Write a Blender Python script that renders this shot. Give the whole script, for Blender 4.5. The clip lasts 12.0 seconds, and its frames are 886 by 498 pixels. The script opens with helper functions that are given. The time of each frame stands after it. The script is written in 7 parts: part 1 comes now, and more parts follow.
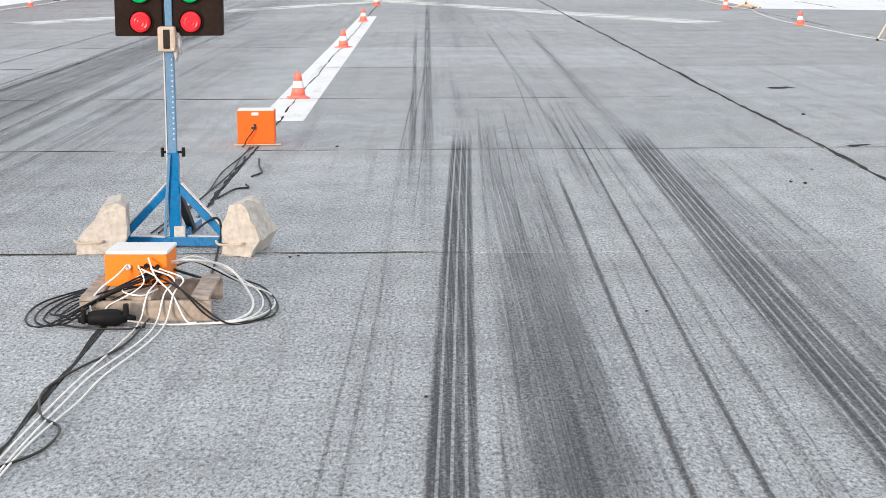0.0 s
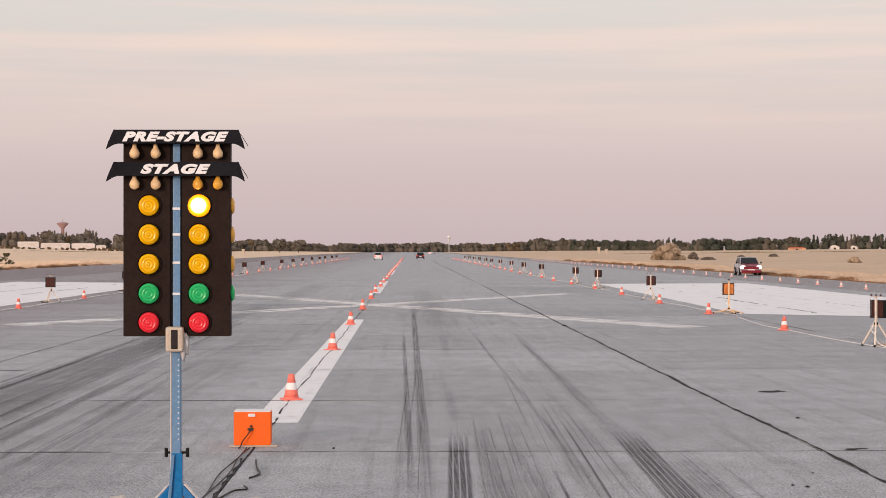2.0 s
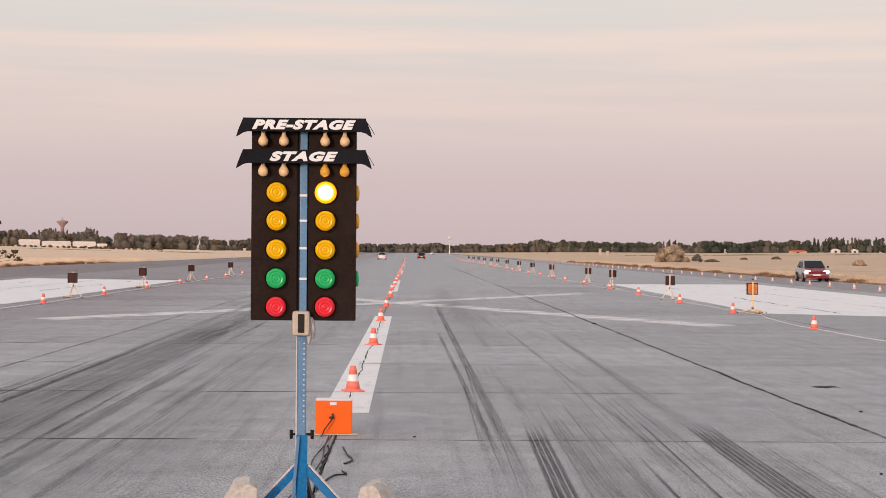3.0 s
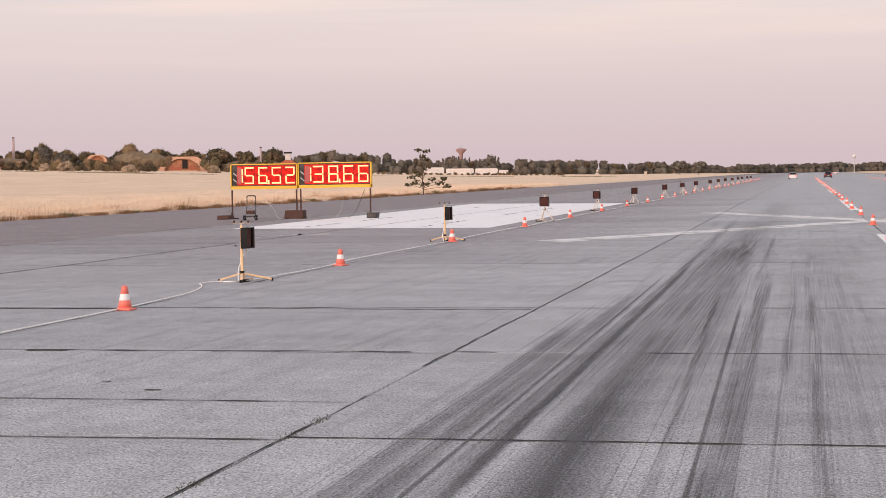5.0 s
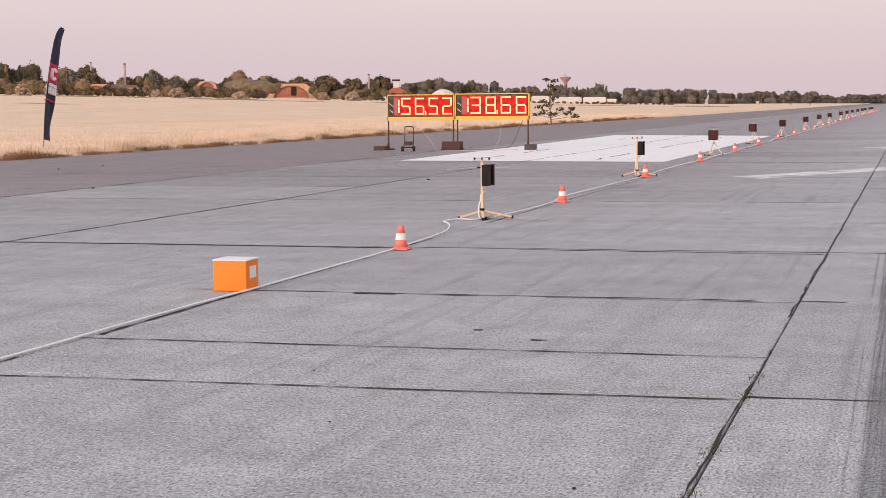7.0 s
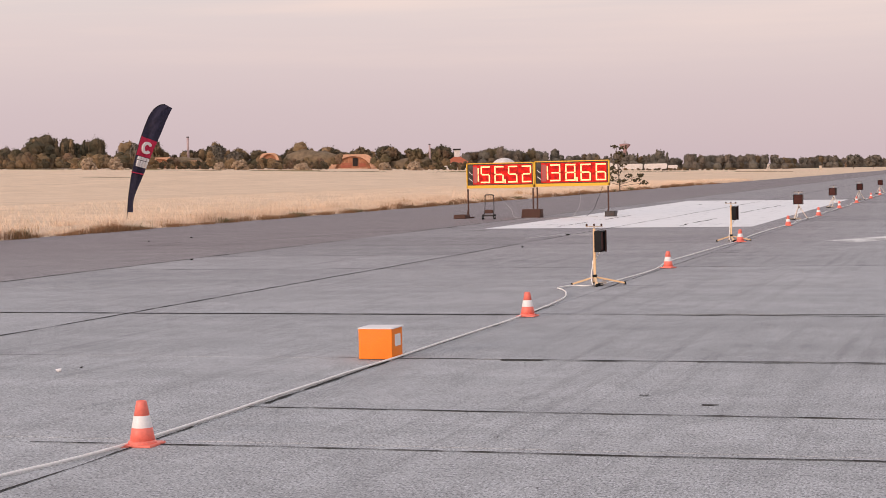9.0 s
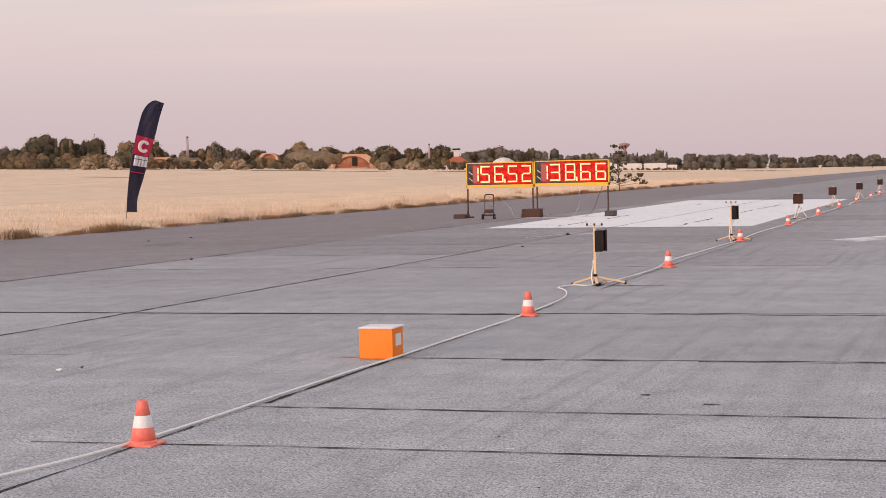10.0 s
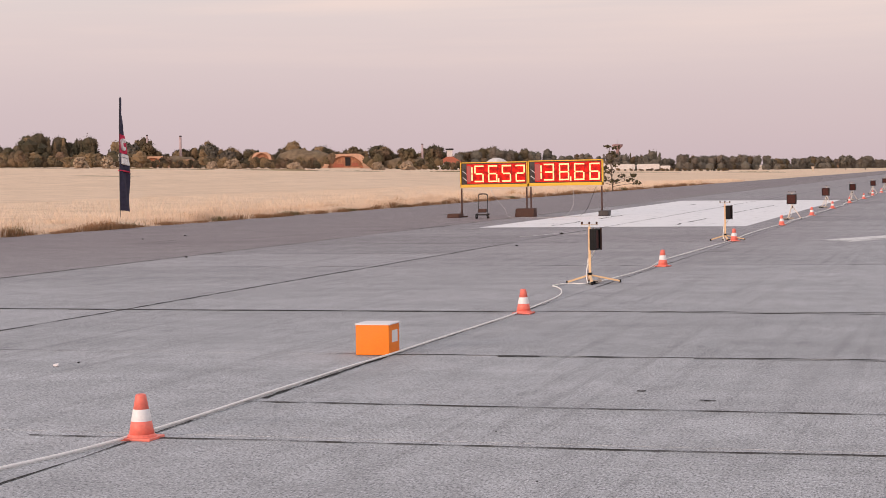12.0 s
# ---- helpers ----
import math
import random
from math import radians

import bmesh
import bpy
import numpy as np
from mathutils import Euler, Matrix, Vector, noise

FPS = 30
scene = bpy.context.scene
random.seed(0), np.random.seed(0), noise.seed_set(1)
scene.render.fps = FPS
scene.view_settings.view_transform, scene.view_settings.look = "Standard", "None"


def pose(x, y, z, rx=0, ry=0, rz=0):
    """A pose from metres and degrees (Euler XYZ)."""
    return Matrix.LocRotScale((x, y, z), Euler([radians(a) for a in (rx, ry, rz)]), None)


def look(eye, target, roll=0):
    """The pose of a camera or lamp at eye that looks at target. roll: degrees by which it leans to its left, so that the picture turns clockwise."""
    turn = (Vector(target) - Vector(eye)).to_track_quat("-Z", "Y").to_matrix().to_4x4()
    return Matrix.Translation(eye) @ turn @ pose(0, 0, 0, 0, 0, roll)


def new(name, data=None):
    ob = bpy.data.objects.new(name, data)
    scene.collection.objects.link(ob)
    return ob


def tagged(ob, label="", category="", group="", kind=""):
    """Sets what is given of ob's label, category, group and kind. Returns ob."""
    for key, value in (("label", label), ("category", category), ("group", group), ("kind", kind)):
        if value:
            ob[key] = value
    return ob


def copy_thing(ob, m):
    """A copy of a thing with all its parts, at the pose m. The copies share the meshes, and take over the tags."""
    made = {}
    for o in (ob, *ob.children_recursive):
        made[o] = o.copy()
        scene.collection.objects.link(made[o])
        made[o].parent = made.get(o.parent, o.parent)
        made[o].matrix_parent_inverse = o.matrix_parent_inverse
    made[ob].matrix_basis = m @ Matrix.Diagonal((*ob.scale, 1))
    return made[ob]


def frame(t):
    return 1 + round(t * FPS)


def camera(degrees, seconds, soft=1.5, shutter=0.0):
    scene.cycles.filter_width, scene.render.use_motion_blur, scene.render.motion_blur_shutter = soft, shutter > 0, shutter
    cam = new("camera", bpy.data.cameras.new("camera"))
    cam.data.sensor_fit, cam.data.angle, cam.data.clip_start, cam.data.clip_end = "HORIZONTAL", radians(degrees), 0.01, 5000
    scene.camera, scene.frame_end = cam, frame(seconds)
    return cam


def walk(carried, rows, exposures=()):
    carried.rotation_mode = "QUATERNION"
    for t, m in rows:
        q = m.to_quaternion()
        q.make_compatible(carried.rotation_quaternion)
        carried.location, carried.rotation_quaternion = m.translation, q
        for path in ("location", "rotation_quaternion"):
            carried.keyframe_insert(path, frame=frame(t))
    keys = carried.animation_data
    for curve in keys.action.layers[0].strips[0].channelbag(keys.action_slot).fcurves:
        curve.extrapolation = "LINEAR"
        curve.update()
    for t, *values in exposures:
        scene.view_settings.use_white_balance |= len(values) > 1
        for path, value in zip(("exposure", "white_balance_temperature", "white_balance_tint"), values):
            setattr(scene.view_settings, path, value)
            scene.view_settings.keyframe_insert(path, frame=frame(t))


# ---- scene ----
cam = camera(28.4, 12.0, soft=0.6)
PATH = [
    (0, (0.925, -0.146, 1.983), (0.939, 1.824, 1.64), -0.3),
    (0.1, (0.911, -0.147, 1.994), (0.927, 1.828, 1.671), -0.25),
    (0.2, (0.896, -0.147, 2.005), (0.915, 1.832, 1.714), -0.2),
    (0.3, (0.88, -0.148, 2.015), (0.904, 1.837, 1.768), -0.2),
    (0.5, (0.845, -0.15, 2.037), (0.87, 1.845, 1.9), -0.1),
    (0.7, (0.83, -0.15, 2.02), (0.861, 1.849, 1.968), 0.0),
    (1, (0.816, -0.149, 2.0), (0.85, 1.851, 1.987), 0.0),
    (1.5, (0.798, -0.142, 1.988), (0.834, 1.858, 1.986), 0.0),
    (2, (0.753, -0.152, 1.969), (0.791, 1.847, 1.97), 0.0),
    (2.5, (0.446, -0.256, 1.928), (0.483, 1.744, 1.93), 0.2),
    (3, (-0.071, -0.38, 1.875), (-0.032, 1.62, 1.877), 0.4),
    (3.2, (-0.32, -0.38, 1.87), (-0.293, 1.62, 1.872), 0.5),
    (3.5, (-0.726, -0.374, 1.864), (-0.799, 1.625, 1.858), 0.6),
    (3.7, (-1.023, -0.364, 1.873), (-1.18, 1.63, 1.865), 0.4),
    (5.3, (-3.365, -0.519, 1.787), (-3.786, 1.433, 1.68), -0.7),
    (5.5, (-3.658, -0.525, 1.787), (-4.077, 1.427, 1.664), -0.3),
    (6, (-4.315, -0.67, 1.859), (-4.736, 1.278, 1.698), -0.4),
    (6.5, (-4.879, -0.683, 1.895), (-5.312, 1.263, 1.727), -0.4),
    (7, (-5.38, -0.7, 1.979), (-5.898, 1.224, 1.815), -0.5),
    (7.5, (-5.798, -0.756, 1.981), (-6.375, 1.154, 1.854), -0.6),
    (7.7, (-5.923, -0.798, 1.973), (-6.501, 1.114, 1.861), -0.8),
    (9.5, (-6.264, -0.947, 1.969), (-6.849, 0.964, 1.885), -1.3),
    (10, (-6.273, -0.926, 1.967), (-6.857, 0.985, 1.882), -1.3),
    (10.5, (-6.312, -0.907, 1.978), (-6.892, 1.005, 1.891), -0.9),
    (11, (-6.295, -0.92, 1.966), (-6.874, 0.992, 1.88), -1.2),
    (11.5, (-6.297, -0.931, 1.952), (-6.873, 0.982, 1.867), -1.2),
    (12, (-6.299, -0.982, 1.933), (-6.875, 0.931, 1.848), -1.1),
]
walk(cam, [(t, look(eye, target, roll)) for t, eye, target, roll in PATH],
     exposures=[(0, 0.6, 6200, 5), (0.35, 0.58, 6200, 5), (0.5, 0.50, 6250, 4), (0.9, 0.24, 6500, 11), (1.2, 0.06, 6750, 15), (2.0, 0.0, 6750, 15), (4.0, 0.03, 6750, 15), (5.5, 0.2, 6550, 17), (6.8, 0.22, 6550, 17), (9.5, 0.05, 6680, 18), (12, 0.05, 6680, 18)])


# ---- light: dusk sky, low warm sun behind the camera ----
SUN_FROM = Vector((-0.55, -1.0, 0.16)).normalized()


def build_world():
    w = bpy.data.worlds.new("dusk_sky")
    scene.world = w
    w.use_nodes = True
    nt = w.node_tree
    nt.nodes.clear()
    out = nt.nodes.new("ShaderNodeOutputWorld")
    bg = nt.nodes.new("ShaderNodeBackground")
    sky = nt.nodes.new("ShaderNodeTexSky")
    sky.sky_type = "NISHITA"
    sky.sun_disc = False
    sky.sun_elevation = math.asin(SUN_FROM.z)
    sky.sun_rotation = math.atan2(SUN_FROM.x, SUN_FROM.y)
    co = nt.nodes.new("ShaderNodeTexCoord")
    sep = nt.nodes.new("ShaderNodeSeparateXYZ")
    nt.links.new(co.outputs["Generated"], sep.inputs[0])
    ramp = nt.nodes.new("ShaderNodeValToRGB")
    nt.links.new(sep.outputs["Z"], ramp.inputs[0])
    el = ramp.color_ramp.elements
    el[0].position, el[0].color = 0.0, (0.56, 0.47, 0.50, 1)
    el[1].position, el[1].color = 1.0, (0.62, 0.68, 0.76, 1)
    for p, c in ((0.04, (0.60, 0.51, 0.53, 1)), (0.085, (0.69, 0.60, 0.585, 1)), (0.135, (0.69, 0.67, 0.64, 1)),
                 (0.2, (0.70, 0.71, 0.70, 1)), (0.45, (0.66, 0.70, 0.74, 1))):
        e = el.new(p)
        e.color = c
    # thin peach cloud streaks
    mp = nt.nodes.new("ShaderNodeMapping")
    mp.inputs["Scale"].default_value = (3.0, 3.0, 55.0)
    nt.links.new(co.outputs["Generated"], mp.inputs[0])
    nz = nt.nodes.new("ShaderNodeTexNoise")
    nz.inputs["Scale"].default_value = 1.3
    nz.inputs["Detail"].default_value = 5
    nt.links.new(mp.outputs[0], nz.inputs[0])
    cr = nt.nodes.new("ShaderNodeValToRGB")
    cr.color_ramp.elements[0].position = 0.42
    cr.color_ramp.elements[1].position = 0.75
    nt.links.new(nz.outputs[0], cr.inputs[0])
    lift = nt.nodes.new("ShaderNodeMapRange")
    lift.inputs["From Min"].default_value = 0.05
    lift.inputs["From Max"].default_value = 0.12
    nt.links.new(sep.outputs["Z"], lift.inputs[0])
    mul = nt.nodes.new("ShaderNodeMath")
    mul.operation = "MULTIPLY"
    nt.links.new(cr.outputs[0], mul.inputs[0])
    nt.links.new(lift.outputs[0], mul.inputs[1])
    mul2 = nt.nodes.new("ShaderNodeMath")
    mul2.operation = "MULTIPLY"
    mul2.inputs[1].default_value = 1.0
    nt.links.new(mul.outputs[0], mul2.inputs[0])
    mixc = nt.nodes.new("ShaderNodeMixRGB")
    nt.links.new(mul2.outputs[0], mixc.inputs[0])
    nt.links.new(ramp.outputs[0], mixc.inputs[1])
    mixc.inputs[2].default_value = (0.86, 0.70, 0.62, 1)
    # the physical sky tints the rest
    sc = nt.nodes.new("ShaderNodeMixRGB")
    sc.blend_type = "MULTIPLY"
    sc.inputs[0].default_value = 1.0
    sc.inputs[2].default_value = (0.1, 0.1, 0.1, 1)
    nt.links.new(sky.outputs[0], sc.inputs[1])
    fin = nt.nodes.new("ShaderNodeMixRGB")
    fin.inputs[0].default_value = 0.1
    nt.links.new(mixc.outputs[0], fin.inputs[1])
    nt.links.new(sc.outputs[0], fin.inputs[2])
    nt.links.new(fin.outputs[0], bg.inputs[0])
    bg.inputs[1].default_value = 1.06
    nt.links.new(bg.outputs[0], out.inputs[0])


build_world()
sun = new("sun", bpy.data.lights.new("sun", "SUN"))
sun.data.energy, sun.data.angle, sun.data.color = 2.0, radians(12), (1.0, 0.80, 0.64)
sun.matrix_world = look(SUN_FROM * 50, (0, 0, 0))


# ---- materials ----
def shader(name):
    m = bpy.data.materials.new(name)
    m.use_nodes = True
    nt = m.node_tree
    return m, nt, nt.nodes["Principled BSDF"]


def coords(nt, scale=(1, 1, 1), world=False):
    mp = nt.nodes.new("ShaderNodeMapping")
    mp.inputs["Scale"].default_value = scale
    if world:
        g = nt.nodes.new("ShaderNodeNewGeometry")
        nt.links.new(g.outputs["Position"], mp.inputs[0])
    else:
        c = nt.nodes.new("ShaderNodeTexCoord")
        nt.links.new(c.outputs["Object"], mp.inputs[0])
    return mp


def noise_node(nt, mp, scale, detail=3, rough=0.55):
    n = nt.nodes.new("ShaderNodeTexNoise")
    n.inputs["Scale"].default_value = scale
    n.inputs["Detail"].default_value = detail
    n.inputs["Roughness"].default_value = rough
    nt.links.new(mp.outputs[0], n.inputs[0])
    return n


def maprange(nt, sock, a, b, c, d):
    r = nt.nodes.new("ShaderNodeMapRange")
    for i, v in enumerate((a, b, c, d)):
        r.inputs[i + 1].default_value = v
    nt.links.new(sock, r.inputs[0])
    return r.outputs[0]


def mixcol(nt, fac, a, b, blend="MIX"):
    m = nt.nodes.new("ShaderNodeMixRGB")
    m.blend_type = blend
    for i, v in enumerate((fac, a, b)):
        if isinstance(v, (int, float)):
            m.inputs[i].default_value = v
        elif isinstance(v, tuple):
            m.inputs[i].default_value = (*v[:3], 1)
        else:
            nt.links.new(v, m.inputs[i])
    return m.outputs[0]


def times(nt, a, b):
    m = nt.nodes.new("ShaderNodeMath")
    m.operation = "MULTIPLY"
    for i, v in enumerate((a, b)):
        if isinstance(v, (int, float)):
            m.inputs[i].default_value = v
        else:
            nt.links.new(v, m.inputs[i])
    return m.outputs[0]


def bump(nt, bsdf, sock, strength, dist):
    b = nt.nodes.new("ShaderNodeBump")
    b.inputs["Strength"].default_value = strength
    b.inputs["Distance"].default_value = dist
    nt.links.new(sock, b.inputs["Height"])
    nt.links.new(b.outputs[0], bsdf.inputs["Normal"])


def plain(name, col, rough=0.5, metal=0.0, grain=30.0, vary=0.18, stain=3.0, emit=0.0, emit_col=None, bumpy=0.15, dirt=(0.12, 0.10, 0.08), dirty=0.25):
    """Painted, plastic, wooden or metal surface with fine grain, blotches of dirt and slight relief."""
    m, nt, b = shader(name)
    mp = coords(nt)
    n1 = noise_node(nt, mp, grain, 4)
    n2 = noise_node(nt, mp, stain, 5, 0.65)
    c = mixcol(nt, maprange(nt, n1.outputs[0], 0.3, 0.7, 0, 1), tuple(v * (1 - vary) for v in col), tuple(min(1, v * (1 + vary)) for v in col))
    c = mixcol(nt, maprange(nt, n2.outputs[0], 0.52, 0.8, 0, dirty), c, dirt)
    nt.links.new(c, b.inputs["Base Color"])
    nt.links.new(maprange(nt, n2.outputs[0], 0.3, 0.7, max(0.05, rough - 0.12), min(1, rough + 0.12)), b.inputs["Roughness"])
    b.inputs["Metallic"].default_value = metal
    b.inputs["Specular IOR Level"].default_value = 0.2 if max(col) < 0.05 and rough > 0.3 else 0.4
    bump(nt, b, n1.outputs[0], bumpy, 0.004)
    if emit:
        b.inputs["Emission Color"].default_value = (*(emit_col or col), 1)
        b.inputs["Emission Strength"].default_value = emit
    return m


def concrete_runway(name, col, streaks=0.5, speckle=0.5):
    """Worn concrete: aggregate speckle stretched along y for the low view, stains, streaks along the runway, shade of
    the far ground painted in on the west side, slab to slab difference.
    """
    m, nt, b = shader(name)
    # grain drawn out along y so it looks round at a low angle
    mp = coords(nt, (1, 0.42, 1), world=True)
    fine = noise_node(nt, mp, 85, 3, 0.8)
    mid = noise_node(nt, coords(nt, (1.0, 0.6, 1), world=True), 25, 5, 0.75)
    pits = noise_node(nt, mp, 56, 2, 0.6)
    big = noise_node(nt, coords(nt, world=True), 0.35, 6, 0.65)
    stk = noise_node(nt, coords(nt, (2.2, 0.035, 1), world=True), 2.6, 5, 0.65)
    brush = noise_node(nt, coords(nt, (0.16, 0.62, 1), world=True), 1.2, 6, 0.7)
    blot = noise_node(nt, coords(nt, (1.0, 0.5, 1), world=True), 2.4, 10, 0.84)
    lo, hi = tuple(v * (1 - 0.62 * speckle) for v in col), tuple(v * (1 + 0.56 * speckle) for v in col)
    c = mixcol(nt, maprange(nt, fine.outputs[0], 0.40, 0.60, 0, 1), lo, hi)
    c = mixcol(nt, maprange(nt, mid.outputs[0], 0.47, 0.68, 0, 0.55), c, tuple(v * 0.5 for v in col))
    c = mixcol(nt, maprange(nt, big.outputs[0], 0.35, 0.7, 0, 0.34), c, tuple(v * k for v, k in zip(col, (0.70, 0.69, 0.70))))
    c = mixcol(nt, maprange(nt, blot.outputs[0], 0.50, 0.64, 0, 0.5), c, tuple(v * 0.46 for v in col))
    c = mixcol(nt, maprange(nt, blot.outputs[0], 0.48, 0.36, 0, 0.35), c, tuple(min(0.9, v * 1.35) for v in col))
    c = mixcol(nt, maprange(nt, brush.outputs[0], 0.44, 0.66, 0, 0.42), c, tuple(v * 0.58 for v in col))
    c = mixcol(nt, maprange(nt, stk.outputs[0], 0.52, 0.78, 0, streaks), c, (0.10, 0.10, 0.105))
    c = mixcol(nt, maprange(nt, pits.outputs[0], 0.56, 0.62, 0, 0.65), c, tuple(v * 0.22 for v in col))
    c = mixcol(nt, maprange(nt, pits.outputs[0], 0.41, 0.33, 0, 0.5), c, tuple(min(0.9, v * 1.7) for v in col))
    px = nt.nodes.new("ShaderNodeSeparateXYZ")
    g = nt.nodes.new("ShaderNodeNewGeometry")
    nt.links.new(g.outputs["Position"], px.inputs[0])
    # shading of the distant western ground, painted into its colour
    far_shade = times(nt, maprange(nt, px.outputs[1], 15, 48, 0, 1), maprange(nt, px.outputs[0], -5, -12, 0.08, 1))
    c = mixcol(nt, far_shade, c, mixcol(nt, 1.0, c, (0.79, 0.735, 0.735), "MULTIPLY"))
    oi = nt.nodes.new("ShaderNodeObjectInfo")
    c = mixcol(nt, 1.0, c, maprange(nt, oi.outputs["Random"], 0, 1, 0.90, 1.08), "MULTIPLY")
    nt.links.new(c, b.inputs["Base Color"])
    nt.links.new(maprange(nt, stk.outputs[0], 0.4, 0.8, 0.88, 0.62), b.inputs["Roughness"])
    b.inputs["Specular IOR Level"].default_value = 0.1
    bump(nt, b, fine.outputs[0], 0.6, 0.006)
    return m


def worn_paint(name, col, keep=0.75):
    m, nt, b = shader(name)
    mp = coords(nt, world=True)
    n = noise_node(nt, mp, 25, 4, 0.7)
    n2 = noise_node(nt, mp, 1.1, 6, 0.7)
    mp3 = coords(nt, (2.0, 0.12, 1), world=True)
    n3 = noise_node(nt, mp3, 2.5, 4, 0.6)
    c = mixcol(nt, maprange(nt, n.outputs[0], 0.3, 0.7, 0, 0.5), col, tuple(v * 0.8 for v in col))
    c = mixcol(nt, maprange(nt, n2.outputs[0], 0.52, 0.8, 0, 0.35), c, (0.34, 0.33, 0.33))
    c = mixcol(nt, maprange(nt, n3.outputs[0], 0.58, 0.8, 0, 0.5), c, (0.25, 0.25, 0.25))
    nt.links.new(c, b.inputs["Base Color"])
    b.inputs["Roughness"].default_value = 0.7
    tr = nt.nodes.new("ShaderNodeBsdfTransparent")
    mix = nt.nodes.new("ShaderNodeMixShader")
    a = nt.nodes.new("ShaderNodeMath")
    a.operation = "ADD"
    nt.links.new(n.outputs[0], a.inputs[0])
    nt.links.new(n2.outputs[0], a.inputs[1])
    nt.links.new(maprange(nt, a.outputs[0], 0.62 + 0.5 * keep, 0.92 + 0.5 * keep, 1, 0.0), mix.inputs[0])
    nt.links.new(tr.outputs[0], mix.inputs[1])
    nt.links.new(b.outputs[0], mix.inputs[2])
    nt.links.new(mix.outputs[0], nt.nodes["Material Output"].inputs[0])
    return m


def tyre_rubber_mark(name, alpha, ribs, solid=0.0, fade=0.3, soft_edge=0.45):
    """Rubber laid on concrete: u runs across the mark, v along it; broken, fading at edges and ends."""
    m, nt, b = shader(name)
    b.inputs["Base Color"].default_value = (0.030, 0.032, 0.039, 1)
    b.inputs["Roughness"].default_value = 0.65
    uv = nt.nodes.new("ShaderNodeTexCoord")
    sep = nt.nodes.new("ShaderNodeSeparateXYZ")
    nt.links.new(uv.outputs["UV"], sep.inputs[0])
    edge = nt.nodes.new("ShaderNodeMath")
    edge.operation = "PINGPONG"
    edge.inputs[1].default_value = 0.5
    nt.links.new(sep.outputs[0], edge.inputs[0])
    a = maprange(nt, edge.outputs[0], 0.0, 0.12 if ribs else soft_edge, 0, 1)
    ends = nt.nodes.new("ShaderNodeMath")
    ends.operation = "PINGPONG"
    ends.inputs[1].default_value = 0.5
    nt.links.new(sep.outputs[1], ends.inputs[0])
    a = times(nt, a, maprange(nt, ends.outputs[0], 0.0, 0.09 if ribs else fade, 0, 1))
    if ribs:
        wv = nt.nodes.new("ShaderNodeMath")
        wv.operation = "PINGPONG"
        wv.inputs[1].default_value = 0.5 / ribs
        nt.links.new(sep.outputs[0], wv.inputs[0])
        a = times(nt, a, maprange(nt, wv.outputs[0], 0.085 / ribs, 0.155 / ribs, 0.0, 1))
    mp = coords(nt, (24, 0.10, 1), world=True)
    n = noise_node(nt, mp, 2.0, 4, 0.7)
    a = times(nt, a, maprange(nt, n.outputs[0], 0.38, 0.60, 0.42 if ribs else solid, 1))
    mp2 = coords(nt, (30, 30, 1), world=True)
    n2 = noise_node(nt, mp2, 1.6, 3, 0.7)
    a = times(nt, a, maprange(nt, n2.outputs[0], 0.38, 0.6, 0.6 if ribs else 0.6 if solid > 0.5 else 0.25, 1))
    a = times(nt, a, alpha)
    tr = nt.nodes.new("ShaderNodeBsdfTransparent")
    mix = nt.nodes.new("ShaderNodeMixShader")
    nt.links.new(a, mix.inputs[0])
    nt.links.new(tr.outputs[0], mix.inputs[1])
    nt.links.new(b.outputs[0], mix.inputs[2])
    nt.links.new(mix.outputs[0], nt.nodes["Material Output"].inputs[0])
    return m


def field_material(name, a, b_, c_, island=False):
    m, nt, b = shader(name)
    mp = coords(nt, (1, 0.35, 1), world=True)
    n = noise_node(nt, mp, 0.05, 6, 0.7)
    mpf = coords(nt, world=True)
    n2 = noise_node(nt, mpf, 2.2, 4, 0.7)
    c = mixcol(nt, maprange(nt, n.outputs[0], 0.38, 0.66, 0, 1), a, b_)
    c = mixcol(nt, maprange(nt, n2.outputs[0], 0.45, 0.75, 0, 0.5), c, c_)
    n3 = noise_node(nt, coords(nt, (0.5, 1, 1), world=True), 0.35, 5, 0.75)
    c = mixcol(nt, maprange(nt, n3.outputs[0], 0.46, 0.66, 0, 0.6), c, tuple(v * 0.8 for v in c_))
    px = nt.nodes.new("ShaderNodeSeparateXYZ")
    nt.links.new(mpf.outputs[0], px.inputs[0])
    # east field darkened: its duller light and exposure put into the colour
    c = mixcol(nt, maprange(nt, px.outputs[0], 20, 28, 0, 1), c, mixcol(nt, 1.0, c, (0.80, 0.79, 0.78), "MULTIPLY"))
    if island:
        g = nt.nodes.new("ShaderNodeNewGeometry")
        c = mixcol(nt, 1.0, c, maprange(nt, g.outputs["Random Per Island"], 0, 1, 0.84, 1.08), "MULTIPLY")
    nt.links.new(c, b.inputs["Base Color"])
    b.inputs["Roughness"].default_value = 0.9
    b.inputs["Specular IOR Level"].default_value = 0.1
    if not island:
        bump(nt, b, n2.outputs[0], 0.6, 0.3)
    return m


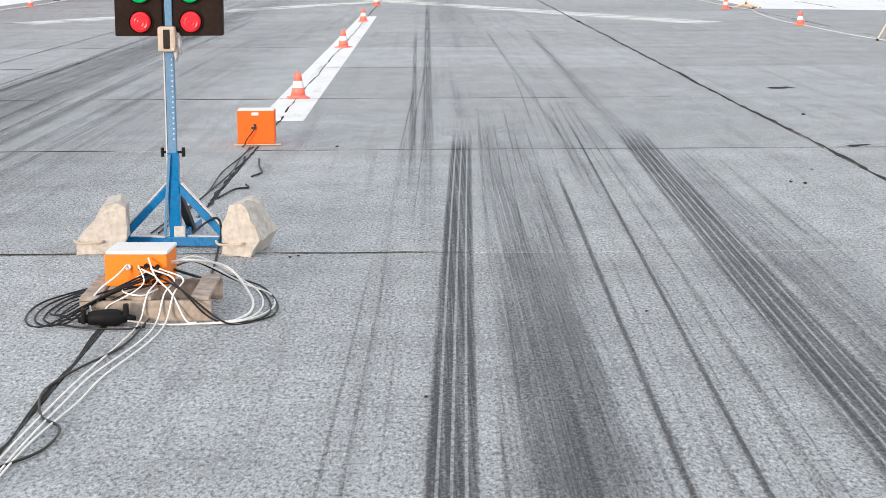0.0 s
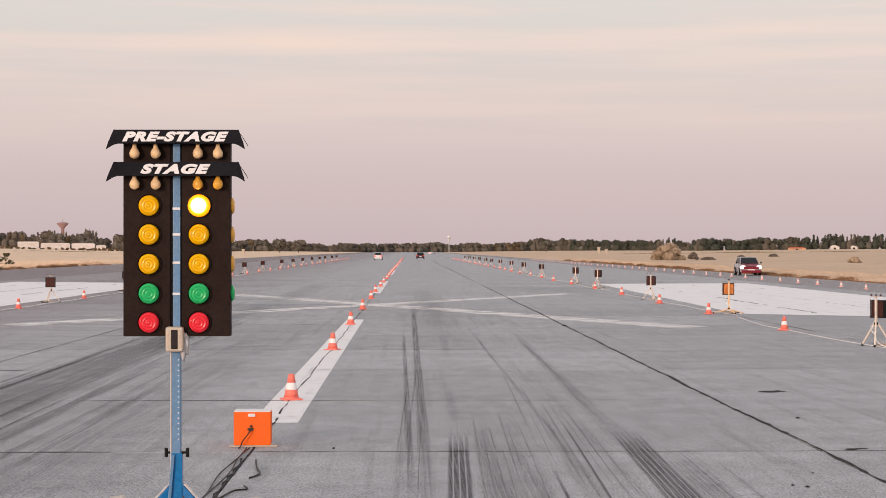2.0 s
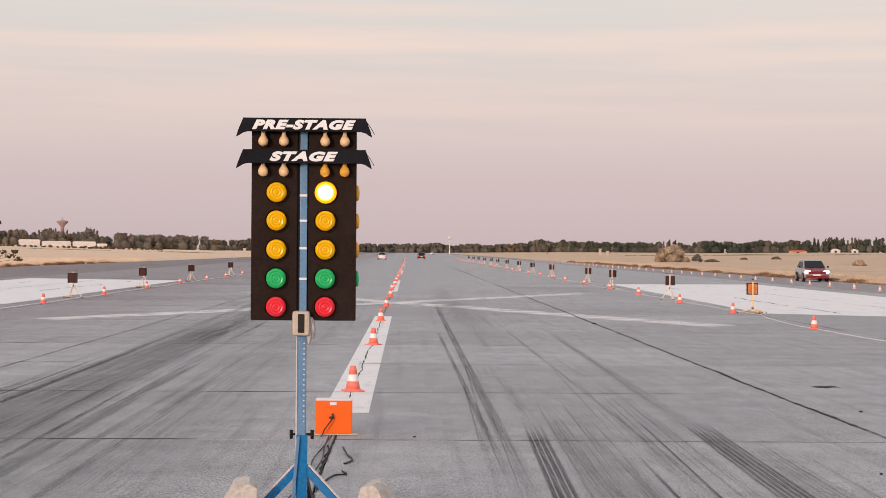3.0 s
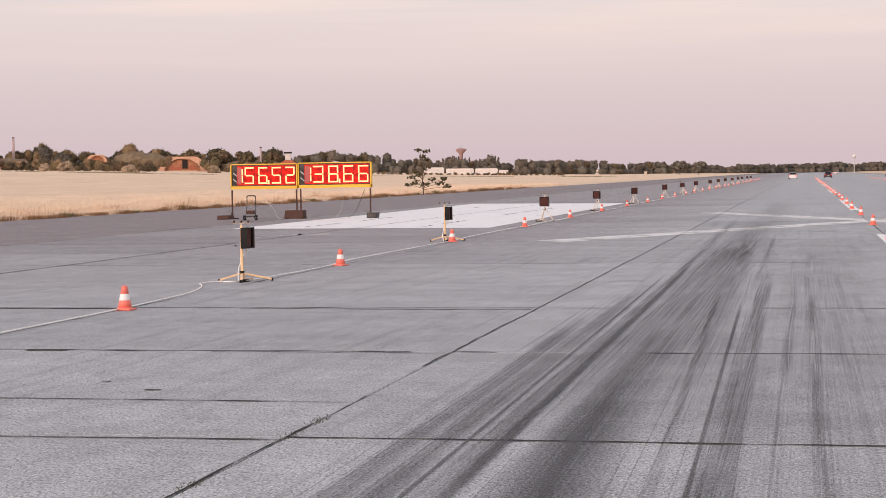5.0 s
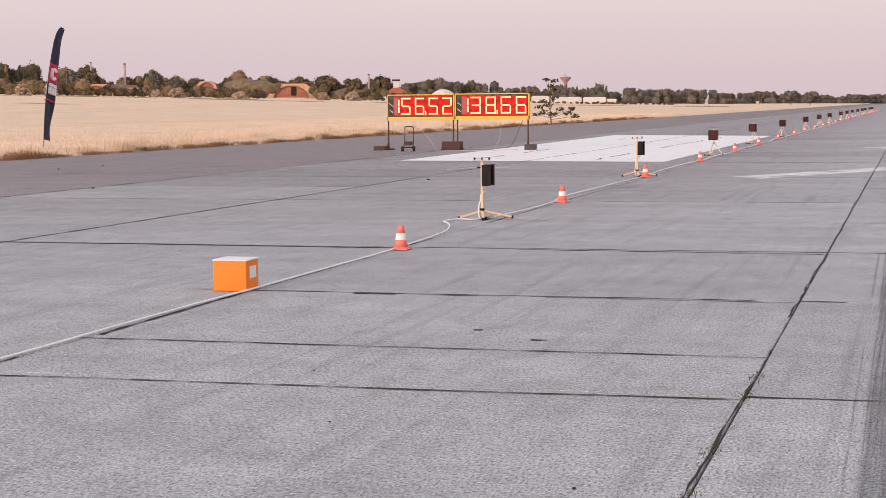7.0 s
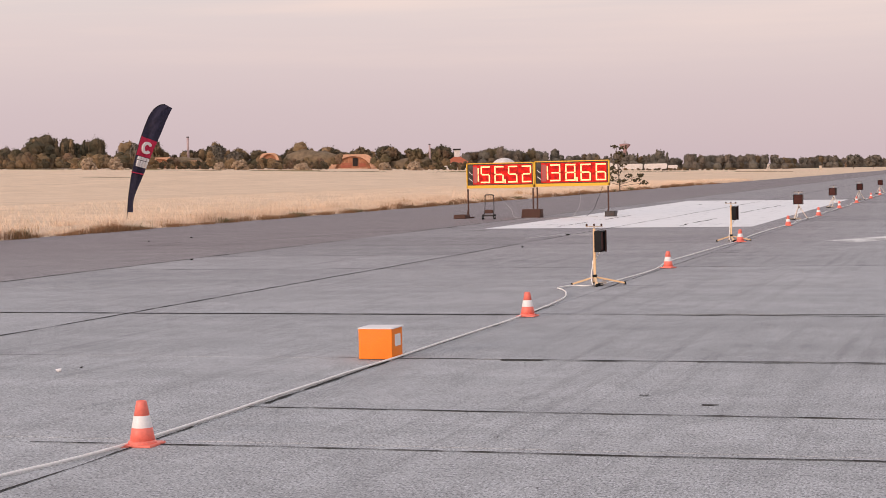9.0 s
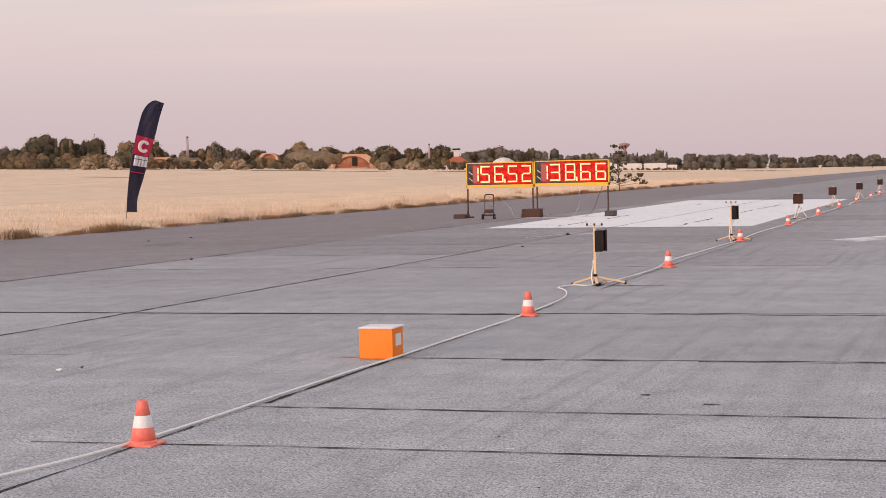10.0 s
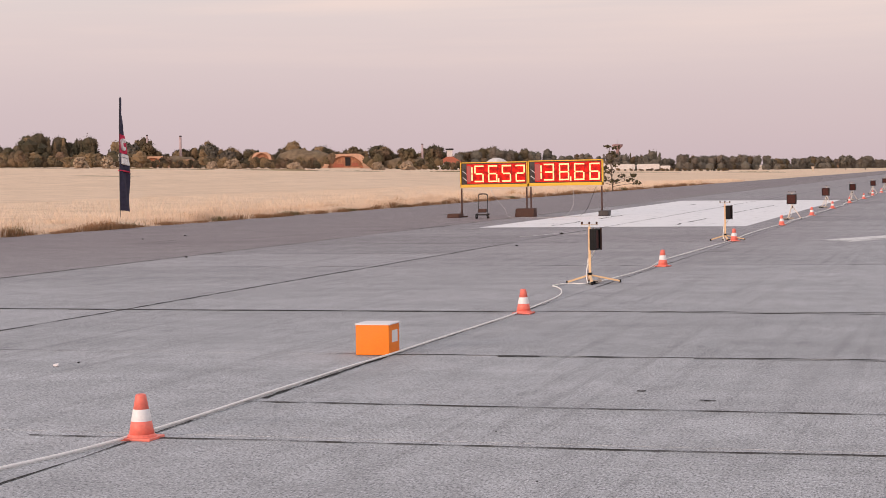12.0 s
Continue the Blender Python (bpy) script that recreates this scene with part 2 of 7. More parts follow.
def leaf_material(name, a, b_):
    m, nt, b = shader(name)
    g = nt.nodes.new("ShaderNodeNewGeometry")
    mp = coords(nt, world=True)
    n = noise_node(nt, mp, 0.06, 3)
    c = mixcol(nt, g.outputs["Random Per Island"], tuple(v * 0.78 for v in a), tuple(v * 1.18 for v in a))
    c = mixcol(nt, maprange(nt, n.outputs[0], 0.42, 0.62, 0, 1), c, mixcol(nt, g.outputs["Random Per Island"], tuple(v * 0.78 for v in b_), tuple(v * 1.18 for v in b_)))
    nt.links.new(c, b.inputs["Base Color"])
    b.inputs["Roughness"].default_value = 0.8
    b.inputs["Specular IOR Level"].default_value = 0.15
    return m


def glowing(name, col, strength, base=None):
    m, nt, b = shader(name)
    b.inputs["Base Color"].default_value = (*(base or col), 1)
    b.inputs["Roughness"].default_value = 0.9
    b.inputs["Specular IOR Level"].default_value = 0.0
    b.inputs["Emission Color"].default_value = (*col, 1)
    b.inputs["Emission Strength"].default_value = strength
    return m


def bloom_panel(name):
    """Red panel whose uneven glow stands in for the lit figures' bloom: brighter round the figures' rows, dim patches
    between.
    """
    m, nt, b = shader(name)
    b.inputs["Base Color"].default_value = (0.05, 0.002, 0.002, 1)
    b.inputs["Roughness"].default_value = 0.9
    n = noise_node(nt, coords(nt, (2.6, 1, 3.4)), 1.3, 3, 0.6)
    b.inputs["Emission Color"].default_value = (1.0, 0.012, 0.004, 1)
    nt.links.new(maprange(nt, n.outputs[0], 0.36, 0.60, 0.30, 0.95), b.inputs["Emission Strength"])
    return m


def lens_material(name, col):
    """Moulded coloured lamp lens with concentric ribs."""
    m, nt, b = shader(name)
    c = nt.nodes.new("ShaderNodeTexCoord")
    w = nt.nodes.new("ShaderNodeTexWave")
    w.wave_type, w.rings_direction = "RINGS", "Z"
    w.inputs["Scale"].default_value = 16
    w.inputs["Distortion"].default_value = 1.5
    nt.links.new(c.outputs["Object"], w.inputs[0])
    n = noise_node(nt, coords(nt), 25, 3)
    cc = mixcol(nt, maprange(nt, w.outputs["Fac"], 0, 1, 0, 0.5), col, tuple(v * 0.55 for v in col))
    cc = mixcol(nt, maprange(nt, n.outputs[0], 0.5, 0.7, 0, 0.3), cc, tuple(min(1, v * 1.3 + 0.05) for v in col))
    nt.links.new(cc, b.inputs["Base Color"])
    b.inputs["Roughness"].default_value = 0.2
    b.inputs["Specular IOR Level"].default_value = 0.25
    b.inputs["Subsurface Weight"].default_value = 0.0
    bump(nt, b, w.outputs["Fac"], 0.35, 0.004)
    return m


def lit_lens(name):
    """An amber lens with the lamp burning behind it: white-hot centre, orange rim."""
    m, nt, b = shader(name)
    b.inputs["Base Color"].default_value = (0.8, 0.4, 0.02, 1)
    c = nt.nodes.new("ShaderNodeTexCoord")
    mp = nt.nodes.new("ShaderNodeMapping")
    mp.inputs["Scale"].default_value = (1, 1, 0)
    nt.links.new(c.outputs["Object"], mp.inputs[0])
    ln = nt.nodes.new("ShaderNodeVectorMath")
    ln.operation = "LENGTH"
    nt.links.new(mp.outputs[0], ln.inputs[0])
    # orange rim stands in for the lamp's glare round the lens
    f = maprange(nt, ln.outputs["Value"], 0.036, 0.054, 0, 1)
    nt.links.new(mixcol(nt, f, (1.0, 0.80, 0.42), (1.0, 0.27, 0.002)), b.inputs["Emission Color"])
    nt.links.new(maprange(nt, ln.outputs["Value"], 0.040, 0.060, 12.0, 1.7), b.inputs["Emission Strength"])
    return m


M = {
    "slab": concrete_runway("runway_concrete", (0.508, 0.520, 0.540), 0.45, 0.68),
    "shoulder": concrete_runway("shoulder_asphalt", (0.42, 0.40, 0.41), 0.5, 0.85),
    "joint": plain("joint_bitumen", (0.035, 0.033, 0.032), 0.9, grain=40),
    "paint": worn_paint("white_paint", (0.90, 0.89, 0.89), 1.1),
    "patch": worn_paint("white_area_paint", (0.90, 0.89, 0.90), 1.15),
    "faded": worn_paint("faded_paint", (0.82, 0.81, 0.80), 0.68),
    "mark4": tyre_rubber_mark("ribbed_tyre_mark", 0.93, 4),
    "mark6": tyre_rubber_mark("broad_tyre_mark", 0.86, 6),
    "smear": tyre_rubber_mark("rubber_smear", 0.6, 0),
    "faint": tyre_rubber_mark("faint_rubber", 0.36, 0),
    "blot": tyre_rubber_mark("soft_rubber_stain", 0.95, 0, 0.75, 0.35, 0.5),
    "blot2": tyre_rubber_mark("thin_rubber_stain", 0.62, 0, 0.6, 0.35, 0.4),
    "mark6f": tyre_rubber_mark("faint_ribbed_mark", 0.30, 6),
    "line": tyre_rubber_mark("thin_rubber_line", 0.95, 0, 0.7, 0.15, 0.3),
    "bandmark": tyre_rubber_mark("rubber_band_mark", 0.72, 0, 0.15, 0.2, 0.2),
    "streak": tyre_rubber_mark("fine_rubber_streak", 0.60, 0, 0.3, 0.3, 0.25),
    "field": field_material("dry_grass_field", (0.90, 0.69, 0.51), (0.82, 0.62, 0.45), (0.66, 0.48, 0.33)),
    "blade": field_material("dry_grass_blade", (0.92, 0.73, 0.57), (0.84, 0.65, 0.49), (0.64, 0.46, 0.33), True),
    "tuft": field_material("brown_grass_blade", (0.48, 0.27, 0.15), (0.32, 0.18, 0.10), (0.18, 0.12, 0.06), True),
    "rusty": field_material("rusty_grass_blade", (0.62, 0.36, 0.19), (0.50, 0.30, 0.17), (0.34, 0.22, 0.11), True),
    "weedgreen": leaf_material("dull_green_weed", (0.17, 0.15, 0.075), (0.24, 0.19, 0.10)),
    "weed": leaf_material("weed", (0.075, 0.065, 0.035), (0.11, 0.085, 0.045)),
    "orange": plain("orange_paint", (0.95, 0.225, 0.002), 0.55, grain=60, vary=0.07, dirty=0.18),
    "orangeface": plain("dull_orange_panel", (0.62, 0.20, 0.05), 0.6, grain=14, vary=0.25, stain=6, dirty=0.6, dirt=(0.12, 0.05, 0.03)),
    "redorange": plain("red_orange_paint", (0.95, 0.13, 0.0), 0.55, grain=60, vary=0.08, dirty=0.2),
    "foam": plain("white_foam_sheet", (0.80, 0.78, 0.79), 0.8, grain=90, vary=0.05, dirty=0.2, dirt=(0.4, 0.37, 0.35)),
    "cone": plain("cone_plastic", (0.95, 0.22, 0.165), 0.45, grain=40, vary=0.08, dirty=0.22),
    "conepale": plain("pale_cone_plastic", (0.88, 0.50, 0.44), 0.5, grain=40, vary=0.08, dirty=0.2),
    "band": plain("cone_band", (0.85, 0.83, 0.83), 0.4, grain=60, vary=0.05, dirty=0.15),
    "blue": plain("blue_paint", (0.004, 0.165, 0.42), 0.24, grain=50, vary=0.15, dirty=0.25),
    "paleblue": plain("pale_blue_paint", (0.12, 0.25, 0.42), 0.35, grain=50, vary=0.15, dirty=0.3, dirt=(0.3, 0.3, 0.32)),
    "brown": plain("dark_brown_panel", (0.019, 0.009, 0.0065), 0.75, grain=35, vary=0.3, dirty=0.3, dirt=(0.03, 0.016, 0.012)),
    "black": plain("black_plastic", (0.008, 0.008, 0.009), 0.6, grain=50, vary=0.3, dirty=0.15, dirt=(0.03, 0.025, 0.02)),
    "signblack": plain("sign_black", (0.005, 0.005, 0.009), 0.7, grain=40, vary=0.3, dirty=0.1, dirt=(0.02, 0.02, 0.022)),
    "white": plain("white_lettering", (0.82, 0.80, 0.80), 0.6, grain=60, vary=0.05, dirty=0.08),
    "beige": plain("beige_plastic", (0.55, 0.45, 0.36), 0.5, grain=50, vary=0.1, dirty=0.25),
    "clear": plain("milky_plastic_bag", (0.6, 0.58, 0.58), 0.3, grain=60, vary=0.2, dirty=0.1),
    "bulb": plain("frosted_bulb", (0.88, 0.60, 0.34), 0.25, grain=30, vary=0.08, dirty=0.1),
    "bulbamber": plain("amber_bulb", (0.85, 0.42, 0.06), 0.25, grain=30, vary=0.08, dirty=0.1),
    "amber": lens_material("amber_lens", (0.99, 0.50, 0.0)),
    "green": lens_material("green_lens", (0.01, 0.50, 0.15)),
    "red": lens_material("red_lens", (0.92, 0.03, 0.05)),
    "lit": lit_lens("lit_amber_lens"),
    "concrete": plain("rough_concrete", (0.57, 0.52, 0.47), 0.9, grain=24, vary=0.22, stain=6, dirty=0.5, dirt=(0.2, 0.17, 0.14), bumpy=0.8),
    "wood": plain("weathered_wood", (0.40, 0.33, 0.28), 0.8, grain=18, vary=0.3, stain=8, dirty=0.45),
    "bleached": plain("bleached_wood", (0.80, 0.68, 0.58), 0.7, grain=18, vary=0.1, dirty=0.3, dirt=(0.35, 0.25, 0.18)),
    "palewood": plain("pale_wood", (0.86, 0.58, 0.33), 0.65, grain=18, vary=0.07, dirty=0.12, dirt=(0.4, 0.28, 0.18)),
    "rust": plain("rusty_steel", (0.085, 0.04, 0.03), 0.8, grain=30, vary=0.35, dirty=0.4),
    "barrierface": plain("dark_lamp_glass", (0.06, 0.013, 0.009), 0.75, grain=20, vary=0.3, dirty=0.2),
    "steel": plain("dark_steel", (0.05, 0.045, 0.045), 0.5, 0.6, grain=40, vary=0.2),
    "galv": plain("galvanised_steel", (0.5, 0.5, 0.5), 0.45, 0.7, grain=40, vary=0.15),
    "yellow": plain("yellow_paint", (0.85, 0.47, 0.03), 0.5, grain=40, vary=0.1, dirty=0.15),
    "cablew": plain("white_cable", (0.90, 0.88, 0.86), 0.6, grain=40, vary=0.08, dirty=0.3),
    "cableb": plain("black_cable", (0.02, 0.02, 0.022), 0.5, grain=40),
    "display": bloom_panel("red_bloom_panel"),
    "baffle": plain("dark_red_plastic", (0.10, 0.006, 0.006), 0.5, grain=20),
    "displayoff": plain("dim_display_cell", (0.20, 0.04, 0.04), 0.4, emit=0.22, emit_col=(1.0, 0.12, 0.09)),
    "segment": glowing("lit_segment", (1.0, 0.50, 0.24), 1.2),
    "navy": plain("navy_cloth", (0.035, 0.032, 0.065), 0.8, grain=8, vary=0.3, stain=2, dirty=0.2),
    "flagred": plain("red_cloth", (0.62, 0.03, 0.09), 0.8, grain=8, vary=0.15),
    # leaf colour lightened to stand in for haze over the far wood
    "leafdark": leaf_material("far_leaves", (0.155, 0.14, 0.115), (0.185, 0.15, 0.12)),
    "leafgreen": leaf_material("green_leaves", (0.135, 0.108, 0.062), (0.20, 0.13, 0.085)),
    "leafwood": leaf_material("wood_leaves", (0.070, 0.078, 0.060), (0.11, 0.098, 0.074)),
    "leafwest": leaf_material("conifer_leaves", (0.075, 0.066, 0.042), (0.125, 0.09, 0.058)),
    # warm sunlight on the scrub is put into this brighter leaf colour
    "leafochre": leaf_material("sunlit_scrub_leaves", (0.26, 0.175, 0.10), (0.19, 0.135, 0.075)),
    "leafolive": leaf_material("olive_weeds", (0.28, 0.21, 0.12), (0.20, 0.16, 0.09)),
    "leafpale": leaf_material("pale_shrub_leaves", (0.46, 0.35, 0.25), (0.36, 0.26, 0.17)),
    "bark": plain("bark", (0.12, 0.085, 0.06), 0.9, grain=6, vary=0.3),
    "shelter": plain("pinkish_concrete", (0.62, 0.36, 0.24), 0.9, grain=0.6, vary=0.2, stain=0.15, dirty=0.5, dirt=(0.25, 0.17, 0.12)),
    "earth": plain("grassy_earth", (0.20, 0.14, 0.085), 1.0, grain=0.5, vary=0.35, stain=0.12, dirty=0.5, dirt=(0.09, 0.085, 0.045)),
    "rooftile": plain("red_roof", (0.42, 0.13, 0.08), 0.8, grain=2, vary=0.2),
    # warm low sunlight is put into this orange-brown wall colour
    "frontwall": plain("orange_lit_front_wall", (0.40, 0.18, 0.10), 0.85, grain=1.2, vary=0.3, stain=0.3, dirty=0.6, dirt=(0.10, 0.06, 0.04)),
    "render": plain("white_render", (0.70, 0.66, 0.64), 0.85, grain=1, vary=0.12, stain=0.3),
    "dark": plain("dark_opening", (0.03, 0.025, 0.025), 0.8),
    "pink": plain("chimney_brick", (0.50, 0.37, 0.37), 0.9, grain=1, vary=0.15),
    "towerpink": plain("weathered_tower_concrete", (0.32, 0.20, 0.20), 0.9, grain=1, vary=0.15),
    "carwhite": plain("white_car_paint", (0.78, 0.77, 0.77), 0.2, grain=3, vary=0.03, dirty=0.1),
    "carsilver": plain("silver_car_paint", (0.40, 0.37, 0.38), 0.3, 0.2, grain=3, vary=0.04, dirty=0.1),
    "carred": plain("red_car_paint", (0.22, 0.012, 0.03), 0.3, grain=3, vary=0.05, dirty=0.1),
    "cardark": plain("dark_car_paint", (0.04, 0.03, 0.035), 0.25, grain=3, vary=0.1, dirty=0.1),
    "carglass": plain("dark_car_glass", (0.012, 0.015, 0.02), 0.4, grain=3, vary=0.05, dirty=0.0),
    "tyre": plain("tyre_rubber", (0.02, 0.02, 0.02), 0.85, grain=20),
    "rim": plain("alloy_rim", (0.5, 0.5, 0.5), 0.35, 0.7, grain=20),
    "head": glowing("lit_headlight", (1.0, 0.94, 0.82), 5.0),
    "tail": glowing("lit_tail_lamp", (1.0, 0.05, 0.03), 1.5),
}


# ---- mesh helpers ----
def box(bm, x0, x1, y0, y1, z0, z1, bev=0.0, m=None):
    r = bmesh.ops.create_cube(bm, size=1)
    vs = r["verts"]
    for v in vs:
        v.co = Vector(((x0 + x1) / 2 + v.co.x * (x1 - x0), (y0 + y1) / 2 + v.co.y * (y1 - y0), (z0 + z1) / 2 + v.co.z * (z1 - z0)))
    if bev:
        es = list({e for v in vs for e in v.link_edges})
        out = bmesh.ops.bevel(bm, geom=es, offset=bev, segments=2, affect="EDGES", profile=0.6)
        vs = list({v for f in out["faces"] for v in f.verts} | {v for v in vs if v.is_valid})
    if m is not None:
        bmesh.ops.transform(bm, matrix=m, verts=vs)
    return vs


def rod(bm, p0, p1, r0, r1=None, n=10):
    p0, p1 = Vector(p0), Vector(p1)
    d = p1 - p0
    m = Matrix.Translation((p0 + p1) / 2) @ d.to_track_quat("Z", "Y").to_matrix().to_4x4()
    return bmesh.ops.create_cone(bm, cap_ends=True, segments=n, radius1=r0, radius2=r0 if r1 is None else r1, depth=d.length, matrix=m)["verts"]


def beam(bm, p0, p1, w, h=None, bev=0.0):
    """A square bar from p0 to p1."""
    p0, p1 = Vector(p0), Vector(p1)
    d = p1 - p0
    m = Matrix.Translation((p0 + p1) / 2) @ d.to_track_quat("Z", "Y").to_matrix().to_4x4()
    h = h or w
    return box(bm, -w / 2, w / 2, -h / 2, h / 2, -d.length / 2, d.length / 2, bev, m)


def lathe(bm, prof, n=20, m=None):
    """Turns a profile of (radius, height) about z."""
    rings = []
    for r, z in prof:
        rings.append([bm.verts.new((r * math.cos(2 * math.pi * i / n), r * math.sin(2 * math.pi * i / n), z)) for i in range(n)])
    for a, b in zip(rings, rings[1:]):
        for i in range(n):
            bm.faces.new((a[i], a[(i + 1) % n], b[(i + 1) % n], b[i]))
    bm.faces.new(rings[0][::-1])
    bm.faces.new(rings[-1])
    vs = [v for r in rings for v in r]
    if m is not None:
        bmesh.ops.transform(bm, matrix=m, verts=vs)
    return vs


def prism(bm, pts, y0, y1, m=None):
    """Extrudes a polygon given in x, z from y0 to y1."""
    a = [bm.verts.new((x, y0, z)) for x, z in pts]
    b = [bm.verts.new((x, y1, z)) for x, z in pts]
    bm.faces.new(a)
    bm.faces.new(b[::-1])
    k = len(pts)
    for i in range(k):
        bm.faces.new((a[i], b[i], b[(i + 1) % k], a[(i + 1) % k]))
    if m is not None:
        bmesh.ops.transform(bm, matrix=m, verts=a + b)
    return a + b


def mesh_of(name, bm, material, smooth=False):
    bmesh.ops.recalc_face_normals(bm, faces=bm.faces)
    me = bpy.data.meshes.new(name)
    bm.to_mesh(me)
    bm.free()
    me.materials.append(material)
    if smooth:
        for p in me.polygons:
            p.use_smooth = True
    return me


def part(name, bm, material, parent, label="", smooth=False):
    ob = new(name, mesh_of(name, bm, material, smooth))
    ob.parent = parent
    if label:
        ob["label"] = label
    return ob


def thing(name, at, label, category, group="", kind="", turn=0):
    ob = new(name)
    ob.matrix_basis = pose(*at, 0, 0, turn)
    ob.empty_display_size = 0.1
    return tagged(ob, label, category, group, kind)


def single(name, bm, material, label, category, group="", kind="", at=(0, 0, 0), smooth=False):
    ob = new(name, mesh_of(name, bm, material, smooth))
    ob.matrix_basis = pose(*at)
    return tagged(ob, label, category, group, kind)


def raw(name, verts, faces, material):
    me = bpy.data.meshes.new(name)
    me.from_pydata(verts, [], faces)
    me.materials.append(material)
    return me


def smooth_line(pts, steps=6):
    """Catmull-Rom points through pts."""
    p = [Vector(q) for q in pts]
    p = [p[0] * 2 - p[1]] + p + [p[-1] * 2 - p[-2]]
    out = []
    for i in range(1, len(p) - 2):
        for s in range(steps):
            t = s / steps
            a, b, c, d = p[i - 1:i + 3]
            out.append(0.5 * (2 * b + (c - a) * t + (2 * a - 5 * b + 4 * c - d) * t * t + (3 * b - a - 3 * c + d) * t ** 3))
    return out + [p[-2]]


def tube(bm, pts, r, n=6):
    prev = None
    for i, p in enumerate(pts):
        d = (pts[min(i + 1, len(pts) - 1)] - pts[max(i - 1, 0)]).normalized()
        side = d.cross(Vector((0, 0, 1)))
        side = side.normalized() if side.length > 1e-4 else Vector((1, 0, 0))
        up = side.cross(d)
        ring = [bm.verts.new(p + side * (r * math.cos(2 * math.pi * k / n)) + up * (r * math.sin(2 * math.pi * k / n))) for k in range(n)]
        if prev:
            for k in range(n):
                bm.faces.new((prev[k], prev[(k + 1) % n], ring[(k + 1) % n], ring[k]))
        prev = ring


def cable(name, pts, r, material, label, group="", steps=6):
    bm = bmesh.new()
    tube(bm, smooth_line(pts, steps), r)
    return single(name, bm, material, label, "cable", group, smooth=True)


# ---- ground, field, runway sheet ----
def hill(x, y):
    """The far land rises a little beyond the runway, most to the west."""
    d = math.hypot(x, y)
    k = min(1, max(0, (d - 160) / 520))
    w = min(1, max(0, (abs(x + 5) - 40) / 190))
    rise = 2.4
    if x < -30:
        rise = 3.6 + 1.4 * min(1, max(0, (-x - 150) / 110)) + 2.6 * min(1, max(0, (-x - 258) / 105))
    return rise * k * k * (3 - 2 * k) * w


def build_ground():
    xs = [-3500, -2000, -1200, -800, -620, -480, -360, -260, -180, -120, -80, -60, -50, -44, -40.6, -39.6, -39.0, 28.2, 28.9, 30, 36, 45, 60, 90, 140, 200, 280, 380, 500, 640, 850, 1300, 2200, 3500]
    ys = [-3000, -900, -300, -100, -40, 0, 20, 40, 60, 80, 100, 130, 160, 200, 240, 290, 340, 400, 460, 530, 600, 680, 780, 950, 1300, 2000, 3500]
    rng = random.Random(3)
    verts, faces = [], []
    for y in ys:
        for x in xs:
            z = -0.06
            if x < -39.3:
                z = 0.30 * min(1, (-39.3 - x) / 1.6) + 0.03 * rng.uniform(-1, 1)
            elif x > 28.5:
                z = 0.22 * min(1, (x - 28.5) / 1.6) + 0.03 * rng.uniform(-1, 1)
            verts.append((x, y, z + hill(x, y) * (1 if x < -39.3 or x > 28.5 else 0)))
    w = len(xs)
    for j in range(len(ys) - 1):
        for i in range(w - 1):
            a = j * w + i
            faces.append((a, a + 1, a + w + 1, a + w))
    ob = new("ground", raw("ground", verts, faces, M["field"]))
    tagged(ob, "wide field of dry blond grass", "field", kind="structure")


build_ground()

COLUMNS = [-36.6, -30.55, -25.15, -18.45, -12.27, -6.46, -0.8, 4.78, 10.5, 16.4, 22.3, 28.2]
FIRST_JOINT, SLAB = 11.1, 5.82
JOINTS = [FIRST_JOINT + SLAB * k for k in range(-4, 19)]


def far_sheet(name, x0, x1, y0, y1, z, material, label):
    bm = bmesh.new()
    box(bm, x0, x1, y0, y1, z - 0.05, z)
    single(name, bm, material, label, "runway", kind="structure")


far_sheet("runway_base", -39.2, 28.4, -60, 118, -0.03, M["joint"], "dark bedding under the runway slabs")
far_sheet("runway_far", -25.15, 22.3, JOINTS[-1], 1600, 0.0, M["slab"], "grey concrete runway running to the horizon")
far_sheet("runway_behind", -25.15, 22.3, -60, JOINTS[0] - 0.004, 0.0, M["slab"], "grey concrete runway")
far_sheet("shoulder_west", -39.3, -25.17, -60, 1600, -0.004, M["shoulder"], "darker asphalt shoulder of the runway")
far_sheet("shoulder_east", 22.32, 28.5, -60, 1600, -0.004, M["shoulder"], "darker asphalt shoulder of the runway")


def ribbon(name, p0, p1, width, rough=0.5, gap=0.0, seed=0, z=0.004, wander=0.012):
    """A crack or tarred joint with ragged edges, broken where gap is set."""
    rng = random.Random(seed)
    p0, p1 = Vector((*p0, 0)), Vector((*p1, 0))
    length = (p1 - p0).length
    d = (p1 - p0) / length
    s = Vector((-d.y, d.x, 0))
    n = int(min(900, max(4, length / 0.22)))
    verts, faces, on = [], [], True
    w = width
    off = 0
    for i in range(n + 1):
        off = off * 0.85 + rng.uniform(-1, 1) * wander
        w = width * (1 + rough * rng.uniform(-0.9, 1.0))
        c = p0 + d * (length * i / n) + s * off
        verts += [(*(c + s * w / 2).xy, z), (*(c - s * w / 2).xy, z)]
        if rng.random() < 0.07:
            on = rng.random() >= gap
        if i and on:
            a = 2 * i
            faces.append((a - 2, a - 1, a + 1, a))
    ob = new(name, raw(name, verts, faces, M["joint"]))
    return tagged(ob, "dark ragged joint between concrete slabs", "joint", kind="structure")


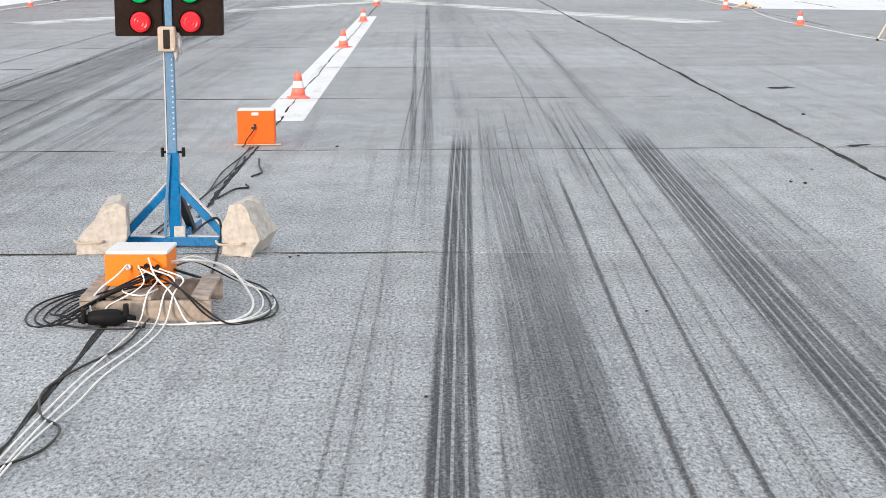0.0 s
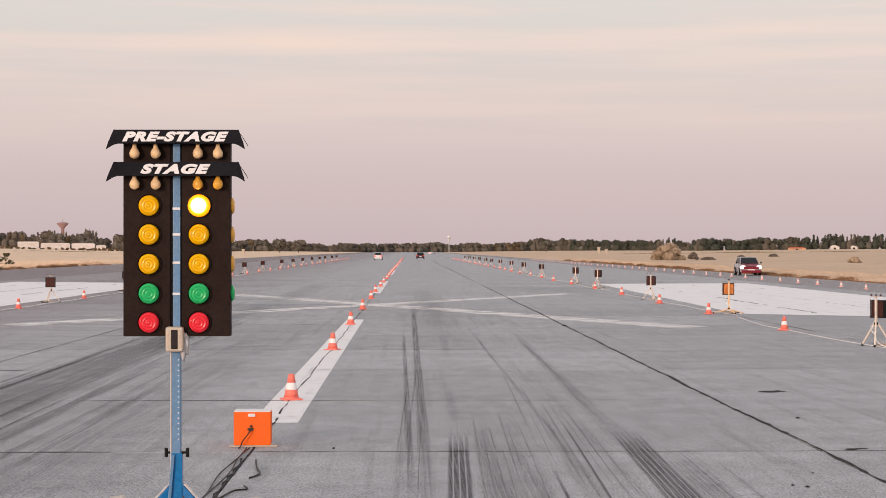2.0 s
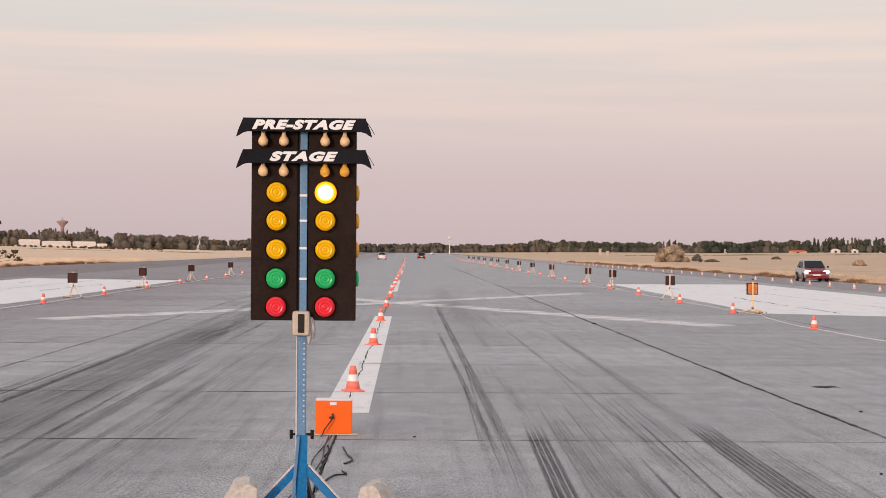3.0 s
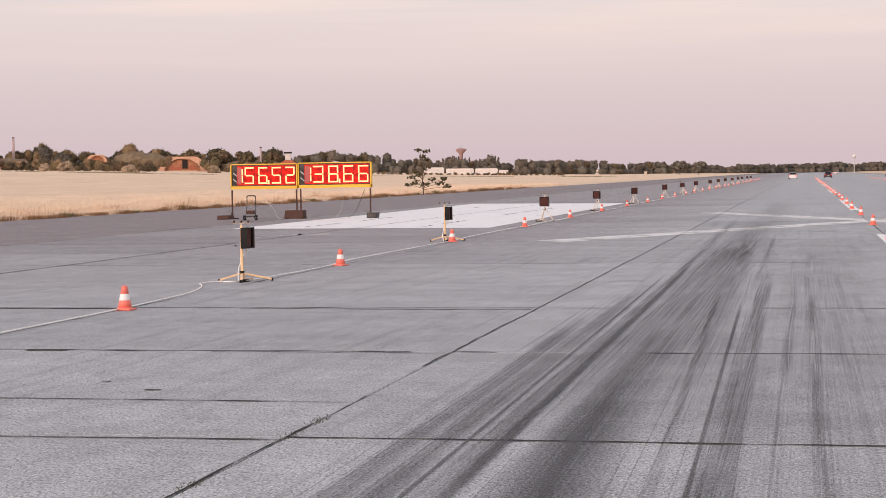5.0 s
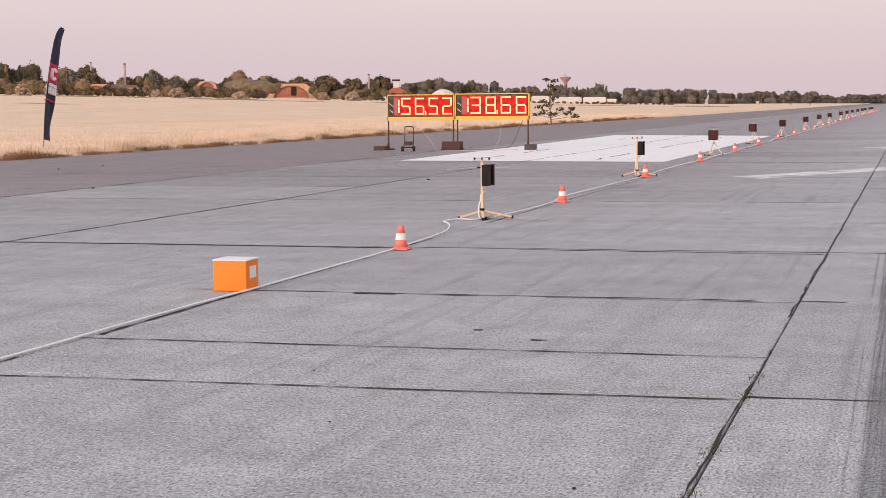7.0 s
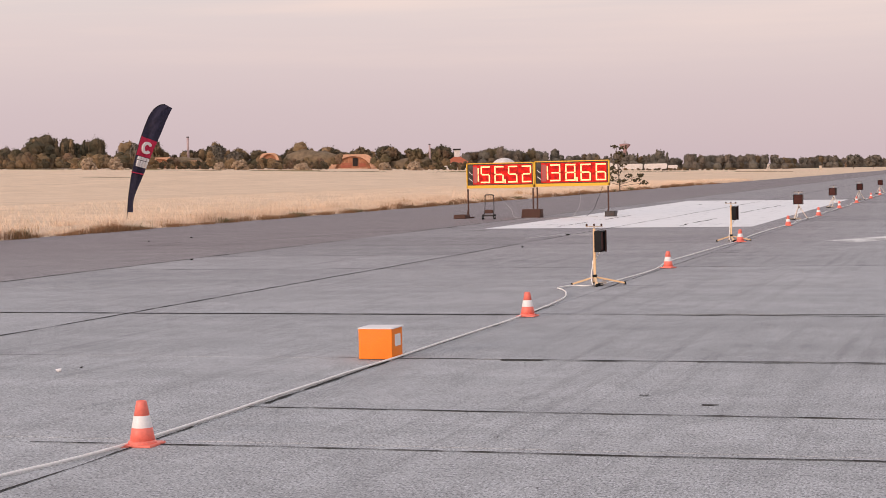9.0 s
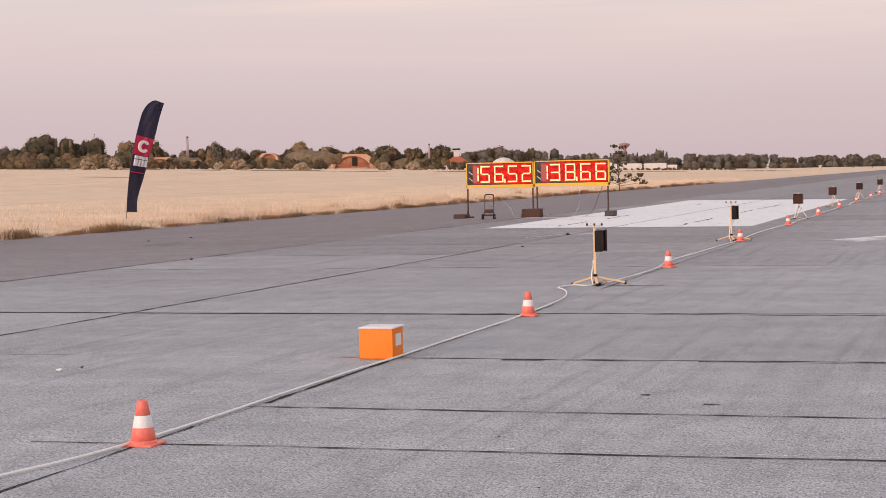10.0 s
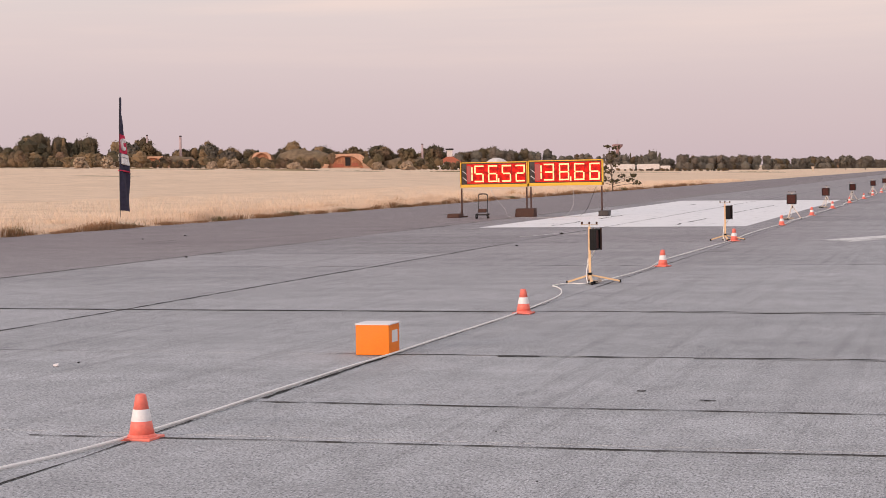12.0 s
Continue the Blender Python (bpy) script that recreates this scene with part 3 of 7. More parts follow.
def build_joints():
    for i, (x, w, g) in enumerate(((-0.8, 0.018, 0.05), (-6.46, 0.015, 0.06), (4.78, 0.042, 0.02), (-18.45, 0.05, 0.04), (-25.15, 0.07, 0.15),
                                   (-30.55, 0.06, 0.85), (-12.27, 0.016, 0.12), (10.5, 0.03, 0.3), (16.4, 0.03, 0.4))):
        ribbon("slab_joint", (x, 3), (x, 140), w, 0.85, g, i)
        ribbon("slab_joint", (x, 140), (x, 420), w * 1.6, 0.3, g * 0.5, i + 50)
    for k, y in enumerate(JOINTS[2:16]):
        near = y < 25
        if not 25 < y < 32:
            ribbon("slab_joint", (-25.15, y), (-12.27, y), 0.02 if near else 0.04, 0.8, 0.6, 100 + k)
        if abs(y - 11.1) > 1:
            ribbon("slab_joint", (-12.27, y), (-6.46, y), 0.044, 0.8, 0.1 if near else 0.4, 130 + k)
        ribbon("slab_joint", (-6.46, y), (-0.8, y), 0.045, 0.7, 0.1 if 20 < y < 25 else 0.55, 160 + k)
        ribbon("slab_joint", (-0.8, y), (10.5, y), 0.022, 0.7, 0.7, 190 + k)
    ribbon("slab_joint", (-0.8, 2.5), (-0.8, 19.5), 0.018, 0.9, 0.05, 299, 0.006, 0.02)
    ribbon("slab_joint", (-24.4, 22.86), (-12.3, 22.6), 0.11, 0.5, 0.02, 300, 0.006)
    ribbon("slab_joint", (-10.6, 22.58), (-6.5, 22.42), 0.05, 0.6, 0, 307, 0.006)
    ribbon("slab_crack", (-10.6, 16.82), (-6.5, 16.76), 0.03, 0.8, 0.15, 309, 0.006)
    ribbon("slab_crack", (-12.235, 13.2), (-12.27, 16.6), 0.036, 0.9, 0.4, 308, 0.006, 0.008)
    ribbon("slab_crack", (-12.4, 12.98), (-6.46, 12.94), 0.027, 0.8, 0.2, 301, 0.006)
    ribbon("slab_crack", (-13.2, 10.85), (-6.46, 10.98), 0.026, 0.8, 0.2, 302, 0.006)
    ribbon("slab_crack", (-11.08, 16.83), (-10.62, 16.82), 0.06, 0.4, 0, 303, 0.007)
    ribbon("slab_crack", (-8.47, 13.6), (-8.33, 13.59), 0.06, 0.5, 0, 304, 0.007)
    ribbon("slab_crack", (-9.10, 14.15), (-9.02, 14.15), 0.05, 0.5, 0, 305, 0.007)
    for k, (xa, xb, ya, yb) in enumerate(((13.4, 13.6, 54, 100), (18.8, 18.6, 52, 96), (-16.2, -16.0, 60, 103), (-20.8, -21.0, 61, 104))):
        ribbon("paint_crack", (xa, ya), (xb, yb), 0.07, 0.8, 0.75, 320 + k, 0.006, 0.05)
    ribbon("slab_crack", (-30, 47), (-24.7, 62), 0.06, 0.6, 0.3, 306, 0.006)


build_joints()


# ---- painted markings and tyre marks ----
def decal(name, quad, z, material, label, category="marking"):
    """A flat painted patch from four corners, with u across and v along."""
    me = raw(name, [(x, y, z) for x, y in quad], [(0, 1, 2, 3)], material)
    uv = me.uv_layers.new(name="uv")
    for i, c in enumerate(((0, 0), (1, 0), (1, 1), (0, 1))):
        uv.data[i].uv = c
    return tagged(new(name, me), label, category, kind="structure")


def build_markings():
    decal("centre_stripe", [(-1.06, 19.8), (-0.52, 19.8), (-0.54, 49.4), (-1.02, 49.4)], 0.003, M["paint"], "worn white centre stripe on the runway")
    for y in (79, 138, 198, 258):
        decal("centre_stripe", [(-0.98, y), (-0.58, y), (-0.58, y + 31), (-0.98, y + 31)], 0.003, M["paint"], "worn white centre stripe on the runway")
    decal("white_area_west", [(-23.2, 59.6), (-13.5, 58.3), (-13.5, 104), (-23.5, 108.5)], 0.003, M["patch"], "large white painted rectangle on the runway")
    decal("white_area_east", [(10.9, 53.6), (20.4, 48.0), (20.6, 103), (11.6, 101)], 0.003, M["patch"], "large white painted rectangle on the runway")
    decal("cross_arm", [(-10.1, 46.4), (-9.2, 45.2), (8.3, 78.0), (7.6, 79.0)], 0.0034, M["faded"], "faded white cross arm painted on the runway")
    decal("cross_arm", [(7.5, 43.4), (8.4, 44.6), (-6.7, 78.0), (-7.5, 76.8)], 0.0038, M["faded"], "faded white cross arm painted on the runway")
    
    def mark(x0, y0, x1, y1, w0, w1, mat, i, bend=0.0):
        n = 14 if bend else 2
        verts, faces, uvs = [], [], []
        for k in range(n + 1):
            t = k / n
            x = x0 + (x1 - x0) * t + bend * math.sin(math.pi * t)
            y = y0 + (y1 - y0) * t
            w = w0 + (w1 - w0) * t
            verts += [(x - w / 2, y, 0.0045 + i * 0.0004), (x + w / 2, y, 0.0045 + i * 0.0004)]
            uvs += [(0, t), (1, t)]
            if k:
                faces.append((2 * k - 2, 2 * k - 1, 2 * k + 1, 2 * k))
        me = raw("tyre_mark", verts, faces, mat)
        lay = me.uv_layers.new(name="uv")
        for li, loop in enumerate(me.loops):
            lay.data[li].uv = uvs[loop.vertex_index]
        tagged(new("tyre_mark", me), "black rubber tyre mark on concrete", "tyre mark", kind="structure")

    rows = [(0.87, -1, 1.27, 18.6, 0.225, 0.225, "mark4", -0.02), (2.72, -1, 3.06, 18.8, 0.38, 0.31, "mark6", -0.06), (2.93, 15, 3.25, 44, 0.30, 0.16, "smear", 0.0),
            (1.26, 18, 1.32, 26, 0.22, 0.2, "faint", 0.0), (-4.24, -4, -4.48, 20, 1.15, 0.45, "blot", 0.0),
            (0.90, 10, 0.87, 62, 0.15, 0.15, "bandmark", 0.0), (0.78, 12, 0.60, 42, 0.09, 0.08, "bandmark", 0.0), (2.32, 8, 2.22, 46, 0.09, 0.07, "smear", 0.0),
            (1.30, -4, 1.66, 18, 0.75, 0.55, "smear", 0.0), (1.27, -3, 1.68, 12.5, 0.52, 0.34, "blot2", 0.0), (1.98, -1, 2.5, 20, 0.03, 0.03, "line", 0.0), (2.25, -1, 2.6, 19, 0.035, 0.03, "streak", 0.0), (1.75, -1, 2.05, 16, 0.03, 0.04, "line", 0.0), (3.02, -1, 3.30, 17, 0.42, 0.3, "mark6f", 0.0), (1.18, -4, 1.62, 24, 0.35, 0.25, "faint", 0.0), (1.6, -4, 1.95, 22, 0.45, 0.3, "faint", 0.0),
            (2.95, -1, 3.2, 16, 0.18, 0.12, "faint", 0.0), (3.3, -1, 3.5, 15, 0.3, 0.25, "faint", 0.0), (0.62, 5, 0.7, 24, 0.12, 0.09, "faint", 0.0), (2.6, 0, 2.68, 30, 0.2, 0.15, "faint", 0.0),
            (-5.12, 5.5, -5.33, 30, 0.045, 0.05, "line", 0.0), (-5.26, 3, -5.44, 28, 0.30, 0.2, "bandmark", 0.0), (-4.88, 6, -5.10, 34, 0.13, 0.1, "line", 0.0), (-5.0, 5, -5.2, 40, 0.2, 0.12, "bandmark", 0.0),
            (-5.52, 5, -5.62, 22, 0.26, 0.2, "bandmark", 0.0), (-5.1, 26, -5.5, 70, 0.4, 0.4, "smear", 0.0),
            (-4.3, 11, -4.6, 46, 1.5, 1.0, "bandmark", 0.0), (-3.52, 5, -3.80, 24, 0.042, 0.04, "line", 0.0), (-3.40, 3, -3.58, 32, 0.32, 0.22, "bandmark", 0.0), (-3.76, 8, -4.2, 26, 0.09, 0.07, "bandmark", 0.0),
            (-3.12, 5, -3.1, 30, 0.12, 0.1, "smear", 0.0), (-2.8, 2, -2.9, 30, 0.2, 0.14, "smear", 0.0), (-3.7, 22, -3.75, 52, 0.2, 0.15, "smear", 0.0),
            (-2.6, 2, -2.7, 45, 2.4, 2.2, "faint", 0.0), (-4.15, 30, -4.7, 60, 1.7, 1.2, "smear", 0.0), (1.6, 30, 1.4, 90, 1.8, 1.4, "faint", 0.0), (-4.4, 40, -4.2, 110, 2.2, 1.8, "faint", 0.0)]
    for i, (x0, y0, x1, y1, w0, w1, mat, bend) in enumerate(rows):
        mark(x0, y0, x1, y1, w0, w1, M[mat], i, bend)
    # thin parallel streaks of rubber, side by side in both lanes
    rng = random.Random(17)
    for xa, xb, gap, far, slope in ((0.50, 0.74, 0.11, 22, 0.012), (1.20, 2.45, 0.066, 20, 0.02), (2.98, 3.5, 0.075, 18, 0.02), (-5.70, -4.70, 0.07, 32, -0.006), (-4.0, -3.25, 0.08, 28, -0.012)):
        x = xa
        while x < xb:
            y = rng.uniform(-2, 6)
            while y < far - 3:
                length = rng.uniform(4, 12)
                w = rng.choice((0.012, 0.016, 0.022, 0.034))
                mark(x + slope * (y - 6), y, x + slope * (y + length - 6), y + length, w, w, M["streak"], 36)
                y += length + rng.uniform(1.0, 8)
            x += gap * rng.uniform(0.8, 1.5)


build_markings()


def build_debris():
    rng = random.Random(14)
    spots = [(0.02, 10.95, 0.009), (0.07, 11.0, 0.008), (0.0, 17.2, 0.012), (3.95, 14.4, 0.012), (4.05, 14.3, 0.014), (5.28, 20.2, 0.016), (-7.05, 8.05, 0.010), (-8.9, 9.6, 0.007), (4.3, 15.2, 0.009), (-9.7, 11.6, 0.007), (-15.4, 15.7, 0.012), (-17.8, 44, 0.03), (4.74, 44.9, 0.045), (-18.5, 52.4, 0.05), (-24.9, 38.7, 0.03), (-32.2, 51.0, 0.03), (-32.0, 53.8, 0.035), (0.9, 7.4, 0.006), (2.1, 9.2, 0.007)]
    for x, y, r in spots:
        bm = bmesh.new()
        bmesh.ops.create_icosphere(bm, subdivisions=2, radius=r)
        for v in bm.verts:
            v.co = Vector((v.co.x * 1.3, v.co.y * 1.8, v.co.z * 0.5 + r * 0.4)) * (1 + 0.4 * noise.noise(v.co * 40 + Vector((x, y, 0))))
        single("rubber_crumb", bm, M["joint"], "small dark crumb of rubber on the concrete", "debris", "loose crumbs", at=(x, y, 0.003))
    cable("loose_tape", [(-19.3, 50.2, 0.01), (-18.9, 51.2, 0.02), (-18.6, 52.2, 0.03), (-18.2, 52.8, 0.01), (-17.7, 53.0, 0.01)], 0.006, M["foam"], "strip of pale tape lying on the concrete", "loose crumbs")
    bm = bmesh.new()
    bmesh.ops.create_icosphere(bm, subdivisions=2, radius=0.028)
    for v in bm.verts:
        v.co = Vector((v.co.x * 1.4, v.co.y, v.co.z * 0.6 + 0.012)) * (1 + 0.5 * noise.noise(v.co * 60))
    single("pebble", bm, M["foam"], "small white pebble on the concrete", "pebble", at=(-15.47, 15.35, 0.003))
    ribbon("surface_patch", (5.6, 24.0), (5.95, 24.1), 0.2, 0.6, 0.3, 400, 0.005)
    ribbon("surface_patch", (5.05, 17.0), (5.3, 17.1), 0.1, 0.6, 0.3, 401, 0.005)


build_debris()


# ---- traffic cones ----
def make_cone(at):
    c = thing("traffic_cone", at, "orange traffic cone with one white band", "traffic cone", "cones along the lanes")
    bm = bmesh.new()
    box(bm, -0.128, 0.128, -0.128, 0.128, 0, 0.02, 0.006)
    lathe(bm, [(0.112, 0.016), (0.106, 0.034), (0.094, 0.042)], 18)
    part("base", bm, M["cone"], c)
    bm = bmesh.new()
    lathe(bm, [(0.097, 0.034), (0.078, 0.138), (0.077, 0.139)], 20)
    lathe(bm, [(0.060, 0.222), (0.042, 0.318), (0.038, 0.334), (0.030, 0.338), (0.022, 0.336), (0.02, 0.322)], 20)
    part("body", bm, M["cone"], c, smooth=True)
    bm = bmesh.new()
    lathe(bm, [(0.0775, 0.134), (0.0785, 0.138), (0.0622, 0.222), (0.06, 0.226)], 20)
    part("reflective_band", bm, M["band"], c, "white reflective band", True)
    return c


def build_cones():
    rng = random.Random(11)
    first = make_cone((-12.24, 10.84, 0))
    spots = [(-12.17, 22.3), (-12.2, 33.9), (-12.32, 46.0), (-12.36, 58.8), (-12.36, 70.6)]
    spots += [(-12.4 + rng.uniform(-0.1, 0.1), 82.4 + 11.85 * k) for k in range(26)]
    spots += [(-0.8, 22.85), (-0.76, 34.3), (-0.8, 46.0), (-0.8, 57.7), (-0.8, 70.3)]
    spots += [(-0.8 + rng.uniform(-0.06, 0.06), 82.0 + 11.8 * k) for k in range(28)]
    spots += [(9.9, 42.45), (9.89, 53.2), (9.9, 63.8), (10.05, 76.5)]
    spots += [(10.0 + rng.uniform(-0.1, 0.1), 88.0 + 11.6 * k) for k in range(26)]
    for x, y in spots:
        copy_thing(first, pose(x, y, 0.004, 0, 0, rng.uniform(0, 90)))
    far = copy_thing(first, pose(23.4, 86.35, 0.004))
    # overexposed paleness of these distant cones is put into their colour
    for piece in far.children:
        if not piece.name.startswith("reflective_band"):
            piece.data = piece.data.copy()
            piece.data.materials[0] = M["conepale"]
    tagged(far, "small pale pink and white cone beside the return lane", "traffic cone", "cones beside the return lane")
    far.scale = (0.84, 0.84, 0.84)
    for k in range(1, 44):
        copy_thing(far, pose(23.5 + min(0.7, 0.1 * k) + rng.uniform(-0.1, 0.1), 86.35 + 5.75 * k + rng.uniform(-0.5, 0.5), 0.004, 0, 0, rng.uniform(0, 90)))


build_cones()


# ---- light barriers on stands, along both edges of the lanes ----
def make_barrier(at, turn, name_label, face, easel=False):
    """A lamp housing on a mast: low spread legs, or an easel of three steep legs."""
    t = thing("light_barrier", at, name_label, "light barrier", "light barriers along the lanes", turn=turn)
    wood = M["bleached"] if easel else M["palewood"]
    bm = bmesh.new()
    beam(bm, (0, 0, 0.40 if easel else 0.10), (0, 0, 0.98), 0.042, 0.042, 0.006)
    part("mast", bm, wood, t)
    legs = ((250, 0.33, 0.50), (10, 0.33, 0.50), (130, 0.30, 0.50)) if easel else ((14, 0.50, 0.14), (112, 0.40, 0.14), (196, 0.46, 0.13), (290, 0.52, 0.14))
    for a, reach, high in legs:
        bm = bmesh.new()
        c, s = math.cos(radians(a)), math.sin(radians(a))
        beam(bm, (0.02 * c, 0.02 * s, high), (reach * c, reach * s, 0.03), 0.032 if easel else 0.045, 0.03, 0.005)
        leg = part("leg", bm, wood, t)
        bm = bmesh.new()
        rod(bm, (reach * c, reach * s, 0.0), (reach * c, reach * s, 0.05), 0.026, 0.022)
        part("rubber_foot", bm, M["black"], leg, "black rubber foot")
    bm = bmesh.new()
    z = 0.46 if easel else 0.15
    box(bm, -0.034, 0.034, -0.034, 0.034, z - 0.02, z + 0.035, 0.006)
    part("collar", bm, M["black"], t, "black clamp collar")
    # open-fronted housing: back plate, four sides, dark glass set back
    bm = bmesh.new()
    box(bm, -0.16, 0.16, -0.075, -0.05, 0.59, 0.93, 0.006)
    hous = part("housing", bm, M["black"], t, "black lamp housing")
    for x0, x1, z0, z1 in ((-0.17, 0.17, 0.925, 0.942), (-0.17, 0.17, 0.578, 0.595), (-0.17, -0.155, 0.59, 0.93), (0.155, 0.17, 0.59, 0.93)):
        bm = bmesh.new()
        box(bm, x0, x1, -0.155, -0.035, z0, z1, 0.004)
        part("housing_side", bm, M["black"], hous)
    bm = bmesh.new()
    box(bm, -0.15, 0.15, -0.128, -0.118, 0.60, 0.92, 0.003)
    part("front_glass", bm, face, hous)
    bm = bmesh.new()
    box(bm, -0.15, 0.15, -0.049, -0.042, 0.60, 0.92, 0.003)
    part("rear_panel", bm, face, hous)
    bm = bmesh.new()
    beam(bm, (0.182, -0.165, 0.57), (0.182, -0.165, 0.95), 0.012, 0.03, 0.003)
    beam(bm, (0.182, -0.03, 0.57), (0.182, -0.03, 0.95), 0.012, 0.02, 0.003)
    part("side_flap", bm, M["rust"], hous)
    bm = bmesh.new()
    ax, ay = (1, 0) if easel else (0, 1)
    rod(bm, (-0.15 * ax, -0.15 * ay, 1.02), (0.15 * ax, 0.15 * ay, 1.02), 0.007, n=8)
    beam(bm, (0, 0, 0.97), (0, 0, 1.02), 0.022)
    bracket = part("top_bracket", bm, M["beige"], t)
    for x in (-0.13, 0.0, 0.13):
        bm = bmesh.new()
        lathe(bm, [(0.004, 0.0), (0.014, 0.004), (0.02, 0.024), (0.013, 0.04), (0.003, 0.044)], 10, Matrix.Translation((x * ax, x * ay, 1.024)))
        part("indicator", bm, M["rust"], bracket, "small dark indicator lamp", True)
    bm = bmesh.new()
    tube(bm, smooth_line([(0.06, -0.09, 0.59), (0.085, -0.02, 0.47), (0.06, 0.04, 0.40), (0.07, 0.05, 0.32), (-0.03, 0.05, 0.24), (-0.07, 0.05, 0.12), (-0.2, 0.0, 0.02), (-0.4, -0.05, 0.015)]), 0.011)
    part("lead", bm, M["cablew"], t, "pale cable hanging from the housing", True)
    bm = bmesh.new()
    box(bm, 0.062, 0.10, -0.01, 0.06, 0.35, 0.43, 0.012)
    part("plug", bm, M["clear"], t, "milky plastic plug on the cable")
    bm = bmesh.new()
    tube(bm, smooth_line([(0.2 * math.cos(0.9 * k) - 0.1, 0.09 * math.sin(0.9 * k) - 0.12, 0.015 + 0.004 * k) for k in range(15)], 4), 0.010)
    part("cable_coil", bm, M["beige"], t, "beige cable coiled at the feet", True)
    bm = bmesh.new()
    box(bm, -0.34, -0.10, -0.16, -0.07, 0.0, 0.055, 0.01)
    part("junction_box", bm, M["black"], t)
    return t


def build_barriers():
    rng = random.Random(21)
    a = make_barrier((-12.61, 28.8, 0), 90, "black light barrier on a pale wooden stand", M["barrierface"])
    e = make_barrier((-12.66, 65.6, 0), -6, "black light barrier on a bleached easel stand", M["barrierface"], True)
    turns = (90, -24, 20, 12, -28)
    ys = [46.5, 84.0, 101.4, 124, 143.5, 161, 184] + [203 + 19.6 * k for k in range(7)]
    for i, y in enumerate(ys):
        copy_thing(a if i == 0 else e, pose(-12.7 + rng.uniform(-0.12, 0.05) if i > 0 else -12.62, y, 0.004, 0, 0, turns[i] if i < 5 else rng.uniform(-30, 30)))
    b = make_barrier((10.6, 53.7, 0), 178, "light barrier with an orange face on a pale stand", M["orangeface"])
    c = copy_thing(e, pose(10.24, 35.3, 0.004, 0, 0, 120))
    tagged(c, "black light barrier on a bleached easel stand", "light barrier", "light barriers along the lanes")
    for i, y in enumerate([68.0, 88.7, 102.0, 124.8] + [144 + 19.6 * k for k in range(9)]):
        copy_thing(c, pose(10.25 + rng.uniform(-0.1, 0.2), y, 0.004, 0, 0, 170 + rng.uniform(-30, 30)))


build_barriers()


def build_lane_cables():
    rng = random.Random(31)
    pts = [(-13.2, 2.0, 0.02), (-12.75, 8.0, 0.02), (-12.34, 10.6, 0.02), (-12.3, 13.9, 0.02), (-12.29, 15.5, 0.02), (-12.255, 16.8, 0.02), (-12.255, 18.3, 0.02), (-12.24, 20.2, 0.02), (-12.24, 22.1, 0.02), (-12.38, 25.2, 0.02), (-12.62, 26.6, 0.02),
           (-12.86, 27.4, 0.02), (-13.06, 27.9, 0.02), (-12.9, 28.3, 0.03), (-12.6, 28.4, 0.02), (-12.45, 29.5, 0.02), (-12.35, 33, 0.02)]
    pts += [(-12.45 + rng.uniform(-0.12, 0.12), 36 + 3.5 * k, 0.02) for k in range(40)]
    cable("lane_cable", pts, 0.0115, M["cablew"], "white cable lying along the row of cones", "lane cables")
    twin = [(x + 0.03 + rng.uniform(-0.05, 0.05), y + 0.3, 0.014) for x, y, z in pts[16:]]
    cable("lane_cable", twin, 0.007, M["cablew"], "pale cable lying beside the white one", "lane cables")
    pts = [(10.9, 24, 0.02), (10.3, 33, 0.02), (10.2, 35, 0.02), (10.0, 38, 0.02), (9.95, 42.3, 0.02), (9.9, 45, 0.02), (10.1, 49, 0.04), (10.35, 51.2, 0.05), (10.5, 52.6, 0.02), (10.4, 54, 0.02)]
    pts += [(10.25 + rng.uniform(-0.15, 0.15), 57 + 3.5 * k, 0.02) for k in range(34)]
    cable("lane_cable", pts, 0.0085, M["cablew"], "pale cable lying along the row of cones", "lane cables")


build_lane_cables()


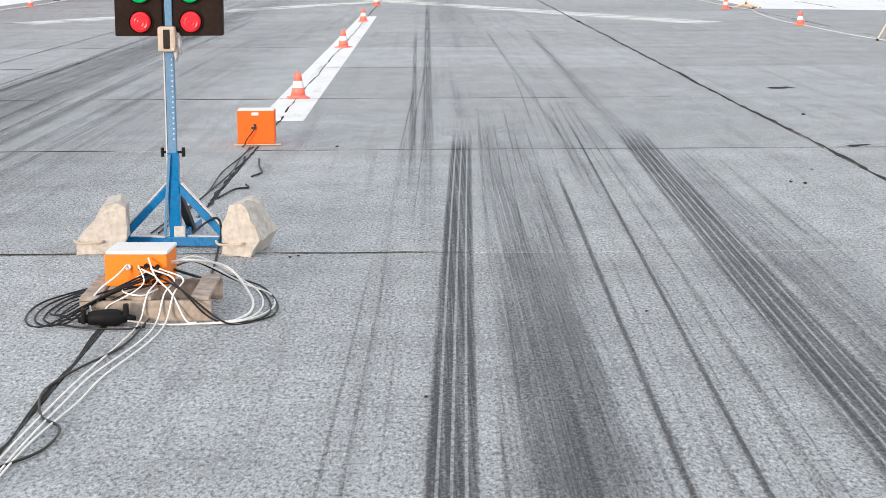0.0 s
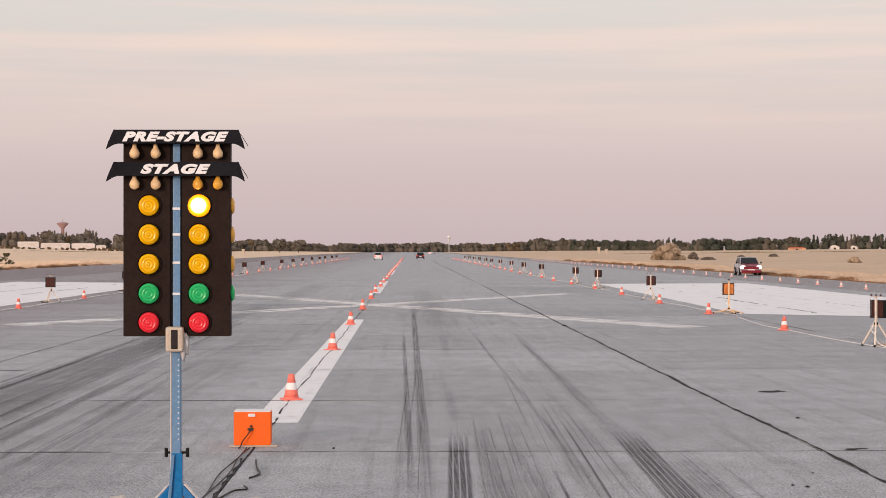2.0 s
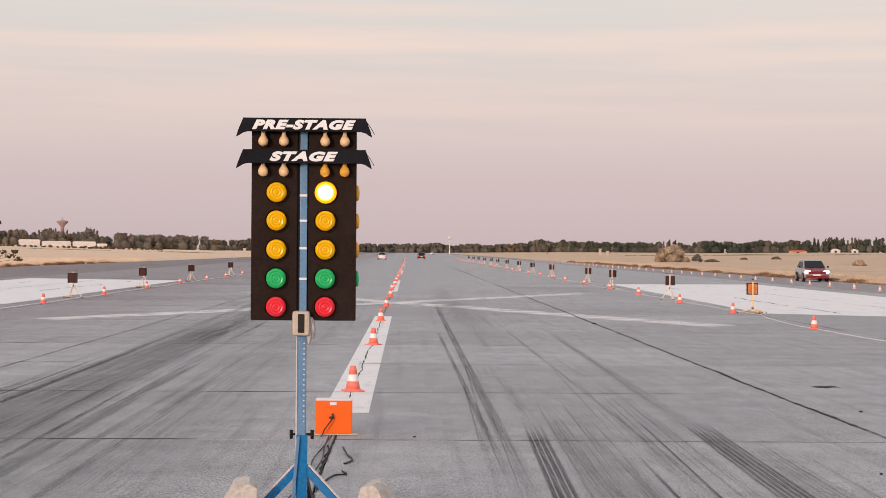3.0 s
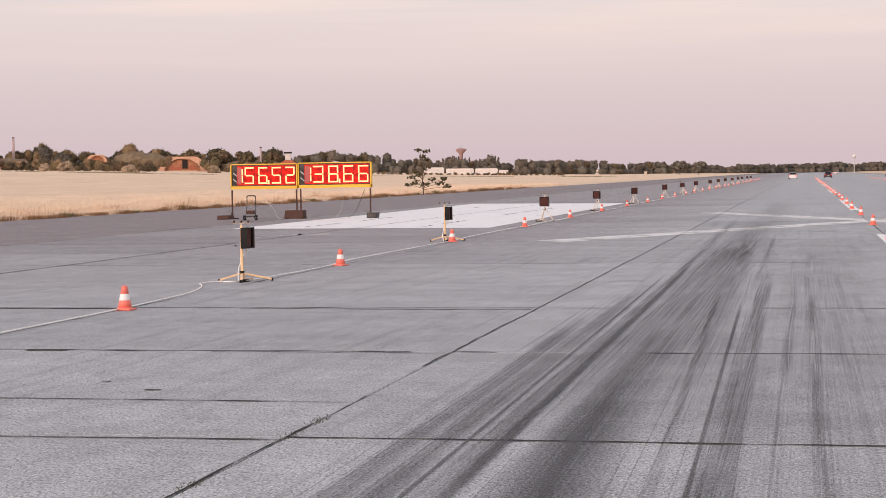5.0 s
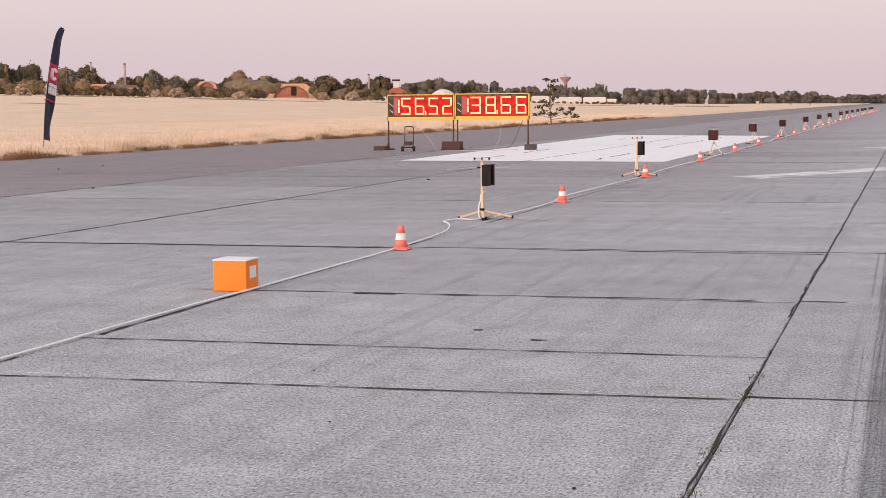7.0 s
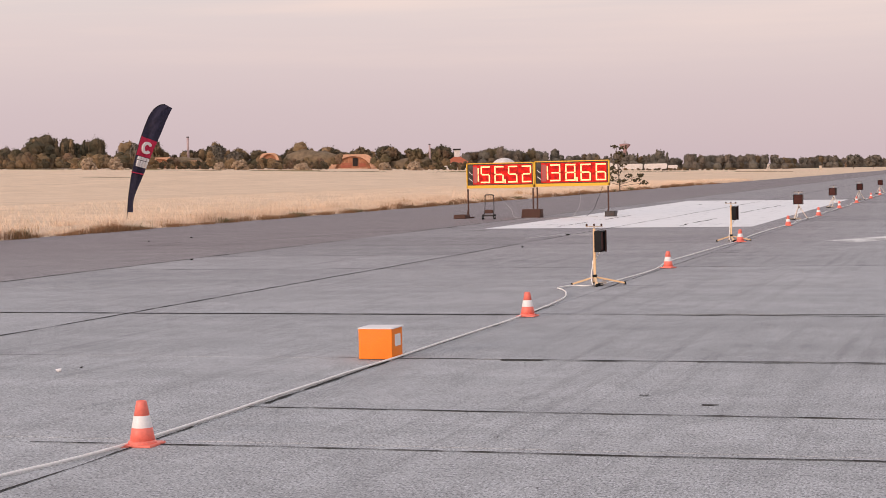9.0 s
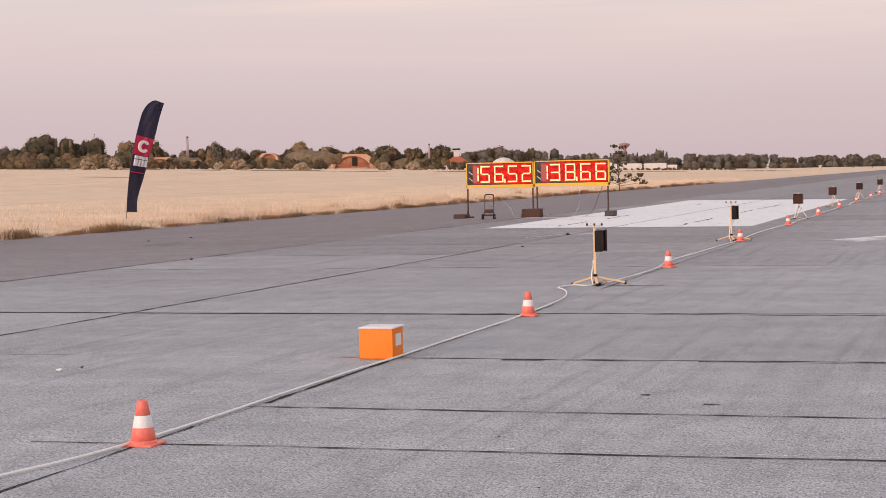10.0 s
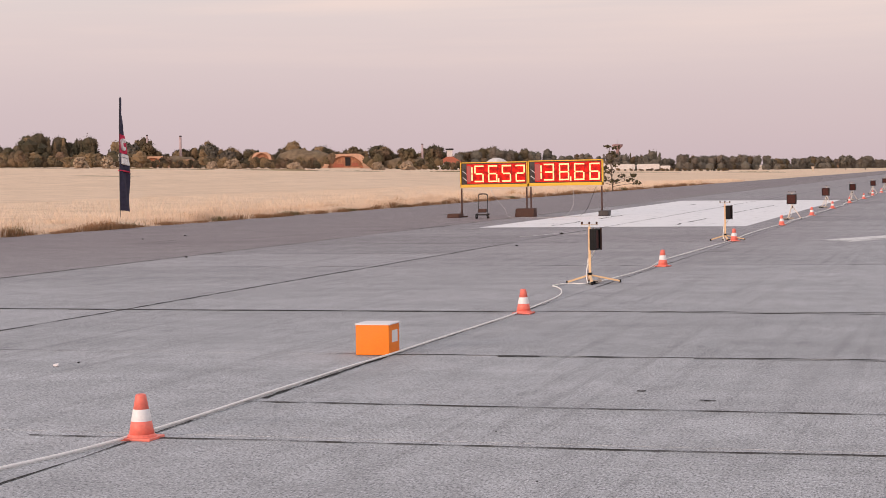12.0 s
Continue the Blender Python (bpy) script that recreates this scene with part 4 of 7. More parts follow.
# ---- timing boxes on the ground ----
def build_timing_boxes():
    t = thing("timing_box", (-0.82, 17.36, 0.004), "red-orange box with a socket, on the centre joint", "timing box", "orange timing boxes", turn=1)
    bm = bmesh.new()
    box(bm, -0.185, 0.185, 0, 0.24, 0.015, 0.345, 0.008)
    body = part("body", bm, M["redorange"], t)
    bm = bmesh.new()
    box(bm, -0.18, 0.182, 0.004, 0.236, 0.345, 0.358, 0.005)
    part("lid", bm, M["foam"], t, "pale lid sheet")
    bm = bmesh.new()
    box(bm, -0.04, 0.03, -0.012, 0.003, 0.30, 0.33, 0.003)
    part("latch", bm, M["foam"], body, "white latch")
    bm = bmesh.new()
    rod(bm, (-0.01, -0.02, 0.175), (-0.01, 0.004, 0.175), 0.018)
    rod(bm, (-0.01, -0.018, 0.205), (-0.01, 0.004, 0.205), 0.012)
    rod(bm, (-0.035, -0.018, 0.175), (-0.035, 0.004, 0.175), 0.012)
    part("socket", bm, M["steel"], body)
    bm = bmesh.new()
    tube(bm, smooth_line([(-0.015, -0.02, 0.17), (-0.03, -0.05, 0.14), (-0.09, -0.06, 0.06), (-0.11, -0.05, 0.01), (-0.12, -0.2, 0.008)]), 0.006)
    part("lead", bm, M["cableb"], body, smooth=True)
    bm = bmesh.new()
    box(bm, -0.22, 0.25, -0.02, 0.05, 0, 0.014, 0.003)
    part("base_board", bm, M["beige"], t)
    t = thing("timing_box", (-12.462, 16.95, 0.004), "orange box with a white lid beside the white cable", "timing box", "orange timing boxes", turn=0)
    bm = bmesh.new()
    box(bm, -0.19, 0.19, -0.17, 0.19, 0.0, 0.325, 0.008)
    body = part("body", bm, M["orange"], t)
    bm = bmesh.new()
    box(bm, -0.194, 0.206, -0.178, 0.206, 0.325, 0.341, 0.005)
    part("lid", bm, M["foam"], t, "white lid sheet")
    bm = bmesh.new()
    box(bm, 0.188, 0.193, -0.07, 0.12, 0.13, 0.26, 0.002)
    part("window", bm, M["foam"], body, "white label on the side")


build_timing_boxes()


# ---- start lights ----
def lettering(name, text, width, height, at, parent, material, shear=0.3):
    cu = bpy.data.curves.new(name, "FONT")
    cu.body, cu.align_x, cu.align_y = text, "CENTER", "CENTER"
    cu.shear, cu.extrude, cu.offset, cu.space_character = shear, 0.02, 0.065, 1.16
    tmp = bpy.data.objects.new(name, cu)
    scene.collection.objects.link(tmp)
    bpy.context.view_layer.update()
    me = bpy.data.meshes.new_from_object(tmp.evaluated_get(bpy.context.evaluated_depsgraph_get()))
    bpy.data.objects.remove(tmp)
    xs = [v.co.x for v in me.vertices]
    ys = [v.co.y for v in me.vertices]
    sx, sy = width / (max(xs) - min(xs)), height / (max(ys) - min(ys))
    cx, cy = (max(xs) + min(xs)) / 2, (max(ys) + min(ys)) / 2
    for v in me.vertices:
        v.co = Vector(((v.co.x - cx) * sx, -v.co.z * 0.15, (v.co.y - cy) * sy))
    me.materials.clear()
    me.materials.append(material)
    ob = new(name, me)
    ob.parent = parent
    ob.matrix_basis = at
    return ob


def build_start_lights():
    t = thing("start_light_tree", (-0.785, 11.45, 0), "dark start lights on a blue post, one amber lit", "start lights")
    # body panels
    for side, x0, x1 in (("l", -0.346, -0.035), ("r", 0.035, 0.357)):
        bm = bmesh.new()
        box(bm, x0, x1, -0.05, 0.05, 1.40, 2.72, 0.008)
        part("lamp_panel", bm, M["brown"], t, "dark brown lamp panel")
    bm = bmesh.new()
    box(bm, -0.034, 0.034, -0.03, 0.045, 1.36, 2.72, 0.003)
    box(bm, -0.037, -0.018, -0.036, -0.03, 1.4, 2.7)
    part("channel", bm, M["black"], t)
    bm = bmesh.new()
    box(bm, -0.018, 0.03, -0.062, -0.03, 1.36, 2.70, 0.004)
    post = part("upper_post", bm, M["paleblue"], t, "pale blue post strip")
    for z in (1.68, 1.885, 2.07, 2.24):
        bm = bmesh.new()
        box(bm, -0.02, 0.03, -0.066, -0.06, z - 0.008, z + 0.008, 0.002)
        part("clip", bm, M["foam"], post)
    # lenses
    rows = ((2.26, "amber"), (2.07, "amber"), (1.876, "amber"), (1.682, "green"), (1.492, "red"))
    for x in (-0.175, 0.153):
        for z, kind in rows:
            bm = bmesh.new()
            m = Matrix.Translation((x, -0.05, z)) @ Matrix.Rotation(radians(90), 4, "X")
            prof = [(0.081, 0.0), (0.080, 0.014), (0.076, 0.014), (0.074, 0.004), (0.07, 0.002)]
            lathe(bm, prof, 28, m)
            bez = part("bezel", bm, M["brown"], t, smooth=False)
            bm = bmesh.new()
            lit = z == 2.26 and x > 0
            # the lit lens is made wider to carry its glare
            prof = [(0.073 if lit else 0.0675, 0.0), (0.073 if lit else 0.0675, 0.024), (0.062, 0.036), (0.050, 0.049), (0.047, 0.047), (0.030, 0.057), (0.027, 0.055), (0.012, 0.060), (0.003, 0.0605)]
            lathe(bm, prof, 28)
            ob = part("lens", bm, M["lit"] if lit else M[kind], bez, "lit amber lens" if lit else kind + " lens", True)
            ob.matrix_basis = m
    # lenses of the far panels, seen past the edges
    for sx in (1,):
        for z, kind in rows[:4]:
            bm = bmesh.new()
            m = Matrix.Translation((sx * 0.355, 0.03, z)) @ Matrix.Rotation(radians(90 * sx), 4, "Y")
            lathe(bm, [(0.055, 0.0), (0.052, 0.012), (0.04, 0.02), (0.004, 0.024)], 20, m)
            part("side_lens", bm, M["bulbamber"] if kind == "amber" else M["green"], t, kind + " side lens", True)
    # bulbs
    for z, right in ((2.61, "bulb"), (2.408, "bulbamber")):
        for i, x in enumerate((-0.265, -0.127, 0.149, 0.28)):
            bm = bmesh.new()
            lathe(bm, [(0.003, -0.044), (0.017, -0.040), (0.030, -0.028), (0.034, -0.008), (0.029, 0.010), (0.018, 0.025), (0.013, 0.038), (0.012, 0.062)], 16, Matrix.Translation((x, -0.095, z)))
            b = part("bulb", bm, M["bulb"] if i < 2 else M[right], t, "frosted bulb", True)
            bm = bmesh.new()
            rod(bm, (x, -0.095, z + 0.06), (x, -0.05, z + 0.075), 0.015)
            part("lamp_holder", bm, M["black"], b)
    # hoods with lettering
    for z, text, w, xo in ((2.708, "PRE-STAGE", 0.69, 0.0), (2.497, "STAGE", 0.455, 0.0)):
        bm = bmesh.new()
        m = Matrix.Translation((0.012 + xo, -0.14, z)) @ Matrix.Rotation(radians(-14), 4, "X")
        box(bm, -0.41, 0.41, -0.006, 0.006, -0.047, 0.047, 0.002, m)
        box(bm, -0.41, 0.41, 0.0, 0.11, 0.036, 0.046, 0.002, m)
        hood = part("hood", bm, M["signblack"], t, "black hood with white lettering")
        for s in (-1, 1):
            bm = bmesh.new()
            pts = [(s * 0.408, 0.047), (s * 0.44, -0.04), (s * 0.452, -0.085), (s * 0.405, -0.055), (s * 0.37, -0.045)]
            prism(bm, pts if s > 0 else pts[::-1], -0.004, 0.004, Matrix.Translation((0.012 + xo, -0.141, z)) @ Matrix.Rotation(radians(-14), 4, "X"))
            part("hood_wing", bm, M["signblack"], hood)
        lettering("lettering", text, w, 0.068, Matrix.Translation((0.01 + xo, -0.149, z)) @ Matrix.Rotation(radians(-14), 4, "X"), hood, M["white"])
        bm = bmesh.new()
        tube(bm, smooth_line([(0.42, -0.12, z + 0.03), (0.45, -0.12, z - 0.01), (0.48, -0.12, z - 0.06)]), 0.002, 4)
        part("loose_wire", bm, M["black"], hood)
    # sensor under the panels
    bm = bmesh.new()
    box(bm, -0.062, 0.055, -0.115, -0.045, 1.30, 1.465, 0.018)
    sens = part("sensor_box", bm, M["beige"], t, "beige plastic sensor box")
    bm = bmesh.new()
    box(bm, -0.024, 0.020, -0.119, -0.112, 1.32, 1.445, 0.004)
    part("sensor_window", bm, M["dark"], sens, "dark window")
    for z in (1.318, 1.45):
        for x in (-0.045, 0.04):
            bm = bmesh.new()
            rod(bm, (x, -0.118, z), (x, -0.11, z), 0.007)
            part("screw", bm, M["galv"], sens)
    bm = bmesh.new()
    bmesh.ops.create_icosphere(bm, subdivisions=3, radius=1)
    for v in bm.verts:
        k = 1 + 0.55 * noise.noise(v.co * 2.7) + 0.3 * noise.noise(v.co * 6.1)
        v.co = Vector((0.066 + 0.024 * v.co.x * k - 0.02 * max(0, -v.co.z), -0.05 + 0.024 * v.co.y * k, 1.335 + 0.085 * v.co.z * k))
    part("plastic_bag", bm, M["clear"], t, "milky plastic wrapping", True)
    # post
    # sky reflection on the post is put into its paler blue
    bm = bmesh.new()
    box(bm, -0.029, 0.027, -0.03, 0.03, 0.05, 1.40, 0.004)
    post = part("post", bm, M["paleblue"], t, "pale blue square steel post")
    # pale strip laid on as the highlight down the post's left side
    bm = bmesh.new()
    box(bm, -0.040, -0.031, -0.036, 0.0, 0.06, 1.34, 0.002)
    part("post_edge", bm, M["clear"], post, "pale highlight strip on the edge of the post")
    for k in range(16):
        bm = bmesh.new()
        rod(bm, (0.014, -0.034, 0.72 + k * 0.035), (0.014, -0.028, 0.72 + k * 0.035), 0.005, n=8)
        part("post_hole", bm, M["foam"], post)
    for s in (-1, 1):
        bm = bmesh.new()
        rod(bm, (s * 0.03, 0, 0.63), (s * 0.075, 0, 0.63), 0.008)
        rod(bm, (s * 0.07, 0, 0.60), (s * 0.07, 0, 0.66), 0.012)
        part("clamp_screw", bm, M["black"], post)
    bm = bmesh.new()
    box(bm, -0.038, 0.038, -0.036, 0.036, 0.0, 0.63, 0.004)
    part("socket_tube", bm, M["blue"], t)
    # feet
    bm = bmesh.new()
    beam(bm, (-0.37, -0.02, 0.04), (0.36, -0.08, 0.04), 0.06, 0.06, 0.004)
    part("foot_bar", bm, M["blue"], t)
    for s in (-1, 1):
        bm = bmesh.new()
        beam(bm, (s * 0.345, -0.04, 0.065), (s * 0.02, 0.0, 0.41), 0.05, 0.05, 0.004)
        brace = part("brace", bm, M["blue"], t)
        # pale strip laid on as the sky's highlight along the brace
        bm = bmesh.new()
        beam(bm, (s * 0.362, -0.045, 0.092), (s * 0.05, -0.005, 0.425), 0.044, 0.008, 0.002)
        part("worn_edge", bm, M["clear"], brace, "pale strip as sky highlight on the brace edge")
        bm = bmesh.new()
        rod(bm, (s * 0.325, -0.072, 0.085), (s * 0.325, -0.06, 0.085), 0.013, 0.013, 8)
        part("bolt", bm, M["galv"], brace)
    # pale strips laid on as the sky's highlight on the foot bar
    for xa, xb in ((-0.27, -0.05), (0.09, 0.33)):
        bm = bmesh.new()
        beam(bm, (xa, -0.03, 0.072), (xb, -0.075, 0.072), 0.05, 0.006, 0.002)
        part("worn_top", bm, M["clear"], t, "pale strip as sky highlight on the foot bar")
    bm = bmesh.new()
    beam(bm, (-0.065, -0.045, 0.06), (-0.02, -0.04, 0.62), 0.035, 0.02, 0.003)
    part("front_strut", bm, M["paleblue"], t, "grey-blue strut leaning on the post")
    bm = bmesh.new()
    beam(bm, (0, 0.03, 0.4), (0.05, 0.45, 0.04), 0.05, 0.05, 0.004)
    part("rear_brace", bm, M["steel"], t)
    bm = bmesh.new()
    beam(bm, (0, 0, 0.04), (0.05, 0.75, 0.04), 0.06, 0.06, 0.004)
    part("rear_foot", bm, M["blue"], t)
    bm = bmesh.new()
    box(bm, 0.0, 0.075, -0.062, -0.04, 0.02, 0.14, 0.004)
    part("bracket", bm, M["galv"], t, "pale steel bracket")


build_start_lights()


def build_ballast():
    def block(at, turn, pts, eye, label):
        t = thing("ballast_block", at, label, "concrete block", "concrete ballast blocks", turn=turn)
        bm = bmesh.new()
        prism(bm, pts, 0.0, 0.42)
        bmesh.ops.subdivide_edges(bm, edges=bm.edges[:], cuts=4, use_grid_fill=True)
        for v in bm.verts:
            k = noise.noise(v.co * 9) * 0.018 + noise.noise(v.co * 23) * 0.010
            chip = max(0.0, noise.noise(v.co * 6 + Vector((5, at[0] * 9, 2))) - 0.25) * 0.10
            v.co += Vector((k, noise.noise(v.co * 7 + Vector((3, 1, 2))) * 0.018 + chip, k * 0.5 - chip * 0.6))
            v.co.z = max(0, v.co.z)
        part("block", bm, M["concrete"], t)
        bm = bmesh.new()
        tube(bm, smooth_line([(eye - 0.02, 0.0, 0.10), (eye + 0.01, -0.035, 0.085), (eye + 0.10, -0.04, 0.082), (eye + 0.16, -0.03, 0.088), (eye + 0.165, 0.01, 0.09)]), 0.008)
        part("lifting_wire", bm, M["beige"], t, "bent wire loop")

    block((-1.185, 11.12, 0), 6, [(-0.20, 0.0), (0.09, 0.0), (0.13, 0.10), (0.125, 0.30), (0.08, 0.345), (-0.01, 0.325), (-0.115, 0.16), (-0.195, 0.085)], -0.19, "rough beige concrete wedge beside the blue stand")
    block((-0.335, 11.0, 0), -10, [(-0.10, 0.0), (0.10, 0.0), (0.165, 0.115), (0.075, 0.31), (0.03, 0.345), (-0.035, 0.335), (-0.085, 0.22)], -0.11, "chipped beige concrete block beside the blue stand")


build_ballast()


def build_controller():
    t = thing("pallet", (-0.60, 9.02, 0), "weathered grey wooden pallet piece", "pallet", turn=1)
    for y0, y1, z0, z1 in ((0, 0.035, 0.0, 0.115), (0.62, 0.655, 0.0, 0.115)):
        bm = bmesh.new()
        box(bm, -0.35, 0.35, y0, y1, z0, z1, 0.004)
        part("bearer", bm, M["wood"], t)
    for x in (-0.30, -0.02, 0.29):
        bm = bmesh.new()
        box(bm, x - 0.05, x + 0.05, 0.0, 0.66, 0.117, 0.138, 0.004)
        part("plank", bm, M["wood"], t)
    c = thing("control_box", (-0.695, 9.32, 0.138), "orange control box with sockets and a white top", "control box", turn=-2)
    bm = bmesh.new()
    box(bm, -0.172, 0.172, 0, 0.3, 0, 0.175, 0.006)
    body = part("body", bm, M["orange"], c)
    bm = bmesh.new()
    box(bm, -0.165, 0.178, -0.004, 0.305, 0.176, 0.196, 0.008)
    part("lid", bm, M["foam"], c, "white foam lid")
    rng = random.Random(8)
    for i, (x, z) in enumerate([(0.03, 0.1), (0.06, 0.115), (0.09, 0.1), (0.03, 0.06), (0.06, 0.07), (0.09, 0.055), (0.12, 0.11), (0.13, 0.07), (0.06, 0.03), (0.1, 0.025)]):
        bm = bmesh.new()
        rod(bm, (x, -0.025, z), (x, 0.003, z), 0.012, 0.014)
        part("socket", bm, M["black"], body)
    bm = bmesh.new()
    rod(bm, (-0.04, -0.02, 0.11), (-0.04, 0.003, 0.11), 0.016)
    part("white_socket", bm, M["foam"], body, "white socket")
    p = thing("plug_connector", (-0.79, 8.93, 0.0), "black rubber plug lying on concrete", "connector", turn=8)
    bm = bmesh.new()
    lathe(bm, [(0.004, -0.10), (0.034, -0.098), (0.040, -0.06), (0.046, -0.01), (0.046, 0.05), (0.036, 0.075), (0.030, 0.10), (0.004, 0.105)], 14, Matrix.Translation((0, 0, 0.046)) @ Matrix.Rotation(radians(90), 4, "Y"))
    part("plug_body", bm, M["black"], p, smooth=True)
    for s, n in ((-1, "rear_gland"), (1, "front_gland")):
        bm = bmesh.new()
        rod(bm, (s * 0.09, 0, 0.045), (s * 0.15, 0.006, 0.035), 0.026, 0.014, 12)
        part(n, bm, M["black"], p, smooth=True)
    bm = bmesh.new()
    box(bm, 0.085, 0.115, -0.03, 0.03, 0.05, 0.115, 0.008)
    part("flap_cover", bm, M["black"], p)
    bm = bmesh.new()
    box(bm, -0.135, -0.11, -0.03, 0.03, 0.02, 0.10, 0.008)
    part("end_collar", bm, M["black"], p)
    W, B = M["cablew"], M["cableb"]

    def lead(name, pts, r, mat, label, group):
        """A cable of the control box, set from the box's own corner."""
        return cable(name, [(x + 0.04, y, z) for x, y, z in pts], r, mat, label, group)

    # white leads along the centre joint toward the viewer
    for k, (xa, xb, xc) in enumerate(((-0.66, -0.74, -0.80), (-0.57, -0.70, -0.76), (-0.52, -0.64, -0.74))):
        lead("white_lead", [(-0.70 + 0.05 * k, 9.29, 0.24), (xa + 0.06, 9.2, 0.2), (xa + 0.03, 9.03, 0.15), (xa, 8.93, 0.02), (xa - 0.02, 8.5, 0.012), (xb, 7.8, 0.012), (xb - 0.03, 7.3, 0.012), (xc, 6.6, 0.012), (xc - 0.02, 5.5, 0.012), (xc - 0.1, 3, 0.012)],
              0.005, W, "white cable running from the control box along the joint", "control box cables")
    lead("grey_lead", [(-0.62, 9.0, 0.02), (-0.66, 8.4, 0.012), (-0.80, 7.9, 0.012), (-0.86, 7.5, 0.012), (-0.78, 7.1, 0.012), (-0.66, 6.9, 0.012), (-0.66, 6.6, 0.012), (-0.75, 6.4, 0.012), (-0.9, 6.2, 0.012)], 0.006, M["steel"], "dark grey cable curling over white leads", "control box cables")
    # coils round the pallet
    for k in range(3):
        d = 0.05 * k
        lead("black_lead", [(-0.66 + d, 9.29, 0.22), (-0.85, 9.06 - d * 0.5, 0.15), (-1.05 - d, 8.95 - d * 0.6, 0.012), (-1.19 - d, 9.05, 0.012), (-1.2 - d, 9.4 + d, 0.012), (-1.12, 9.8 + d, 0.012), (-1.02 + d, 10.0 + 2 * d, 0.012), (-0.92, 9.9, 0.06), (-0.9, 9.7, 0.1)],
              0.0055, B, "black cable coiled beside the pallet", "control box cables")
    for k in range(2):
        d = 0.06 * k
        lead("black_lead", [(-0.62 + d, 9.29, 0.2), (-0.45, 9.05, 0.17), (-0.2 - d, 8.93 + d, 0.012), (-0.03 + d * 0.5, 9.05, 0.012), (0.0 + d * 0.5, 9.35 + d, 0.012), (-0.1, 9.8 + 2 * d, 0.012), (-0.3, 10.1 + d, 0.03), (-0.5, 10.0, 0.15), (-0.56, 9.6, 0.2)],
              0.0055, B, "black cable coiled beside the pallet", "control box cables")
        lead("white_lead", [(-0.57, 9.45, 0.24), (-0.42, 9.6, 0.25 - d * 0.5), (-0.2, 9.9 - d, 0.05), (-0.09 + d, 9.7, 0.012), (-0.05 + d, 9.3, 0.012), (-0.12, 9.02 - d * 0.5, 0.012), (-0.35, 8.92, 0.012), (-0.55, 8.91, 0.012), (-0.72, 8.92, 0.03)],
              0.005, W, "white cable looped beside the pallet", "control box cables")
    lead("white_lead", [(-0.78, 9.3, 0.26), (-0.82, 9.2, 0.22), (-0.9, 9.1, 0.16), (-0.93, 9.0, 0.1), (-0.9, 8.97, 0.02)], 0.0055, W, "white cable hanging over the pallet", "control box cables")
    lead("white_lead", [(-0.66, 9.29, 0.3), (-0.6, 9.15, 0.22), (-0.5, 9.04, 0.15), (-0.42, 8.97, 0.02), (-0.36, 8.95, 0.012)], 0.005, W, "white cable hanging over the pallet", "control box cables")
    lead("white_lead", [(-0.68, 9.29, 0.22), (-0.78, 9.12, 0.16), (-0.66, 9.02, 0.145), (-0.6, 9.2, 0.145)], 0.005, W, "white cable hanging over the pallet", "control box cables")
    for k in range(3):
        e = 0.07 * k
        lead("black_lead", [(-0.60 + e * 0.4, 9.29, 0.16), (-0.72 - e, 9.10, 0.155), (-0.98 - e * 0.7, 9.02, 0.05), (-1.12 - e * 0.6, 9.12 + e, 0.012), (-1.10 - e * 0.5, 9.45 + e, 0.012), (-1.0, 9.62 + e, 0.02), (-0.95, 9.55, 0.06)],
              0.0045, B, "thin black cable looped over the pallet edge", "control box cables")
    lead("grey_lead", [(-1.0, 9.1, 0.012), (-1.1, 8.98, 0.012), (-0.95, 8.84, 0.012), (-0.72, 8.80, 0.012), (-0.62, 8.86, 0.012)], 0.0055, M["steel"], "grey cable under the black plug", "control box cables")
    lead("white_lead", [(-0.71, 9.29, 0.25), (-0.70, 9.2, 0.27), (-0.66, 9.12, 0.20), (-0.72, 9.06, 0.15), (-0.84, 9.0, 0.09), (-0.86, 8.98, 0.02)], 0.004, W, "thin white cable hanging over the pallet", "control box cables")
    lead("white_lead", [(-0.60, 9.45, 0.245), (-0.45, 9.5, 0.25), (-0.28, 9.75, 0.16), (-0.14, 9.6, 0.03), (-0.10, 9.25, 0.012), (-0.16, 9.0, 0.012), (-0.24, 8.95, 0.012)], 0.008, W, "thick white cable looped beside the pallet", "control box cables")
    # thick black lead behind, to the centre box and to the stand
    lead("black_lead", [(-0.56, 9.5, 0.2), (-0.46, 9.7, 0.12), (-0.44, 10.1, 0.03), (-0.46, 10.5, 0.012), (-0.5, 11.1, 0.03), (-0.5, 11.3, 0.14), (-0.55, 11.36, 0.2), (-0.7, 11.38, 0.1)], 0.008, B, "black cable rising to the blue stand", "control box cables")
    lead("black_lead", [(-0.95, 9.5, 0.03), (-1.1, 9.9, 0.012), (-1.08, 10.4, 0.012), (-0.98, 10.6, 0.05), (-0.9, 10.3, 0.03), (-0.88, 9.7, 0.1)], 0.012, M["steel"], "thick grey cable behind the pallet", "control box cables")
    for k in range(2):
        lead("black_lead", [(-1.06 + 0.05 * k, 11.9, 0.012), (-1.0 + 0.04 * k, 12.8, 0.012), (-0.92, 13.8, 0.012), (-0.95 + 0.08 * k, 15.2, 0.012), (-0.9, 16.4, 0.012), (-0.9 + 0.03 * k, 17.2, 0.012)], 0.006, B, "thin black cable lying beside the joint", "control box cables")
    lead("black_lead", [(-0.72, 16.2, 0.012), (-0.66, 15.6, 0.012), (-0.6, 15.2, 0.012), (-0.66, 14.9, 0.012)], 0.008, B, "short loose end of black cable", "control box cables")
